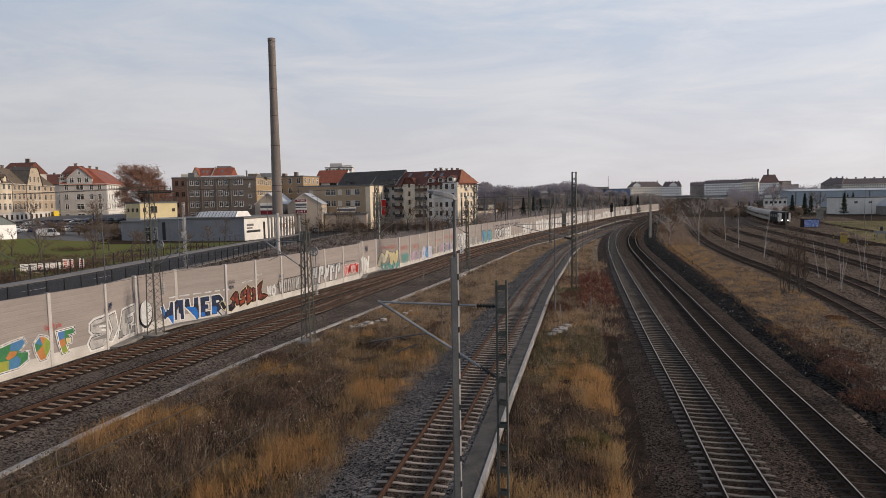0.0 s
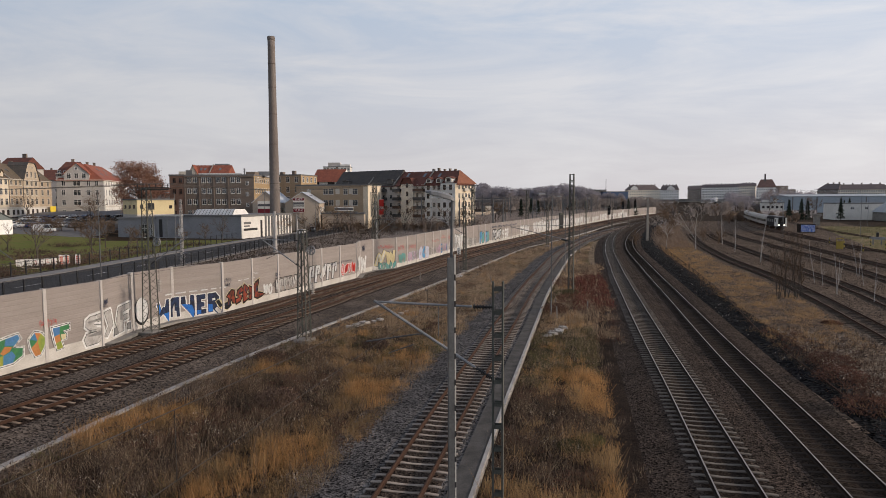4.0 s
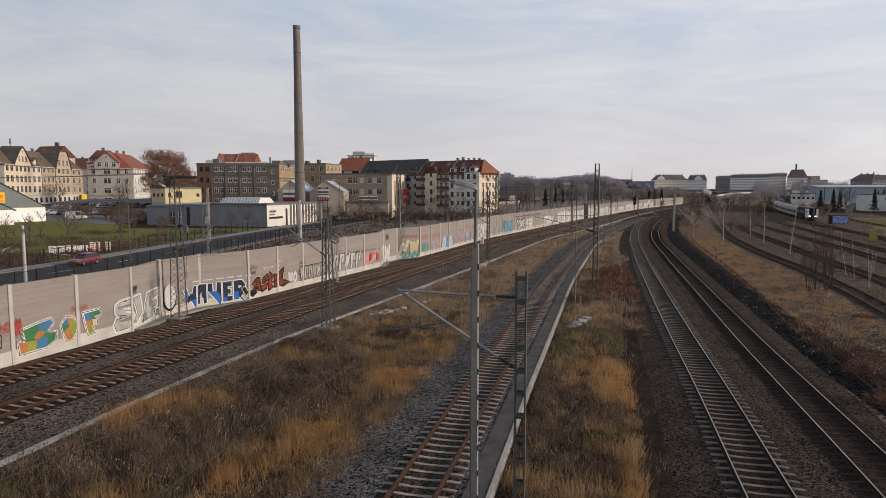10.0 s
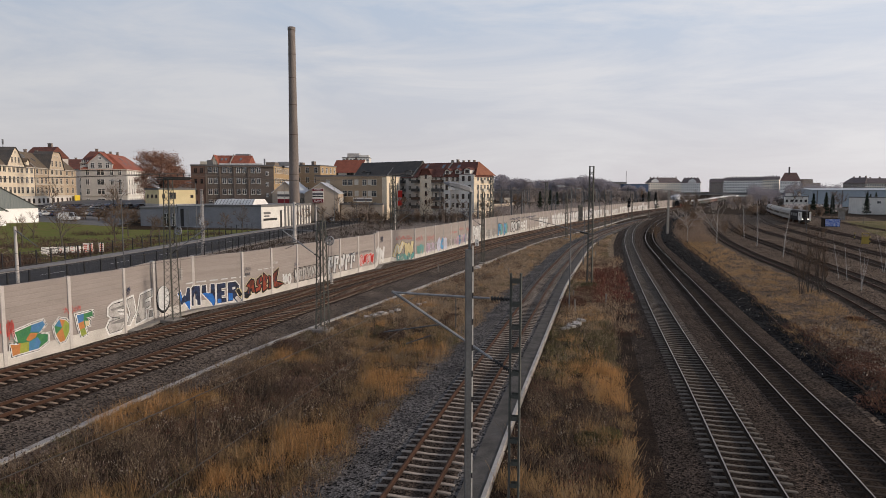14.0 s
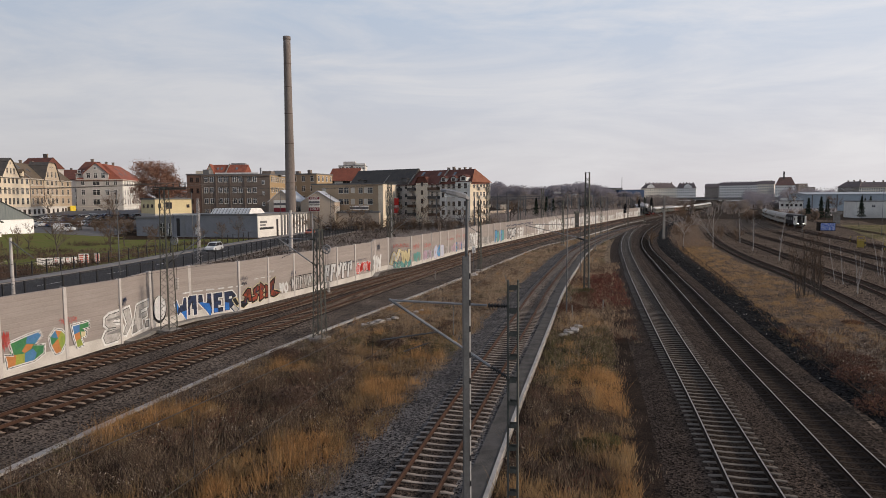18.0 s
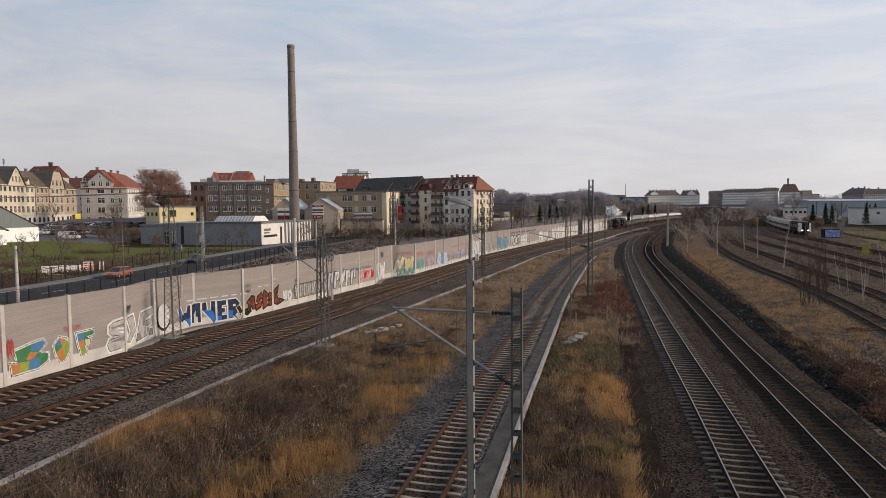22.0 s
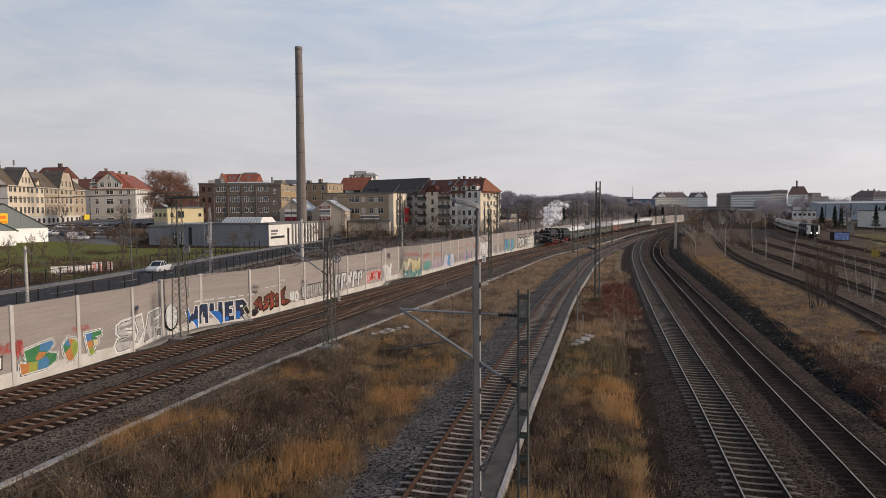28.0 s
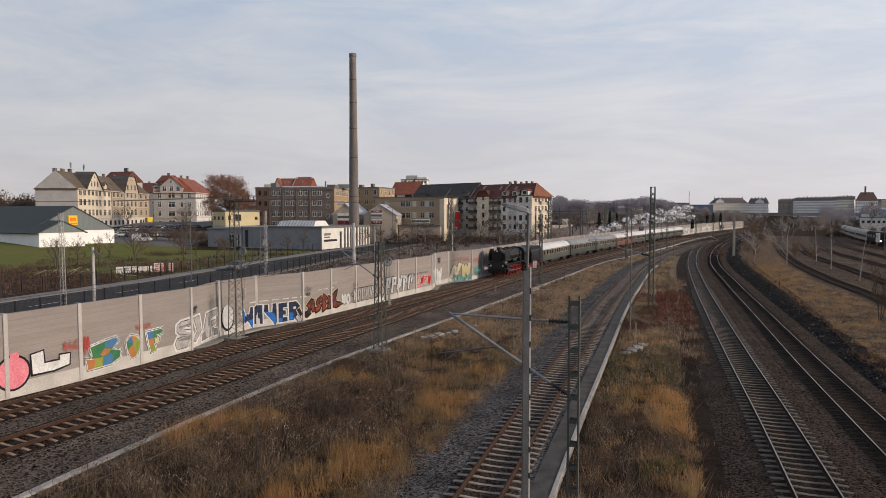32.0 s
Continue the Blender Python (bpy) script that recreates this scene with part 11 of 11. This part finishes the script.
def motions():
    secs = [k * 0.5 for k in range(65)]
    walk(ENGINE, [(t, on_rails(run_at(t) + 7.0, 3.6)) for t in secs])
    walk(TENDER, [(t, on_rails(run_at(t) + 18.2, 2.3)) for t in secs])
    for k, c in enumerate(COACHES):
        walk(c, [(t, on_rails(run_at(t) + 33.0 + k * 20.9, 6.9)) for t in secs])
    # wheels and rods turn with the way gone
    fine = [k / 30.0 for k in range(961)]
    for w, x, y, r in DRIVERS:
        walk(w, [(t, Matrix.Translation((x, y, r)) @ Matrix.Rotation((748 - run_at(t)) / r % (2 * math.pi), 4, "Y")) for t in fine])
    for o, x, y, sy in RODS:
        rows = []
        for t in fine:
            a = (748 - run_at(t)) / 0.70 + (0 if sy < 0 else math.pi / 2)
            rows.append((t, Matrix.Translation((x + 0.32 * math.cos(a), y, 0.70 - 0.32 * math.sin(a)))))
        walk(o, rows)
    # steam leaves the chimney, trails back and up, and is torn apart by the wind
    lengths = [(0, 4), (6, 9), (9, 4), (13, 9), (16, 2), (19, 3), (21, 11), (23, 13), (25, 10), (27, 20), (28, 22), (29, 34), (30, 48), (31, 84), (32, 170)]
    lifts = [(0, 2.5), (6, 2.2), (13, 3.0), (16, 0.8), (19, 0.8), (21, 3.0), (25, 3.2), (28, 6.2), (29, 6.2), (30, 6.4), (31, 7.2), (32, 7.6)]
    gaps = [(0, 0), (29.5, 0), (30, 3), (31, 12), (32, 64)]
    for k, p in enumerate(PUFFS):
        rows = []
        for t in secs:
            f = (k + 0.3) / len(PUFFS)
            back = float(np.interp(t, *zip(*lengths))) * f ** 1.15
            up = 4.7 + float(np.interp(t, *zip(*lifts))) * f ** 0.75 * (0.72 + 0.34 * math.sin(k * 2.4 + t * 0.5))
            s = run_at(t) + 1.7 + back + float(np.interp(t, *zip(*gaps)))
            x, y = L1.at(s, 0.35 * math.sin(k * 1.9) * f * 4 - 3.0 * f)
            rows.append((t, pose(x, y, rail_z(s) + up, 8 * math.sin(k + t), 8 * math.cos(k * 2 + t), 67 + 5 * t + 40 * (k % 5))))
        walk(p, rows)
    for ob, times in CARS.values():
        ts, ss = [a for a, _ in times], [b for _, b in times]
        rows = []
        for t in sorted({float(k) for k in range(33)} | set(ts)):
            if t < ts[0]:
                s = ss[0] + 22.5 * (ts[0] - t)
            elif t > ts[-1]:
                s = ss[-1] - 17.5 * (t - ts[-1])
            else:
                s = float(np.interp(t, ts, ss))
            rows.append((t, drive_pose(s)))
        walk(ob, rows)


motions()
